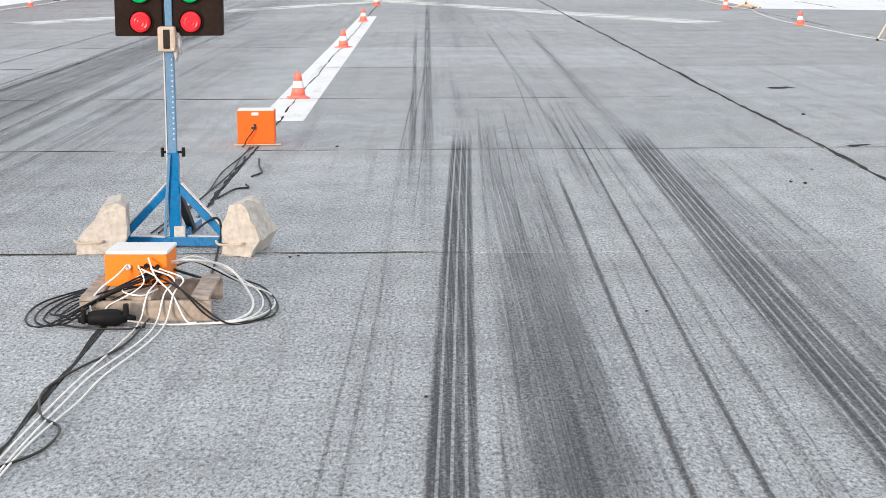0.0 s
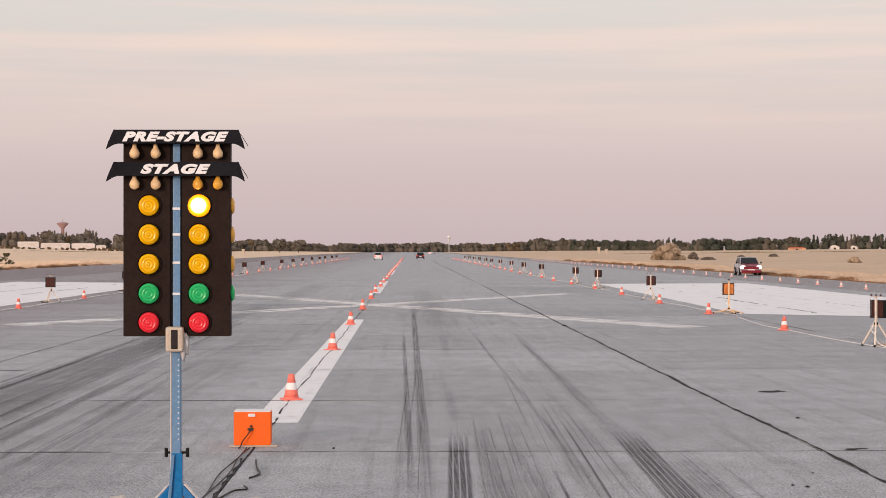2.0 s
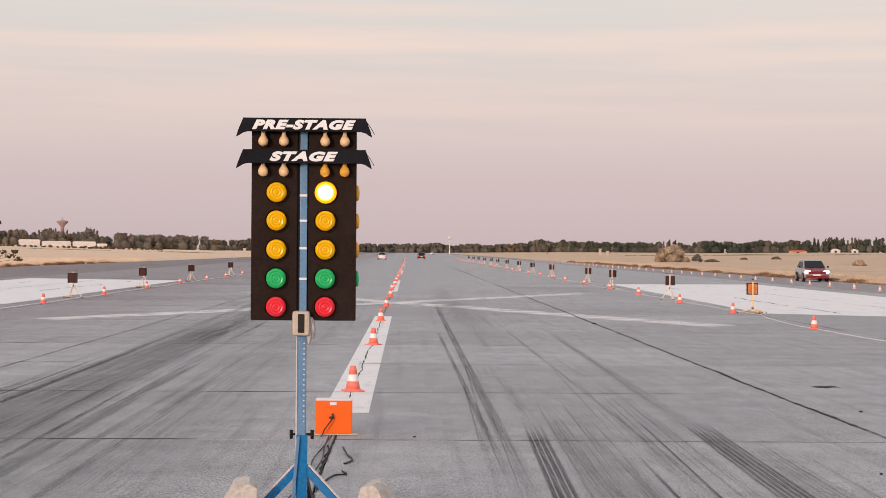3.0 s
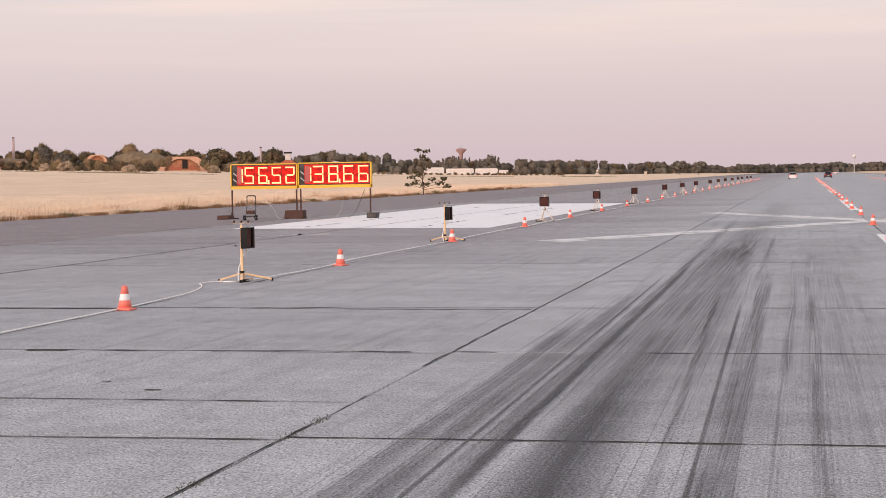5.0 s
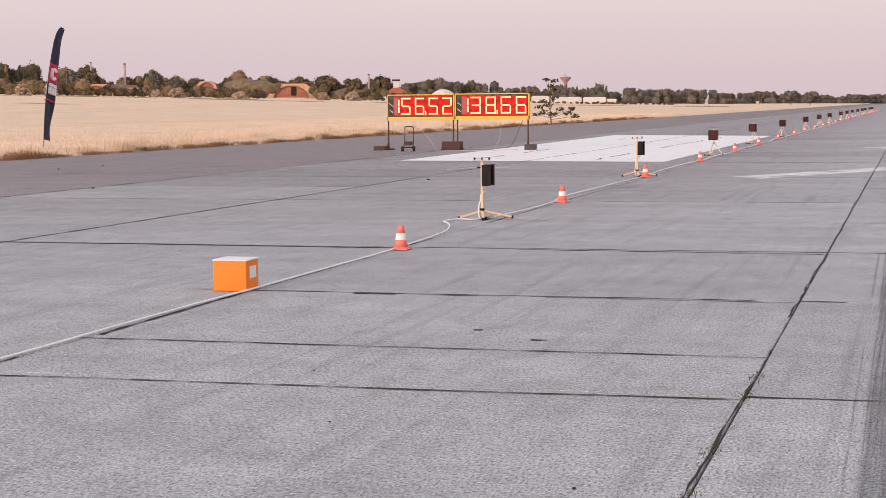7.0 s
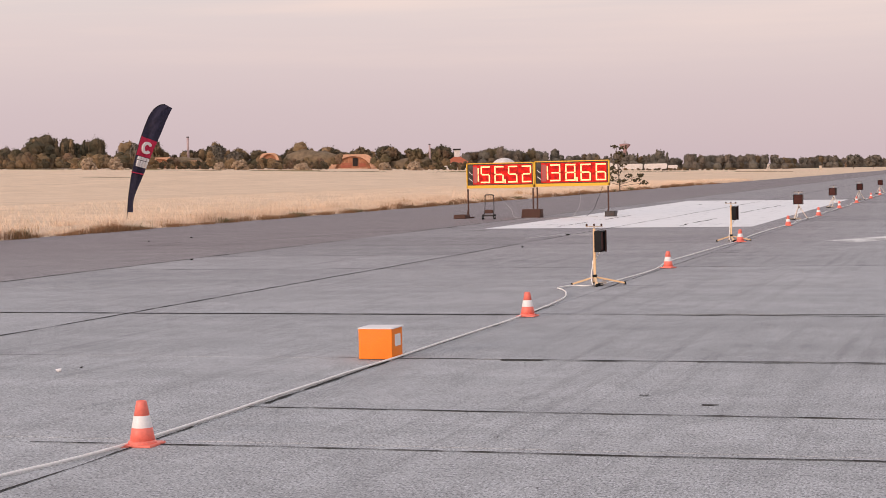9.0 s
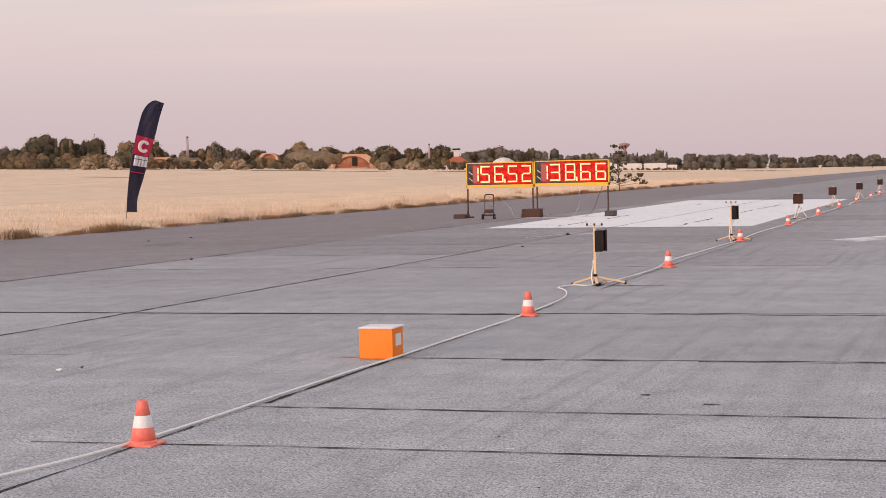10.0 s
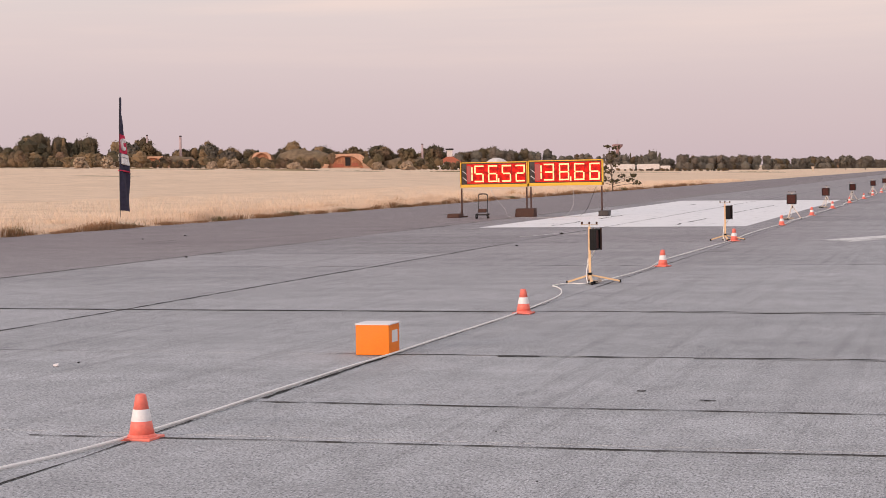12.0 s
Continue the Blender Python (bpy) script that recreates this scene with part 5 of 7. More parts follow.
    lead("black_lead", [(-0.8, 13.6, 0.012), (-0.72, 14.1, 0.012), (-0.62, 14.2, 0.012), (-0.66, 14.4, 0.012)], 0.008, B, "short loose end of black cable", "control box cables")


build_controller()


# ---- result boards ----
SEGMENTS = {"0": "abcdef", "1": "bc", "2": "abged", "3": "abgcd", "4": "fgbc", "5": "afgcd", "6": "afgedc", "7": "abc", "8": "abcdefg", "9": "abfgcd"}


def build_boards():
    def board(at, width, digits, top, low, label):
        t = thing("result_board", at, label, "scoreboard", "result boards")
        h0, h1 = low, top
        bm = bmesh.new()
        box(bm, 0.02, width - 0.02, -0.02, 0.14, h0 + 0.1, h1 - 0.02, 0.01)
        part("case", bm, M["steel"], t)
        for x0, x1, z0, z1, n in ((0, width, h1 - 0.045, h1, "frame_rail"), (0, width, h0 - 0.03, h0 + 0.10, "frame_rail"), (0, 0.05, h0 - 0.03, h1, "frame_post"), (width - 0.05, width, h0 - 0.03, h1, "frame_post")):
            bm = bmesh.new()
            box(bm, x0, x1, -0.09, 0.12, z0, z1, 0.01)
            part(n, bm, M["yellow"], t, "yellow frame")
        bm = bmesh.new()
        x_in = 0.30
        # panel glows to stand in for bloom round the lit segments
        box(bm, x_in, width - 0.1, -0.04, -0.021, h0 + 0.14, h1 - 0.09)
        disp = part("display", bm, M["display"], t, "red display panel carrying the bloom of the figures")
        for k in range(5):
            bm = bmesh.new()
            z = h0 + 0.16 + k * 0.14
            beam(bm, (0.12, -0.07, z + 0.12), (0.29, -0.05, z - 0.02), 0.035, 0.02)
            part("lattice_bar", bm, M["foam"] if k % 2 else M["black"], t)
        dh, dw, th = (h1 - h0) * 0.68, width * 0.138, 0.062
        zc = (h0 + 0.14 + h1 - 0.09) / 2
        for i, d in enumerate(digits):
            xc = width * (0.28 + 0.203 * (i - 1)) if i else width * 0.175 - dw / 2 + th / 2
            geo = {"a": (xc - dw / 2, xc + dw / 2, zc + dh / 2 - th, zc + dh / 2), "d": (xc - dw / 2, xc + dw / 2, zc - dh / 2, zc - dh / 2 + th), "g": (xc - dw / 2 + th, xc + dw / 2 - th, zc - th / 2, zc + th / 2),
                   "f": (xc - dw / 2, xc - dw / 2 + th, zc + 0.02, zc + dh / 2 - th - 0.01), "b": (xc + dw / 2 - th, xc + dw / 2, zc + 0.02, zc + dh / 2 - th - 0.01),
                   "e": (xc - dw / 2, xc - dw / 2 + th, zc - dh / 2 + th + 0.01, zc - 0.02), "c": (xc + dw / 2 - th, xc + dw / 2, zc - dh / 2 + th + 0.01, zc - 0.02)}
            for k in "abcdefg":
                if k in SEGMENTS[d]:
                    x0, x1, z0, z1 = geo[k]
                    bm = bmesh.new()
                    box(bm, x0, x1, -0.052, -0.04, z0, z1, 0.006)
                    part("segment", bm, M["segment"], disp, "lit segment")
            # dark strip added for the dim gap in the glow between two figures
            bm = bmesh.new()
            box(bm, xc + dw / 2 + 0.012, xc + dw / 2 + 0.028, -0.05, -0.04, zc - dh / 2 - 0.04, zc + dh / 2 + 0.04)
            part("baffle", bm, M["baffle"], disp, "dark red strip between figures")
            if i == 0:
                bm = bmesh.new()
                box(bm, 0.32, xc + dw / 2 - th - 0.02, -0.046, -0.04, zc - dh / 2, zc + dh / 2, 0.004)
                part("dim_cell", bm, M["displayoff"], disp)
            if i == 2:
                bm = bmesh.new()
                box(bm, xc + dw / 2 + 0.03, xc + dw / 2 + 0.09, -0.052, -0.04, zc - dh / 2 - 0.02, zc - dh / 2 + 0.16, 0.006)
                part("decimal_point", bm, M["segment"], disp, "lit segment")
        return t

    a = board((-28.05, 74.2, 0), 3.10, "15652", 2.45, 1.36, "yellow-framed red result board showing 156.52")
    b = board((-24.93, 74.2, 0), 3.35, "13866", 2.47, 1.38, "yellow-framed red result board showing 138.66")

    def leg(parent, x, top):
        bm = bmesh.new()
        beam(bm, (x, 0.0, 0.03), (x, 0.0, top), 0.06, 0.06, 0.006)
        part("leg", bm, M["rust"], parent, "dark rusty leg")
        bm = bmesh.new()
        beam(bm, (x - 0.07, -0.35, 0.03), (x + 0.1, 0.45, 0.03), 0.08, 0.06)
        beam(bm, (x, -0.25, 0.05), (x, 0, 0.4), 0.05, 0.05)
        part("foot", bm, M["rust"], parent)

    leg(a, 0.04, 1.3)
    leg(a, 3.03, 1.3)
    leg(b, 0.1, 1.32)
    leg(b, 3.28, 1.32)
    for at, sx, sy, h, mat in (((-28.25, 73.95, 0), 0.27, 0.4, 0.18, "rust"), ((-24.95, 73.75, 0), 0.42, 0.3, 0.38, "rust"), ((-21.5, 74.0, 0), 0.22, 0.3, 0.24, "steel")):
        bm = bmesh.new()
        box(bm, -sx, sx, -sy, sy, 0, h, 0.03)
        for v in bm.verts:
            v.co += Vector((noise.noise(v.co * 5), noise.noise(v.co * 6 + Vector((1, 2, 3))), 0)) * 0.03
        single("ballast_box", bm, M[mat], "brown ballast box weighing down a board leg", "ballast", "board ballast", at=at)
    cable("board_cable", [(-26.7, 74.25, 1.3), (-26.5, 74.2, 0.9), (-26.0, 74.1, 0.35), (-25.8, 74, 0.02), (-24.6, 72.6, 0.02), (-23.2, 72.0, 0.02), (-22.0, 73.6, 0.02)], 0.007, M["clear"], "pale cable hanging from the result board", "board cables")
    cable("board_cable", [(-22.95, 74.25, 1.3), (-22.9, 74.2, 0.8), (-22.95, 74.1, 0.4), (-23.2, 74, 0.02)], 0.006, M["clear"], "pale cable hanging from the result board", "board cables")
    cable("board_cable", [(-21.9, 74.25, 1.3), (-22.1, 74.2, 0.8), (-22.3, 74.1, 0.3), (-22.6, 74, 0.02)], 0.009, M["cableb"], "black cable hanging from the result board", "board cables")
    # hand cart
    t = thing("hand_cart", (-26.45, 72.0, 0), "small steel hand cart standing by the boards", "hand cart", turn=8)
    bm = bmesh.new()
    for s in (-1, 1):
        tube(bm, smooth_line([(s * 0.2, -0.25, 0.12), (s * 0.2, 0.1, 0.35), (s * 0.19, 0.22, 0.75), (s * 0.19, 0.2, 1.0)]), 0.018)
    tube(bm, smooth_line([(-0.19, 0.2, 0.98), (-0.14, 0.2, 1.05), (0.14, 0.2, 1.05), (0.19, 0.2, 0.98)]), 0.028)
    part("handle_frame", bm, M["steel"], t)
    bm = bmesh.new()
    box(bm, -0.17, 0.17, -0.2, 0.12, 0.26, 0.42, 0.03)
    part("motor_block", bm, M["rust"], t)
    bm = bmesh.new()
    box(bm, -0.22, 0.22, -0.32, 0.08, 0.14, 0.2, 0.01)
    part("deck", bm, M["steel"], t)
    for x in (-0.25, 0.25):
        for y in (-0.28, 0.1):
            bm = bmesh.new()
            rod(bm, (x - 0.02, y, 0.11), (x + 0.02, y, 0.11), 0.11, n=18)
            w = part("wheel", bm, M["tyre"], t)
            bm = bmesh.new()
            rod(bm, (x - 0.026, y, 0.11), (x + 0.026, y, 0.11), 0.045, n=12)
            part("hub", bm, M["galv"], w)


build_boards()


# ---- grass along the runway edges ----
def blades(name, count, area, height, material, seed, label, clump=0.0, width=0.03, base=0.0):
    """Thin bent blades scattered over area(rng) -> x, y, z."""
    rng = random.Random(seed)
    verts, faces = [], []
    for i in range(count):
        x, y, z = area(rng)
        k = 0.45 + 1.25 * max(0, noise.noise(Vector((x * 0.5, y * 0.22, seed))) + 0.3)
        h = height * k * rng.uniform(0.6, 1.2)
        a = rng.uniform(0, math.pi)
        lean = rng.gauss(0, 0.42) * h
        lx, ly = lean * math.cos(a * 2), lean * math.sin(a * 2)
        w = width * rng.uniform(0.6, 1.3)
        dx, dy = w * 0.5 * math.cos(a), w * 0.5 * math.sin(a)
        n = len(verts)
        verts += [(x - dx, y - dy, z), (x + dx, y + dy, z), (x + lx * 0.4 + dx * 0.7, y + ly * 0.4 + dy * 0.7, z + h * 0.6), (x + lx * 0.4 - dx * 0.7, y + ly * 0.4 - dy * 0.7, z + h * 0.6), (x + lx, y + ly, z + h)]
        faces += [(n, n + 1, n + 2, n + 3), (n + 3, n + 2, n + 4)]
    return tagged(new(name, raw(name, verts, faces, material)), label, "grass", kind="stuff")


def build_grass():
    def west(rng):
        u = rng.random() ** 3
        x = -39.45 - 40 * u
        y = 22 + 250 * rng.random() ** 1.5
        return x, y, 0.30 * min(1, (-39.3 - x) / 1.6 if x < -39.3 else 0) - 0.04

    def west_edge(rng):
        c = int(rng.random() ** 1.4 * 150)
        r2 = random.Random(c * 7 + 1)
        x = -39.05 - r2.random() * 0.55 + rng.gauss(0, 0.16)
        y = 25 + c * 1.4 + r2.uniform(-1, 1) + rng.gauss(0, 0.45)
        return min(x, -38.6), y, -0.03

    def east(rng):
        u = rng.random() ** 1.8
        x = 28.45 + 6 * u
        return x, 70 + 260 * rng.random() ** 1.4, 0.22 * min(1, max(0, (x - 28.5) / 1.6)) - 0.05

    def west_tall(rng):
        c = int(rng.random() ** 1.3 * 210)
        r2 = random.Random(c * 13 + 5)
        if r2.random() < 0.35:
            c += 3
        return -39.6 - r2.random() * 2.2 + rng.gauss(0, 0.28), 24 + c * 1.0 + rng.gauss(0, 0.5), 0.02

    blades("dry_grass", 130000, west, 0.22, M["blade"], 41, "tall dry blond grass beside the runway", width=0.016)
    blades("dry_grass", 34000, west_tall, 0.46, M["blade"], 46, "tall seeding grass clumps beside the runway", width=0.016)
    blades("brown_grass_tufts", 40000, west_edge, 0.27, M["tuft"], 42, "brown grass tufts along the runway edge", width=0.018)
    blades("brown_grass_tufts", 9000, west_tall, 0.40, M["rusty"], 47, "rust-brown weeds among the tall grass", width=0.018)
    blades("green_weeds", 4200, lambda rng: (-39.15 - abs(rng.gauss(0, 0.5)), 28 + 9.0 * int(rng.random() * 18) + rng.gauss(0, 0.45), 0.0), 0.30, M["weedgreen"], 48, "dull green weeds at the runway edge", width=0.022)
    blades("dry_grass", 40000, east, 0.17, M["blade"], 43, "tall dry blond grass beside the runway", width=0.025)
    blades("brown_grass_tufts", 30000, lambda rng: (28.35 + rng.random() * 0.8, 75 + 240 * rng.random() ** 1.3, -0.04), 0.24, M["tuft"], 44, "brown grass tufts along the runway edge", width=0.05)

    def seam(rng):
        c = random.Random(int(rng.random() * 16))
        return -6.46 + rng.gauss(0, 0.035), 6.6 + c.random() * 5.5 + rng.gauss(0, 0.12), 0.0

    blades("joint_weeds", 550, seam, 0.022, M["weed"], 45, "small dark weeds growing in the slab joint", width=0.006)


build_grass()


# ---- trees and shrubs ----
def leaf_blob(rng, verts, faces, c, rx, ry, rz, count, size, core=0.0):
    """Leaf clumps as small tilted quads over an uneven ellipsoid."""
    if core:
        n = len(verts)
        seg, rings = 9, 5
        for i in range(rings + 1):
            for j in range(seg):
                th, ph = math.pi * i / rings, 2 * math.pi * (j + 0.5 * (i % 2)) / seg
                d = Vector((math.sin(th) * math.cos(ph), math.sin(th) * math.sin(ph), math.cos(th)))
                k = core * (0.9 + 0.35 * noise.noise(d * 1.8 + Vector(c)))
                verts.append((c[0] + d.x * rx * k, c[1] + d.y * ry * k, c[2] + d.z * rz * k))
        for i in range(rings):
            for j in range(seg):
                a, b = n + i * seg + j, n + i * seg + (j + 1) % seg
                faces.append((a, b, b + seg, a + seg))
    for _ in range(count):
        d = Vector((rng.gauss(0, 1), rng.gauss(0, 1), rng.gauss(0, 1))).normalized()
        k = rng.uniform(0.5, 1.0) ** 0.6 * (0.88 + 0.22 * noise.noise(d * 2.2 + Vector(c)))
        p = Vector((c[0] + d.x * rx * k, c[1] + d.y * ry * k, c[2] + d.z * rz * k))
        u = Vector((rng.gauss(0, 1), rng.gauss(0, 1), rng.gauss(0, 1))).normalized()
        v = u.cross(d + Vector((0.01, 0.02, 0.03))).normalized()
        s = size * rng.uniform(0.5, 1.3)
        n = len(verts)
        verts += [tuple(p + u * s), tuple(p + v * s * 0.7), tuple(p - u * s), tuple(p - v * s * 0.7)]
        faces.append((n, n + 1, n + 2, n + 3))


def tops(a):
    """Height of the wood's skyline by bearing, as it would stand 850 m away."""
    table = ((-60, 19), (-34, 19), (-31.2, 20), (-30.5, 21), (-30.2, 23.8), (-28.4, 23.4), (-28.2, 16.8), (-27.8, 16.5), (-27.6, 21.4), (-26.6, 20), (-26.3, 16), (-25.4, 15.4), (-25.1, 18.5), (-24.7, 20.6), (-24.4, 17),
             (-23.2, 16), (-22.6, 15), (-22, 17), (-21.1, 17.6), (-20.5, 13.8), (-20.1, 16.2), (-19.6, 16), (-19, 15), (-18.3, 13.2), (-17.5, 14.8), (-16.5, 13.5), (-15.4, 14.6), (-14.5, 13.8), (-13, 10.8), (-11.8, 10.8),
             (-10.4, 10.2), (-9.7, 9.4), (-8.2, 9.0), (-7, 8.2), (-5.6, 6.6), (-4.8, 7.2), (-3.7, 5.2), (-2.3, 5.0), (0, 5.4), (1.4, 5.2), (3.3, 5.4), (4.0, 6.8), (4.4, 8.8), (4.8, 6.0), (5.1, 7.4), (7, 6.6), (8, 7.2), (10.5, 7.2), (12.4, 8.2), (13.6, 9.8), (15.3, 8.7), (60, 10))
    for (a0, h0), (a1, h1) in zip(table, table[1:]):
        if a0 <= a <= a1:
            return h0 + (h1 - h0) * (a - a0) / (a1 - a0)
    return 12


def wood_distance(a):
    """The wood stands farther off at the runway's end."""
    return 850 + 620 * min(1, max(0, 1 - (abs(a - 1.5) - 3.0) / 5.0))


SPIRES = ((-30.3, -28.3), (-28.2, -27.8), (-12.9, -10.0), (12.8, 16.5), (8.2, 9.4))


def build_woods():
    sectors = ((-37, -17, "leafwest", "leafochre", 0.22, "far mixed wood with brownish and green crowns"), (-17, -2, "leafdark", "leafgreen", 0.22, "far dark wood along the horizon"),
               (-2, 4, "leafdark", "leafgreen", 0.12, "far low wood at the end of the runway"), (4, 24, "leafwood", "leafdark", 0.2, "far dark green wood along the horizon"))
    for w, (a0, a1, mat, other, share, label) in enumerate(sectors):
        rng = random.Random(60 + w)
        heaps = {mat: ([], []), other: ([], [])}
        a = a0
        while a < a1:
            for row in range(2):
                b = a + rng.uniform(-0.1, 0.1)
                d = wood_distance(b) + row * 30 + rng.uniform(-12, 12)
                k = d / 850
                x, y = d * math.sin(radians(b)), d * math.cos(radians(b))
                zb = hill(x, y) - 0.3
                top = 1.9 + (tops(b) - 1.9) * k * (rng.uniform(0.80, 1.06) + 0.34 * noise.noise(Vector((b * 1.7, w * 7.0, 0))))
                h = max(2.0 * k, top - zb)
                verts, faces = heaps[other if rng.random() < share else mat]
                if any(lo < b < hi for lo, hi in SPIRES) and rng.random() < 0.6:
                    r = h * rng.uniform(0.10, 0.16)
                    for f, q in ((0.30, 1.25), (0.58, 0.85), (0.82, 0.48)):
                        leaf_blob(rng, verts, faces, (x, y, zb + h * f), r * q, r * q, h * 0.22, int(130 * q), 0.32 * k, 0.74)
                else:
                    r = h * rng.uniform(0.17, 0.33)
                    leaf_blob(rng, verts, faces, (x, y, zb + h * 0.68), r * 1.1, r, h * 0.33, 230, 0.33 * k, 0.76)
                    leaf_blob(rng, verts, faces, (x + r * rng.uniform(-0.8, 0.8), y, zb + h * rng.uniform(0.74, 0.86)), r * 0.55, r * 0.5, h * 0.15, 70, 0.32 * k, 0.72)
                leaf_blob(rng, verts, faces, (x + rng.uniform(-2, 2), y - 2, zb + h * 0.28), max(r * 1.4, 1.8 * k), r, h * 0.36, 110, 0.36 * k, 0.8)
            a += rng.uniform(0.09, 0.17) * 850 / wood_distance(a)
        for name, (verts, faces) in heaps.items():
            tagged(new("far_wood", raw("far_wood", verts, faces, M[name])), label, "wood", kind="stuff")


build_woods()


def build_hedge():
    """Undergrowth and lit scrub before the shelters, low verges across the field."""
    rng = random.Random(91)
    heaps = {"leafgreen": ([], []), "leafochre": ([], []), "leafwest": ([], [])}
    kinds = ("leafgreen", "leafochre", "leafwest", "leafochre", "leafgreen")

    def shrub(b, d, h, lift=0.0):
        x, y = d * math.sin(radians(b)), d * math.cos(radians(b))
        verts, faces = heaps[rng.choice(kinds)]
        z = hill(x, y) + lift
        leaf_blob(rng, verts, faces, (x, y, z + h * 0.5), h * rng.uniform(0.45, 0.8), h * 0.5, h * 0.52, 120, 0.28, 0.76)
        leaf_blob(rng, verts, faces, (x + rng.uniform(-1, 1), y - 0.5, z + h * 0.8), h * 0.35, h * 0.3, h * 0.25, 50, 0.26, 0.74)

    a = -37.0
    while a < -8:
        gap = -21.2 < a < -18.9
        tall = 4.6 if a < -27 else 3.0 if a < -21 else 2.6 if a < -15.5 else 1.5
        if not gap:
            shrub(a, 682 + rng.uniform(-8, 8), tall * rng.uniform(0.5, 1.0))
            if a < -16.5:
                shrub(a + 0.1, 716 + rng.uniform(-10, 10), tall * rng.uniform(0.8, 1.5), rng.uniform(0, 1.2))
        elif rng.random() < 0.35:
            shrub(a, 735, rng.uniform(3.5, 5.5), 1.5)
        a += rng.uniform(0.10, 0.24)
    for b, d, h in ((-19.55, 690, 4.0), (-19.35, 688, 2.2), (-18.95, 690, 2.0), (-21.35, 694, 3.6), (-22.6, 690, 2.4)):
        shrub(b, d, h)
    for name, (verts, faces) in heaps.items():
        tagged(new("undergrowth", raw("undergrowth", verts, faces, M[name])), "uneven undergrowth along the edge of the airfield", "bushes", kind="stuff")

    def verge(xa, xb, y, swing, tall, count):
        verts, faces = [], []
        for i in range(count):
            x = xa + (xb - xa) * i / count
            yy = y + swing * noise.noise(Vector((x * 0.012, y, 0)))
            z = hill(x, yy)
            h = tall * max(0.0, 0.45 + 1.0 * noise.noise(Vector((x * 0.05, y, 1)))) + 0.12 * tall * rng.uniform(-1, 1)
            verts += [(x, yy, z - 0.2), (x, yy + 2, z + 0.08 + h), (x, yy + 6, z - 0.2)]
            if i:
                n = 3 * i
                faces += [(n - 3, n, n + 1, n - 2), (n - 2, n + 1, n + 2, n - 1)]
        tagged(new("field_verge", raw("field_verge", verts, faces, M["leafolive"])), "olive weedy strip across the dry field", "grass", kind="stuff")

    verge(-470, -60, 560, 30, 0.75, 500)
    verge(-330, -70, 430, 24, 0.25, 300)
    for xa, xb, y, tall in ((70, 190, 560, 0.7), (36, 120, 285, 0.12), (130, 190, 430, 0.4)):
        verge(xa, xb, y, 8, tall, 160)


build_hedge()


def make_tree(at, h, w, mat, label, category="tree", seed=0, leaf=0.5, trunk=True, group="", dense=1):
    rng = random.Random(seed)
    t = thing("tree" if category == "tree" else "shrub", at, label, category, group)
    bm = bmesh.new()
    rod(bm, (0, 0, -0.2), (0.02 * h, 0, h * 0.5), 0.03 * h, 0.014 * h, 8)
    for k in range(7):
        a = k * 2.4 + rng.uniform(-0.3, 0.3)
        z = h * rng.uniform(0.12 if not trunk else 0.28, 0.5)
        rod(bm, (0.01 * h, 0, z), (math.cos(a) * w * 0.34, math.sin(a) * w * 0.34, z + h * rng.uniform(0.15, 0.35)), 0.012 * h, 0.004 * h, 6)
    part("trunk", bm, M["bark"], t)
    verts, faces = [], []
    for k in range(9):
        a = k * 2.4
        rr = w * 0.28 * rng.uniform(0.5, 1.2)
        z = h * rng.uniform(0.42, 0.78)
        if not trunk:
            z, rr = h * (0.16 + 0.07 * k), w * 0.34 * (1 - 0.085 * k)
        leaf_blob(rng, verts, faces, (math.cos(a) * rr, math.sin(a) * rr, z), w * 0.24, w * 0.24, h * 0.22, 120 * dense, leaf, 0.72)
    ob = new("crown", raw("crown", verts, faces, mat))
    ob.parent = t
    return t


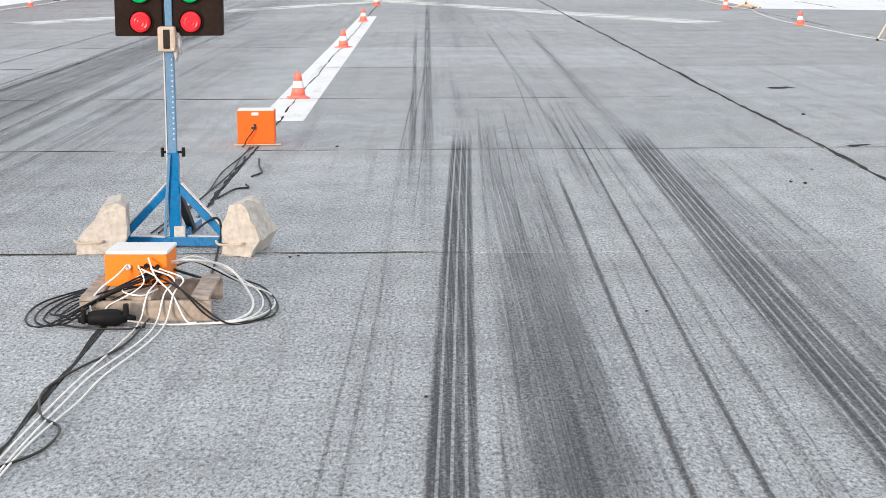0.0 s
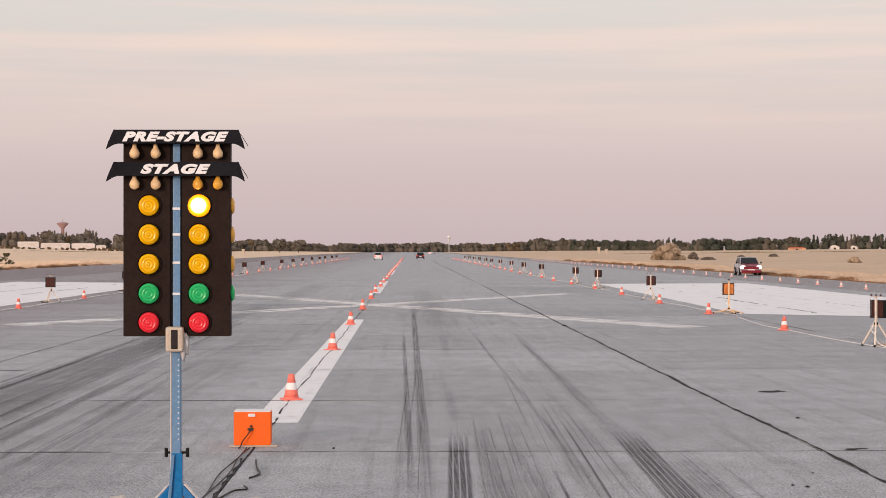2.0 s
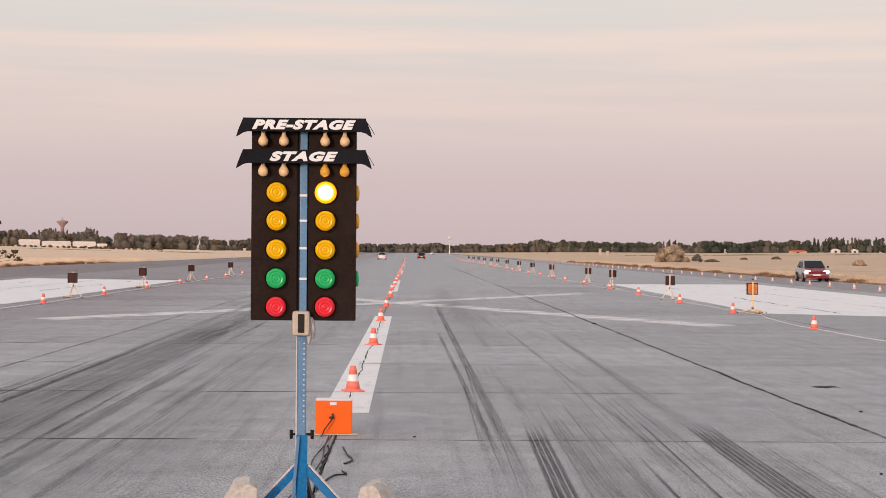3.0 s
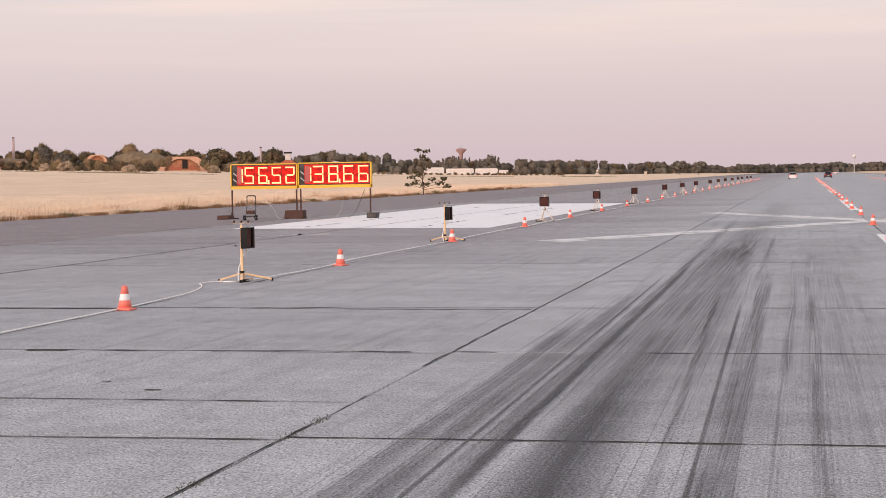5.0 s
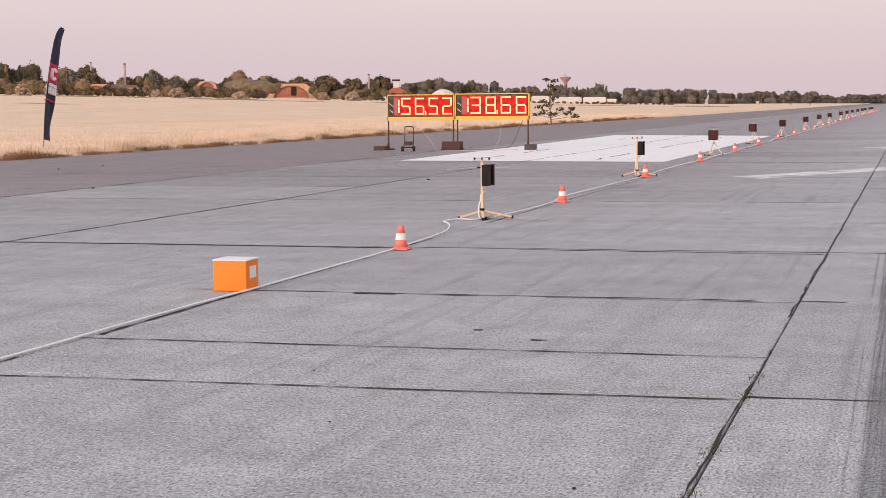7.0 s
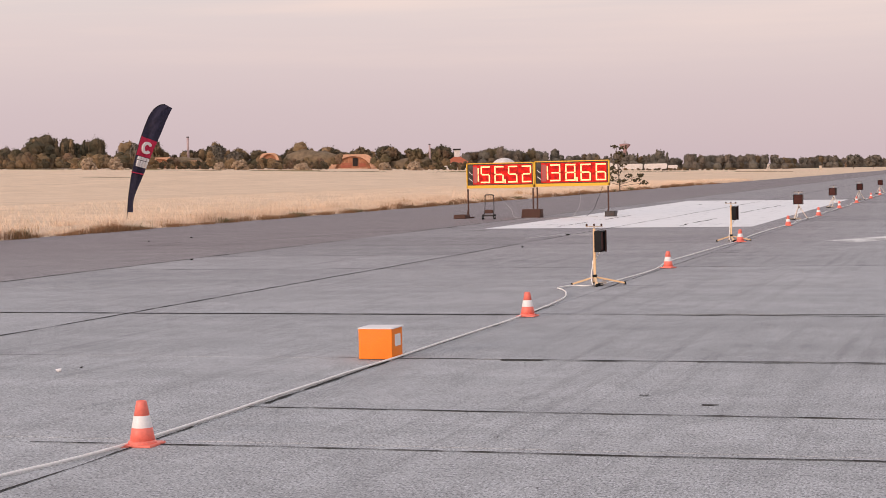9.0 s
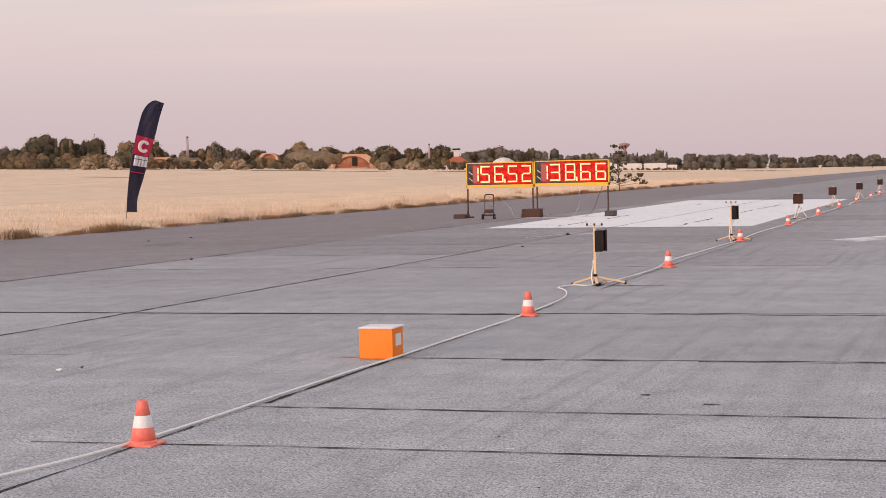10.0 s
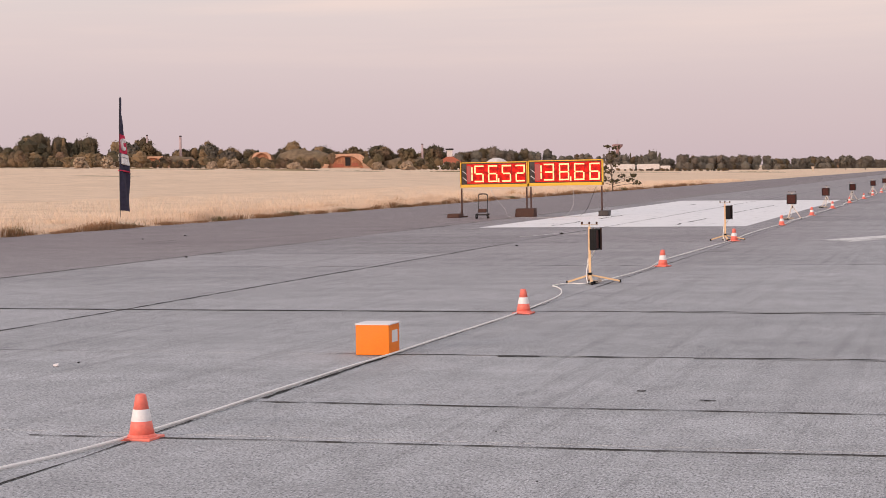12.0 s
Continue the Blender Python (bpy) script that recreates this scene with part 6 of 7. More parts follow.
def build_single_trees():
    g, d, p = M["leafgreen"], M["leafdark"], M["leafpale"]
    make_tree((43.5, 290, -0.25), 3.7, 6.0, p, "pale dry shrub in the grass field", "shrub", 1, 0.2, False, dense=3)
    make_tree((47.5, 288, 0.4), 1.3, 1.8, d, "small dark shrub beside a pale shrub", "shrub", 2, 0.15, False)
    for i, (x, y, h, w) in enumerate(((60, 232, 0.9, 1.8), (52, 300, 0.5, 2.6), (80, 380, 0.7, 2.2), (71, 370, 0.5, 1.6))):
        make_tree((x, y, hill(x, y) + 0.2), h, w, M["leafpale"] if i == 0 else d, "low dry bush lying in the field", "shrub", 10 + i, 0.16, False, "bushes in the field")
    for i, (x, y, h, w, m) in enumerate(((-355, 690, 12, 8, d), (-348, 690, 11.5, 8, g), (-325, 706, 11.5, 7, d), (-318, 708, 9, 7, d), (-287, 722, 8, 12, g),
                                         (-263, 722, 11, 9, g), (-252, 724, 10, 10, g), (-239, 722, 9.5, 9, g), (-228, 724, 9, 8, g), (71, 898, 7, 9, d), (-53, 845, 7, 9, d), (-62, 845, 7.5, 8, d))):
        make_tree((x, y, hill(x, y) - 0.2), h, w, m, "broad dark green tree at the edge of the airfield", "tree", 20 + i, 0.7, True, "airfield trees")
    for i, (x, y, h, w) in enumerate(((-306, 684, 5.0, 8), (-281, 692, 3.4, 7), (-314, 681, 4, 5), (-248, 704, 4, 6), (-352, 660, 6, 7), (-362, 655, 6, 7), (-236, 708, 4.5, 7))):
        x, y = x * 0.875, y * 0.875
        make_tree((x, y, hill(x, y) - 0.2), h * 0.9, w * 0.9, p, "pale round shrub before the shelters", "shrub", 50 + i, 0.5, False, "pale shrubs")
    # tall weed plant by the runway edge
    rng = random.Random(77)
    t = thing("weed_plant", (-39.0, 164.5, 0.0), "tall dark weed with sparse leaf clumps", "plant")
    bm = bmesh.new()
    rod(bm, (0, 0, 0), (-0.3, 0, 4.2), 0.06, 0.02, 6)
    verts, faces = [], []
    for k, (x, z, r) in enumerate(((-0.5, 4.3, 0.35), (0.3, 4.2, 0.4), (-0.1, 3.7, 0.35), (0.3, 3.4, 0.25), (-0.2, 2.9, 0.3), (0.4, 2.5, 0.4), (-0.8, 2.3, 0.4), (-0.3, 1.9, 0.5), (-1.2, 1.7, 0.45), (0.9, 1.5, 0.45), (1.6, 1.1, 0.5), (-0.7, 1.2, 0.6), (0.2, 1.0, 0.5), (2.3, 0.8, 0.45), (-1.4, 1.0, 0.4), (2.0, 1.5, 0.3))):
        rod(bm, (-0.02 * z, 0, max(0.2, z * 0.6)), (x, 0, z), 0.03, 0.012, 5)
        leaf_blob(rng, verts, faces, (x, 0, z), r * 1.2, r, r * 0.5, 26, 0.15)
    part("stem", bm, M["bark"], t)
    ob = new("leaves", raw("leaves", verts, faces, M["weed"]))
    ob.parent = t


build_single_trees()


# ---- far buildings ----
def bearing(x, y):
    return -math.degrees(math.atan2(x, y))


def build_shelter(x, y, z, width, height, depth, label, door=True):
    t = thing("aircraft_shelter", (x, y, z), label, "shelter", "aircraft shelters", turn=bearing(x, y))
    n = 18
    outer = [(-width / 2 * math.cos(math.pi * i / n), min(height, 1.22 * height * math.sin(math.pi * i / n))) for i in range(n + 1)]
    inner = [(-width * 0.37 * math.cos(math.pi * i / n), 0.87 * height * math.sin(math.pi * i / n)) for i in range(n + 1)]
    bm = bmesh.new()
    for (a, b, c, d) in zip(outer, outer[1:], inner[1:], inner):
        q = [bm.verts.new((p[0], yy, p[1])) for yy in (0, depth) for p in (a, b, c, d)]
        for f in ((0, 1, 2, 3), (7, 6, 5, 4), (0, 4, 5, 1), (2, 6, 7, 3)):
            bm.faces.new([q[i] for i in f])
    bmesh.ops.remove_doubles(bm, verts=bm.verts[:], dist=0.005)
    part("arch", bm, M["shelter"], t, "pinkish concrete arch")
    bm = bmesh.new()
    prism(bm, [(px * 0.98, pz * 0.98) for px, pz in inner], 1.2, 1.8)
    wall = part("front_wall", bm, M["frontwall"], t, "orange-lit front wall")
    if door:
        bm = bmesh.new()
        box(bm, -0.1, width * 0.10, 0.9, 1.25, height * 0.22, height * 0.78)
        part("doorway", bm, M["dark"], wall)
        for x0, x1, z0, z1 in ((-5.2, -0.6, 0.9, 2.2), (-6.2, -0.4, 2.5, 2.8), (2.6, 5.4, 1.2, 2.6)):
            bm = bmesh.new()
            box(bm, x0, x1, 1.05, 1.25, z0, z1, 0.03)
            part("door_leaf", bm, M["rooftile"], wall, "rusty door leaf")
        bm = bmesh.new()
        box(bm, -6.4, 6.2, 0.7, 1.2, 0.0, 0.7, 0.05)
        part("rubble", bm, M["shelter"], t, "pale rubble sill")
    bm = bmesh.new()
    prism(bm, [(px * 1.35, pz * 0.97 - 0.3) for px, pz in outer], 3.0, depth + 4)
    part("earth_cover", bm, M["earth"], t, "grassy earth cover")


def build_far_buildings():
    build_shelter(-261.4, 704.4, hill(-261, 704), 20.6, 6.5, 24, "orange-lit arched aircraft shelter under earth")
    build_shelter(-299, 702, hill(-299, 702) + 3.8, 8.5, 3.2, 10, "small arched shelter among trees", False)
    build_shelter(-377, 642, hill(-377, 642) + 2.2, 11.5, 3.5, 14, "arched shelter half hidden by trees", False)
    build_shelter(-336, 672, hill(-336, 672), 15, 5.0, 16, "low arched shelter among trees", False)
    build_shelter(-322, 676, hill(-322, 676) - 0.5, 9, 4.2, 12, "low arched shelter among trees", False)
    for x, y, h, w, d in ((-284, 714, 9.0, 30, 18), (-240, 724, 5.5, 26, 14), (-335, 692, 5.5, 26, 14)):
        bm = bmesh.new()
        bmesh.ops.create_icosphere(bm, subdivisions=3, radius=1)
        for v in bm.verts:
            k = 1 + 0.25 * noise.noise(v.co * 2.5 + Vector((x, 0, 0)))
            v.co = Vector((v.co.x * w / 2 * k, v.co.y * d / 2 * k, max(-0.2, v.co.z * k) * h))
        single("earth_mound", bm, M["earth"], "grown-over earth mound between shelters", "mound", "earth mounds", at=(x, y, hill(x, y) - 0.5), smooth=True)
    # dome
    x, y = -199.8, 723.7
    t = thing("white_dome", (x, y, hill(x, y)), "white domed hangar in the field", "hangar", turn=bearing(x, y))
    bm = bmesh.new()
    lathe(bm, [(5.7, 0), (5.6, 1.2), (5.1, 2.6), (4.2, 3.7), (2.8, 4.6), (1.2, 5.1), (0.1, 5.2)], 28)
    part("shell", bm, M["render"], t, smooth=True)
    bm = bmesh.new()
    prism(bm, [(-1.2, 0), (1.2, 0), (1.1, 0.7), (0, 1.1), (-1.1, 0.7)], -5.75, -5.2)
    part("doorway", bm, M["dark"], t)
    # tower house
    x, y = -218.5, 716
    t = thing("tower_house", (x, y, hill(x, y)), "red-roofed house with a short white tower", "house", turn=bearing(x, y))
    bm = bmesh.new()
    box(bm, -5.5, 5.5, 0, 7, 0, 2.6)
    part("wall", bm, M["render"], t)
    bm = bmesh.new()
    prism(bm, [(-6, 2.5), (6, 2.5), (1.6, 5.4), (-1.2, 5.4)], -0.4, 7.4)
    part("roof", bm, M["rooftile"], t, "red roof")
    bm = bmesh.new()
    box(bm, -1.1, 1.3, 2, 4.4, 2, 8.2, 0.05)
    tw = part("tower", bm, M["render"], t, "white tower")
    bm = bmesh.new()
    box(bm, -1.6, 1.8, 1.6, 4.8, 8.2, 8.9, 0.1)
    part("tower_cap", bm, M["dark"], tw)
    for i in range(3):
        bm = bmesh.new()
        box(bm, -4 + i * 3, -3 + i * 3, -0.06, 0.1, 0.9, 1.9)
        part("window", bm, M["dark"], t)
    # chimneys and mast
    for x, y, top, r in ((-338, 671.7, 21.0, 0.38), (-325.5, 677.8, 20.4, 0.5), (-230, 715, 15.0, 0.4)):
        zb = hill(x, y)
        t = thing("chimney", (x * 1.04, y * 1.04, zb), "tall thin pinkish chimney behind the trees", "chimney", "far chimneys")
        bm = bmesh.new()
        rod(bm, (0, 0, 0), (0, 0, top - zb + 0.6), r * 1.25, r, 14)
        part("shaft", bm, M["pink"], t, smooth=True)
        bm = bmesh.new()
        rod(bm, (0, 0, top - zb + 0.4), (0, 0, top - zb + 0.8), r * 1.15, r * 1.15, 14)
        part("cap", bm, M["dark"], t)
    # long white sheds
    for x, y, w, h in ((-190, 879.4, 9.5, 2.9), (-177, 882, 13, 2.6), (-163.5, 884.6, 10.5, 2.8), (-155, 886.5, 4.5, 2.1)):
        t = thing("white_shed", (x * 0.915, y * 0.915, hill(x * 0.915, y * 0.915)), "long low white shed before the wood", "shed", "white sheds", turn=bearing(x, y))
        bm = bmesh.new()
        box(bm, -w / 2, w / 2, 0, 8, 0, h * 0.85)
        part("wall", bm, M["render"], t)
        bm = bmesh.new()
        prism(bm, [(-w / 2 - 0.3, h * 0.83), (w / 2 + 0.3, h * 0.83), (w / 2 - 0.4, h * 1.08), (-w / 2 + 0.4, h * 1.08)], -0.3, 8.3)
        part("roof", bm, M["render"], t)
    # water tower
    x, y = -503, 2551
    t = thing("water_tower", (x, y, hill(x, y)), "pinkish funnel-shaped water tower on the skyline", "water tower")
    t.scale = (2.69, 2.69, 2.55)
    bm = bmesh.new()
    lathe(bm, [(1.2, 0), (0.95, 9.5), (1.2, 10.4), (3.0, 12.4), (3.1, 13.1), (1.2, 13.5)], 20)
    part("shaft", bm, M["towerpink"], t, smooth=True)
    bm = bmesh.new()
    rod(bm, (0, 0, 13.4), (0, 0, 15.8), 0.12, 0.05, 6)
    for z in (14.1, 14.7):
        rod(bm, (-0.7, 0, z), (0.7, 0, z), 0.06, n=5)
    part("antenna", bm, M["galv"], t)
    # ball tower
    t = thing("ball_water_tower", (21.4, 920, 0), "small white ball-shaped water tower on the horizon", "water tower")
    bm = bmesh.new()
    bmesh.ops.create_uvsphere(bm, u_segments=20, v_segments=12, radius=1.0, matrix=Matrix.Translation((0, 0, 8.6)))
    part("ball_tank", bm, M["render"], t, smooth=True)
    bm = bmesh.new()
    rod(bm, (0, 0, 0), (0, 0, 7.8), 0.25, 0.2, 10)
    part("shaft", bm, M["galv"], t)
    # houses on the east side
    for x, y, w, h, wm, rm in ((193, 788, 4, 2.0, "render", "render"), (176, 789, 8, 1.5, "shelter", "rooftile"), (122, 798, 3.2, 2.0, "render", "render"), (203, 793, 3, 1.8, "render", "render")):
        t = thing("far_house", (x, y, hill(x, y)), "small pale house before the dark wood", "house", "far houses", turn=bearing(x, y))
        bm = bmesh.new()
        box(bm, -w / 2, w / 2, 0, 6, 0, h * 0.65)
        part("wall", bm, M[wm], t)
        bm = bmesh.new()
        prism(bm, [(-w / 2 - 0.4, h * 0.62), (w / 2 + 0.4, h * 0.62), (w / 2 - 1.5, h), (-w / 2 + 0.8, h)], -0.4, 6.4)
        part("roof", bm, M[rm], t)
        bm = bmesh.new()
        box(bm, -0.5, 0.5, -0.06, 0.1, 0, h * 0.5)
        part("door", bm, M["dark"], t)
    for x, y, h in ((70, 640, 2.6), (75, 660, 1.7), (-60, 640, 2.0)):
        bm = bmesh.new()
        box(bm, -0.45, 0.45, -0.4, 0.4, 0, h, 0.05)
        box(bm, -0.6, 0.6, -0.5, 0.5, h - 0.3, h, 0.05)
        single("marker_hut", bm, M["beige"], "small beige airfield hut in the grass", "hut", "airfield huts", at=(x, y, hill(x, y)))


build_far_buildings()


# ---- banner flag in the wind, made of rigid cloth strips ----
FLAG_STRIPS = 30


def build_flag():
    t = thing("feather_flag", (-42.0, 68.55, 0.30), "navy feather flag with a red panel, blowing in wind", "flag")
    bm = bmesh.new()
    tube(bm, smooth_line([(0, 0, -0.1), (0, 0, 0.2), (0.0, 0, 0.5)]), 0.016, 8)
    part("pole", bm, M["steel"], t)
    z0, z1 = 0.34, 5.46
    strips = []
    for i in range(FLAG_STRIPS):
        a, b = z0 + (z1 - z0) * i / FLAG_STRIPS, z0 + (z1 - z0) * (i + 1) / FLAG_STRIPS

        def left(z):
            q = max(0.0, (z - 4.56) / 0.93)
            return 0.56 * (1 - math.sqrt(max(0.0, 1 - q * q)))

        nx, nz = 10, 2
        bm = bmesh.new()
        grid = {}
        for side in (0, 1):
            for j in range(nz + 1):
                for k in range(nx + 1):
                    z = a + (b - a + 0.012) * j / nz
                    u = k / nx
                    right = 0.66 + 0.22 * min(1, max(0, (z - 0.9) / 1.9)) + 0.02 * math.sin(z * 2)
                    x = left(z) + (right - left(z)) * u
                    y = (0.05 * math.sin(u * 7 + z * 1.6) + 0.025 * math.sin(u * 17 - z * 3)) * min(1, u * 2) + side * 0.005
                    grid[side, j, k] = bm.verts.new((x, y, z))
            for j in range(nz):
                for k in range(nx):
                    q = [grid[side, j, k], grid[side, j, k + 1], grid[side, j + 1, k + 1], grid[side, j + 1, k]]
                    bm.faces.new(q if side == 0 else q[::-1])
        mid = (a + b) / 2
        ob = part("cloth_strip", bm, M["flagred"] if 2.88 < mid < 3.78 else M["navy"], t, "red cloth" if 2.88 < mid < 3.78 else "", True)
        strips.append(ob)
        bm = bmesh.new()
        tube(bm, [Vector((left(z), 0.0, z)) for z in (a, mid, b + 0.01)], 0.014, 8)
        part("pole_section", bm, M["steel"], ob, "dark flexible pole", True)
        if 2.36 < mid < 2.66 or 2.70 < mid < 2.86:
            for xa, xb in ((0.12, 0.28), (0.32, 0.44), (0.48, 0.61), (0.65, 0.79)):
                bm = bmesh.new()
                box(bm, xa, xb, -0.085, 0.09, a + (0.02 if mid < 2.5 else 0.0), b - (0.0 if mid < 2.5 else 0.03), 0.004)
                part("white_bar", bm, M["white"], ob)
        if 2.1 < mid < 2.26:
            bm = bmesh.new()
            box(bm, 0.02, 0.76, -0.08, 0.085, a + 0.05, a + 0.09, 0.004)
            part("stripe", bm, M["flagred"], ob, "thin red stripe")
    # white emblem ring, on the middle red strip
    red = [s for s in strips if s.get("label") == "red cloth"][2]
    bm = bmesh.new()
    for k in range(20):
        a0, a1 = radians(35 + 14.5 * k), radians(35 + 14.5 * (k + 1))
        pts = [(0.46 + r * math.cos(a), 3.32 + r * math.sin(a)) for r, a in ((0.15, a0), (0.27, a0), (0.27, a1), (0.15, a1))]
        prism(bm, pts, -0.085, 0.09)
    part("emblem", bm, M["white"], red, "white ring emblem")
    return t, strips


flag, flag_strips = build_flag()


# ---- cars ----
def make_car(at, turn, paint, bonnet, lights_on, label, name="car"):
    """A small hatchback; its nose points to -y."""
    t = thing(name, at, label, "car", turn=turn)
    L, W = 3.9, 1.68

    def shell(bm, prof, half0, half1, y_off=0):
        a = [bm.verts.new((-h, y, z)) for (y, z, h) in prof]
        b = [bm.verts.new((h, y, z)) for (y, z, h) in prof]
        bm.faces.new(a)
        bm.faces.new(b[::-1])
        for i in range(len(prof)):
            j = (i + 1) % len(prof)
            bm.faces.new((a[i], b[i], b[j], a[j]))

    w = W / 2
    bm = bmesh.new()
    shell(bm, [(-1.9, 0.22, w - 0.08), (-1.95, 0.45, w - 0.04), (-1.85, 0.66, w - 0.03), (-1.0, 0.86, w - 0.02), (0.2, 0.9, w), (1.5, 0.92, w - 0.02), (1.88, 0.85, w - 0.05), (1.95, 0.5, w - 0.03), (1.9, 0.24, w - 0.06)], 0, 0)
    bmesh.ops.bevel(bm, geom=bm.edges[:], offset=0.05, segments=2, affect="EDGES")
    body = part("body", bm, paint, t, smooth=True)
    bm = bmesh.new()
    shell(bm, [(-1.0, 0.85, w - 0.1), (-0.25, 1.36, w - 0.22), (0.3, 1.43, w - 0.22), (1.1, 1.40, w - 0.22), (1.75, 0.9, w - 0.1)], 0, 0)
    bmesh.ops.bevel(bm, geom=bm.edges[:], offset=0.04, segments=2, affect="EDGES")
    part("cabin", bm, paint, t, smooth=True)
    for nm, pts in (("windscreen", [(-0.96, 0.90, w - 0.17), (-0.30, 1.33, w - 0.28), (-0.32, 1.36, w - 0.28), (-0.99, 0.92, w - 0.17)]), ("rear_window", [(1.18, 1.35, w - 0.28), (1.70, 0.96, w - 0.18), (1.73, 0.98, w - 0.18), (1.2, 1.38, w - 0.28)])):
        bm = bmesh.new()
        shell(bm, [(y, z + 0.015, h) for y, z, h in pts], 0, 0)
        part(nm, bm, M["carglass"], t)
    for s in (-1, 1):
        bm = bmesh.new()
        q = [(-0.7, 0.95, w - 0.10), (-0.2, 1.31, w - 0.205), (1.05, 1.33, w - 0.205), (1.45, 0.98, w - 0.10)]
        f = [bm.verts.new((s * (h + o), y, z)) for o in (-0.02, 0.012) for y, z, h in q]
        for fc in ((0, 1, 2, 3), (7, 6, 5, 4), (0, 4, 5, 1), (1, 5, 6, 2), (2, 6, 7, 3), (3, 7, 4, 0)):
            bm.faces.new([f[i] for i in fc])
        part("side_window", bm, M["carglass"], t)
        bm = bmesh.new()
        box(bm, s * w - 0.05 + s * 0.09, s * w + 0.05 + s * 0.09, -0.72, -0.6, 0.92, 1.04, 0.02)
        part("mirror", bm, M["black"], t)
        bm = bmesh.new()
        bmesh.ops.create_uvsphere(bm, u_segments=12, v_segments=8, radius=1, matrix=Matrix.Translation((s * (w - 0.22), -1.86, 0.64)) @ Matrix.Diagonal((0.21, 0.12, 0.13, 1)))
        part("headlight", bm, M["head"] if lights_on else M["galv"], t, "lit headlight" if lights_on else "", True)
        bm = bmesh.new()
        box(bm, s * (w - 0.2) - 0.12, s * (w - 0.2) + 0.12, 1.86, 1.95, 0.62, 0.84, 0.02)
        part("tail_lamp", bm, M["carred"] if lights_on else M["tail"], t, "red tail lamp")
        for y in (-1.2, 1.25):
            bm = bmesh.new()
            rod(bm, (s * (w - 0.17), y, 0.30), (s * (w + 0.01), y, 0.30), 0.30, n=22)
            wh = part("wheel", bm, M["tyre"], t)
            bm = bmesh.new()
            rod(bm, (s * (w - 0.1), y, 0.30), (s * (w + 0.02), y, 0.30), 0.18, n=16)
            part("rim", bm, M["rim"], wh)
    bm = bmesh.new()
    shell(bm, [(-1.82, 0.70, w - 0.22), (-1.02, 0.89, w - 0.2), (-1.02, 0.905, w - 0.2), (-1.83, 0.715, w - 0.22)], 0, 0)
    part("bonnet", bm, bonnet, body)
    bm = bmesh.new()
    box(bm, -w + 0.1, w - 0.1, -1.97, -1.88, 0.22, 0.42, 0.03)
    part("front_bumper", bm, M["carred"] if lights_on else paint, t)
    bm = bmesh.new()
    box(bm, -0.60, 0.60, -1.985, -1.86, 0.50, 0.68, 0.02)
    part("grille", bm, bonnet, t)
    bm = bmesh.new()
    box(bm, -0.26, 0.26, -1.99, -1.955, 0.40, 0.49, 0.005)
    part("plate", bm, M["white"], t)
    bm = bmesh.new()
    box(bm, -w + 0.1, w - 0.1, 1.88, 1.97, 0.24, 0.5, 0.03)
    rb = part("rear_bumper", bm, paint, t)
    bm = bmesh.new()
    box(bm, -0.26, 0.26, 1.96, 1.985, 0.55, 0.65, 0.005)
    part("plate", bm, M["white"], t)
    return t


red_car = make_car((26, 160, 0.0), 3, M["carsilver"], M["carred"], True, "silver hatchback with a red bonnet and lit headlights")
white_car = make_car((-5.5, 335, 0.0), 180, M["carwhite"], M["carwhite"], False, "white hatchback driving away down the lane")
dark_car = make_car((3.0, 350, 0.0), 180, M["cardark"], M["cardark"], False, "dark hatchback with red tail lamps driving away")
parked_car = make_car((10.7, 790, 0.0), 150, M["carwhite"], M["carwhite"], False, "white car parked at the runway's end")


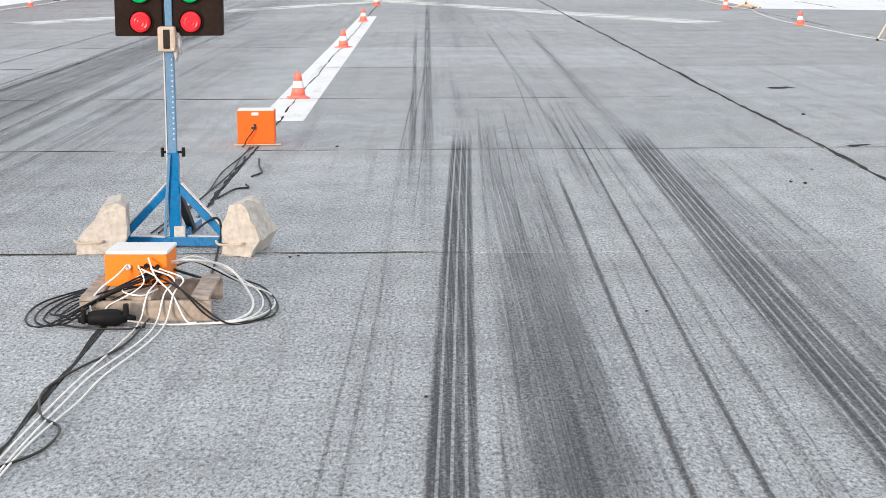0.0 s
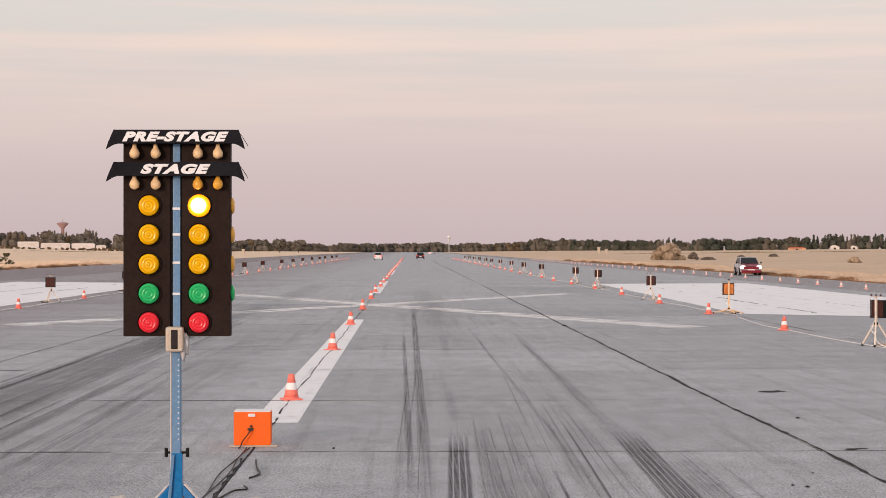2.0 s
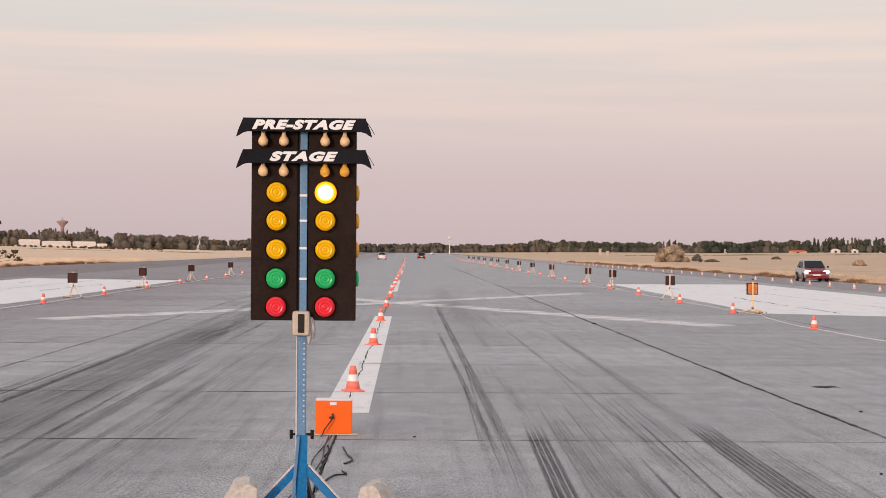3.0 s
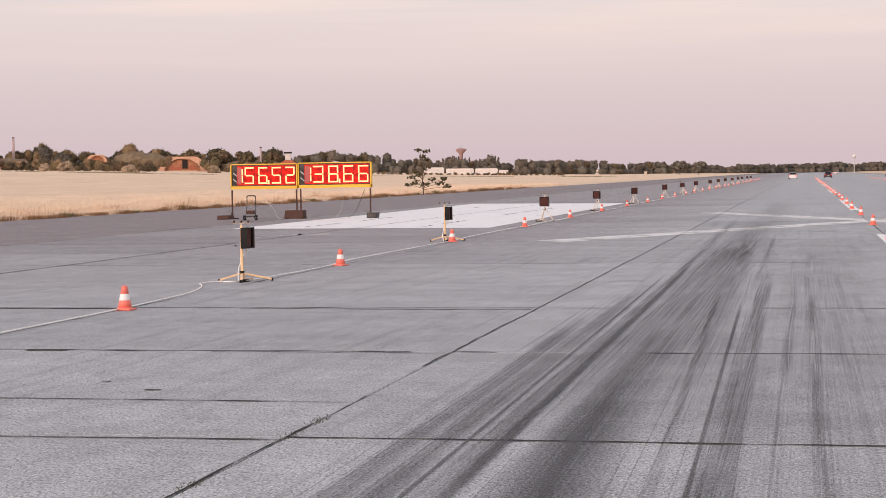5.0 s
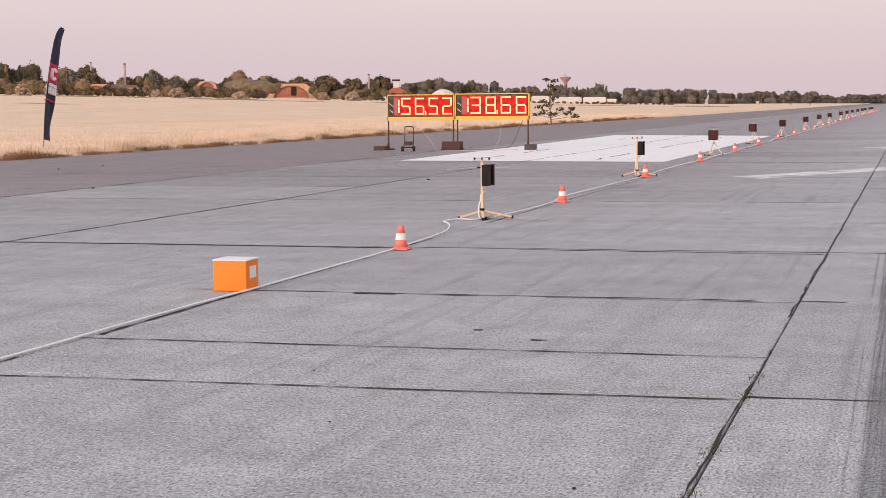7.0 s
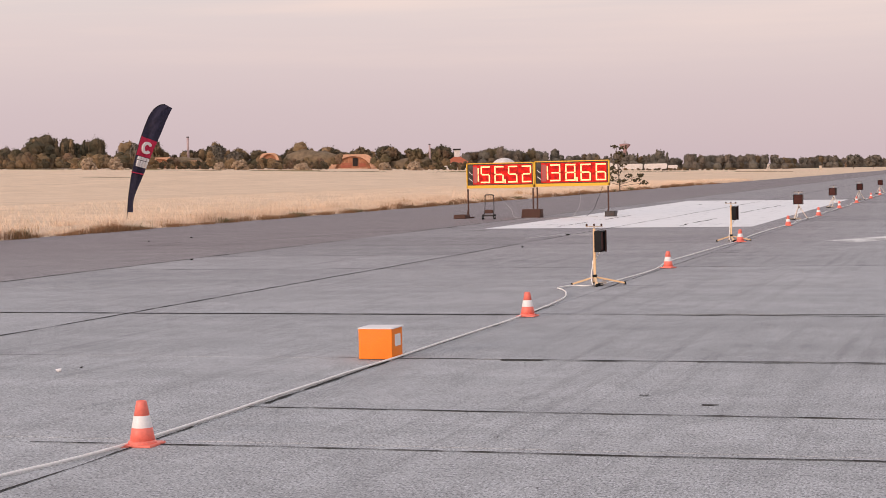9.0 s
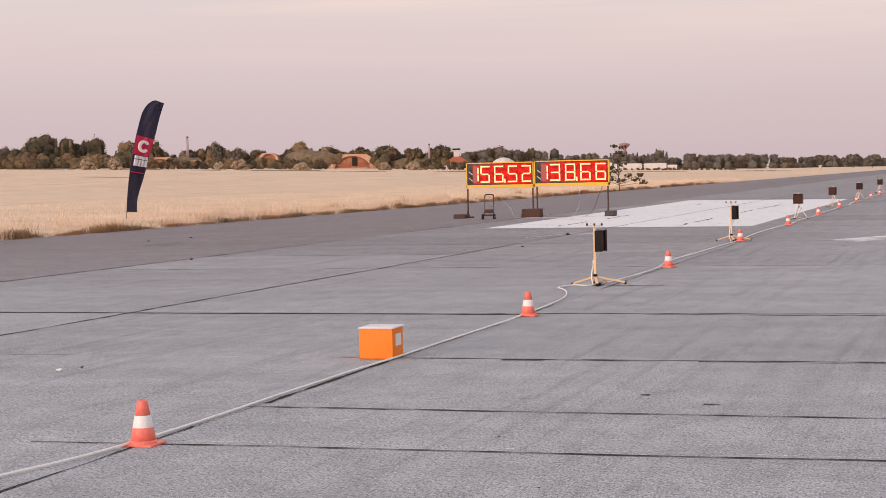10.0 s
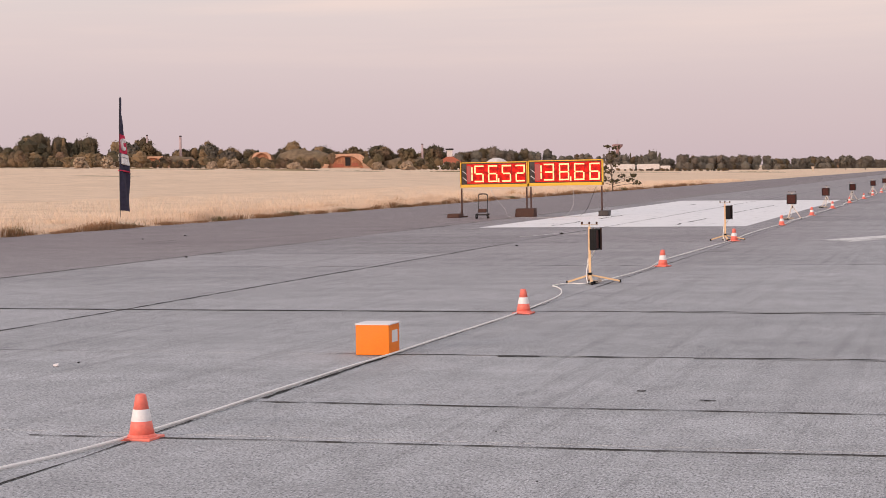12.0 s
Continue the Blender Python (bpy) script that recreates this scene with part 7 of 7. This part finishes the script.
# ---- concrete slabs of the lanes ----
def build_slabs():
    bed = thing("runway", (0, 0, 0), "worn grey concrete slabs of the runway", "runway", kind="structure")
    shapes = {}
    for i in range(2, len(COLUMNS) - 2):
        x0, x1 = COLUMNS[i], COLUMNS[i + 1]
        key = round(x1 - x0, 3)
        if key not in shapes:
            bm = bmesh.new()
            hx, hy = key / 2 - 0.008, SLAB / 2 - 0.007
            vs = box(bm, -hx, hx, -hy, hy, -0.2, 0.0)
            top = [e for e in bm.edges if all(v.co.z > -0.01 for v in e.verts)]
            bmesh.ops.bevel(bm, geom=top, offset=0.008, segments=1, affect="EDGES")
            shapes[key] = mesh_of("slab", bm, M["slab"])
        for y in JOINTS[:-1]:
            ob = new("slab", shapes[key])
            ob.parent = bed
            ob.matrix_basis = pose((x0 + x1) / 2, y + SLAB / 2, 0)


build_slabs()


# ---- what moves ----
def motions():
    steps = [0, 1, 2, 3, 4, 5, 6, 7, 8, 9, 10, 11, 12]
    walk(red_car, [(t, pose(26.95, 144.5 - 18.7 * (t - 1.5), 0, 0, 0, -3)) for t in steps])
    walk(white_car, [(t, pose(-5.5, 335 + 7 * t, 0, 0, 0, 180)) for t in steps])
    walk(dark_car, [(t, pose(3.0 - 0.3 * max(0, t - 2), 350 + 12 * t, 0, 0, 0, 181)) for t in steps])
    # seconds, lean, turn of the lowest strip, turn of the highest strip, lean away
    wind = [(0, 5, 55, 60, 9), (3, 7, 60, 58, 9), (6, 6, 62, 66, 9), (7, 8, 64, 68, 9), (7.5, 7, 62, 64, 12), (8.4, 10, 62, 40, 6), (9.3, 17, 66, 16, 0), (9.5, 16.5, 64, 13, 0), (10, 11.5, 45, 22, 0), (10.5, 6.5, 34, 42, 5), (10.9, 2.5, 30, 74, 12), (11.2, 1, 42, 86, 12), (11.5, 1, 46, 84, 11), (12, 1, 48, 86, 8)]
    walk(flag, [(t, pose(-42.0, 68.55, 0.30, 0, 0, 26.9) @ pose(0, 0, 0, -away, lean * 0.3, 0)) for t, lean, low, high, away in wind])
    size = (5.46 - 0.34) / FLAG_STRIPS
    rows = [[] for strip in flag_strips]
    for t, lean, low, high, away in wind:
        x, z = 0.0, 0.34
        for i in range(FLAG_STRIPS):
            k = i / (FLAG_STRIPS - 1)
            tilt = 1.4 * lean * k
            turn = low + (high - low) * k * k * (3 - 2 * k)
            rows[i].append((t, pose(x, 0, z, 0, tilt, 0) @ pose(0, 0, -0.34 - size * i, 0, 0, turn)))
            x, z = x + size * math.sin(radians(tilt)), z + size * math.cos(radians(tilt))
    for strip, keys in zip(flag_strips, rows):
        walk(strip, keys)


motions()
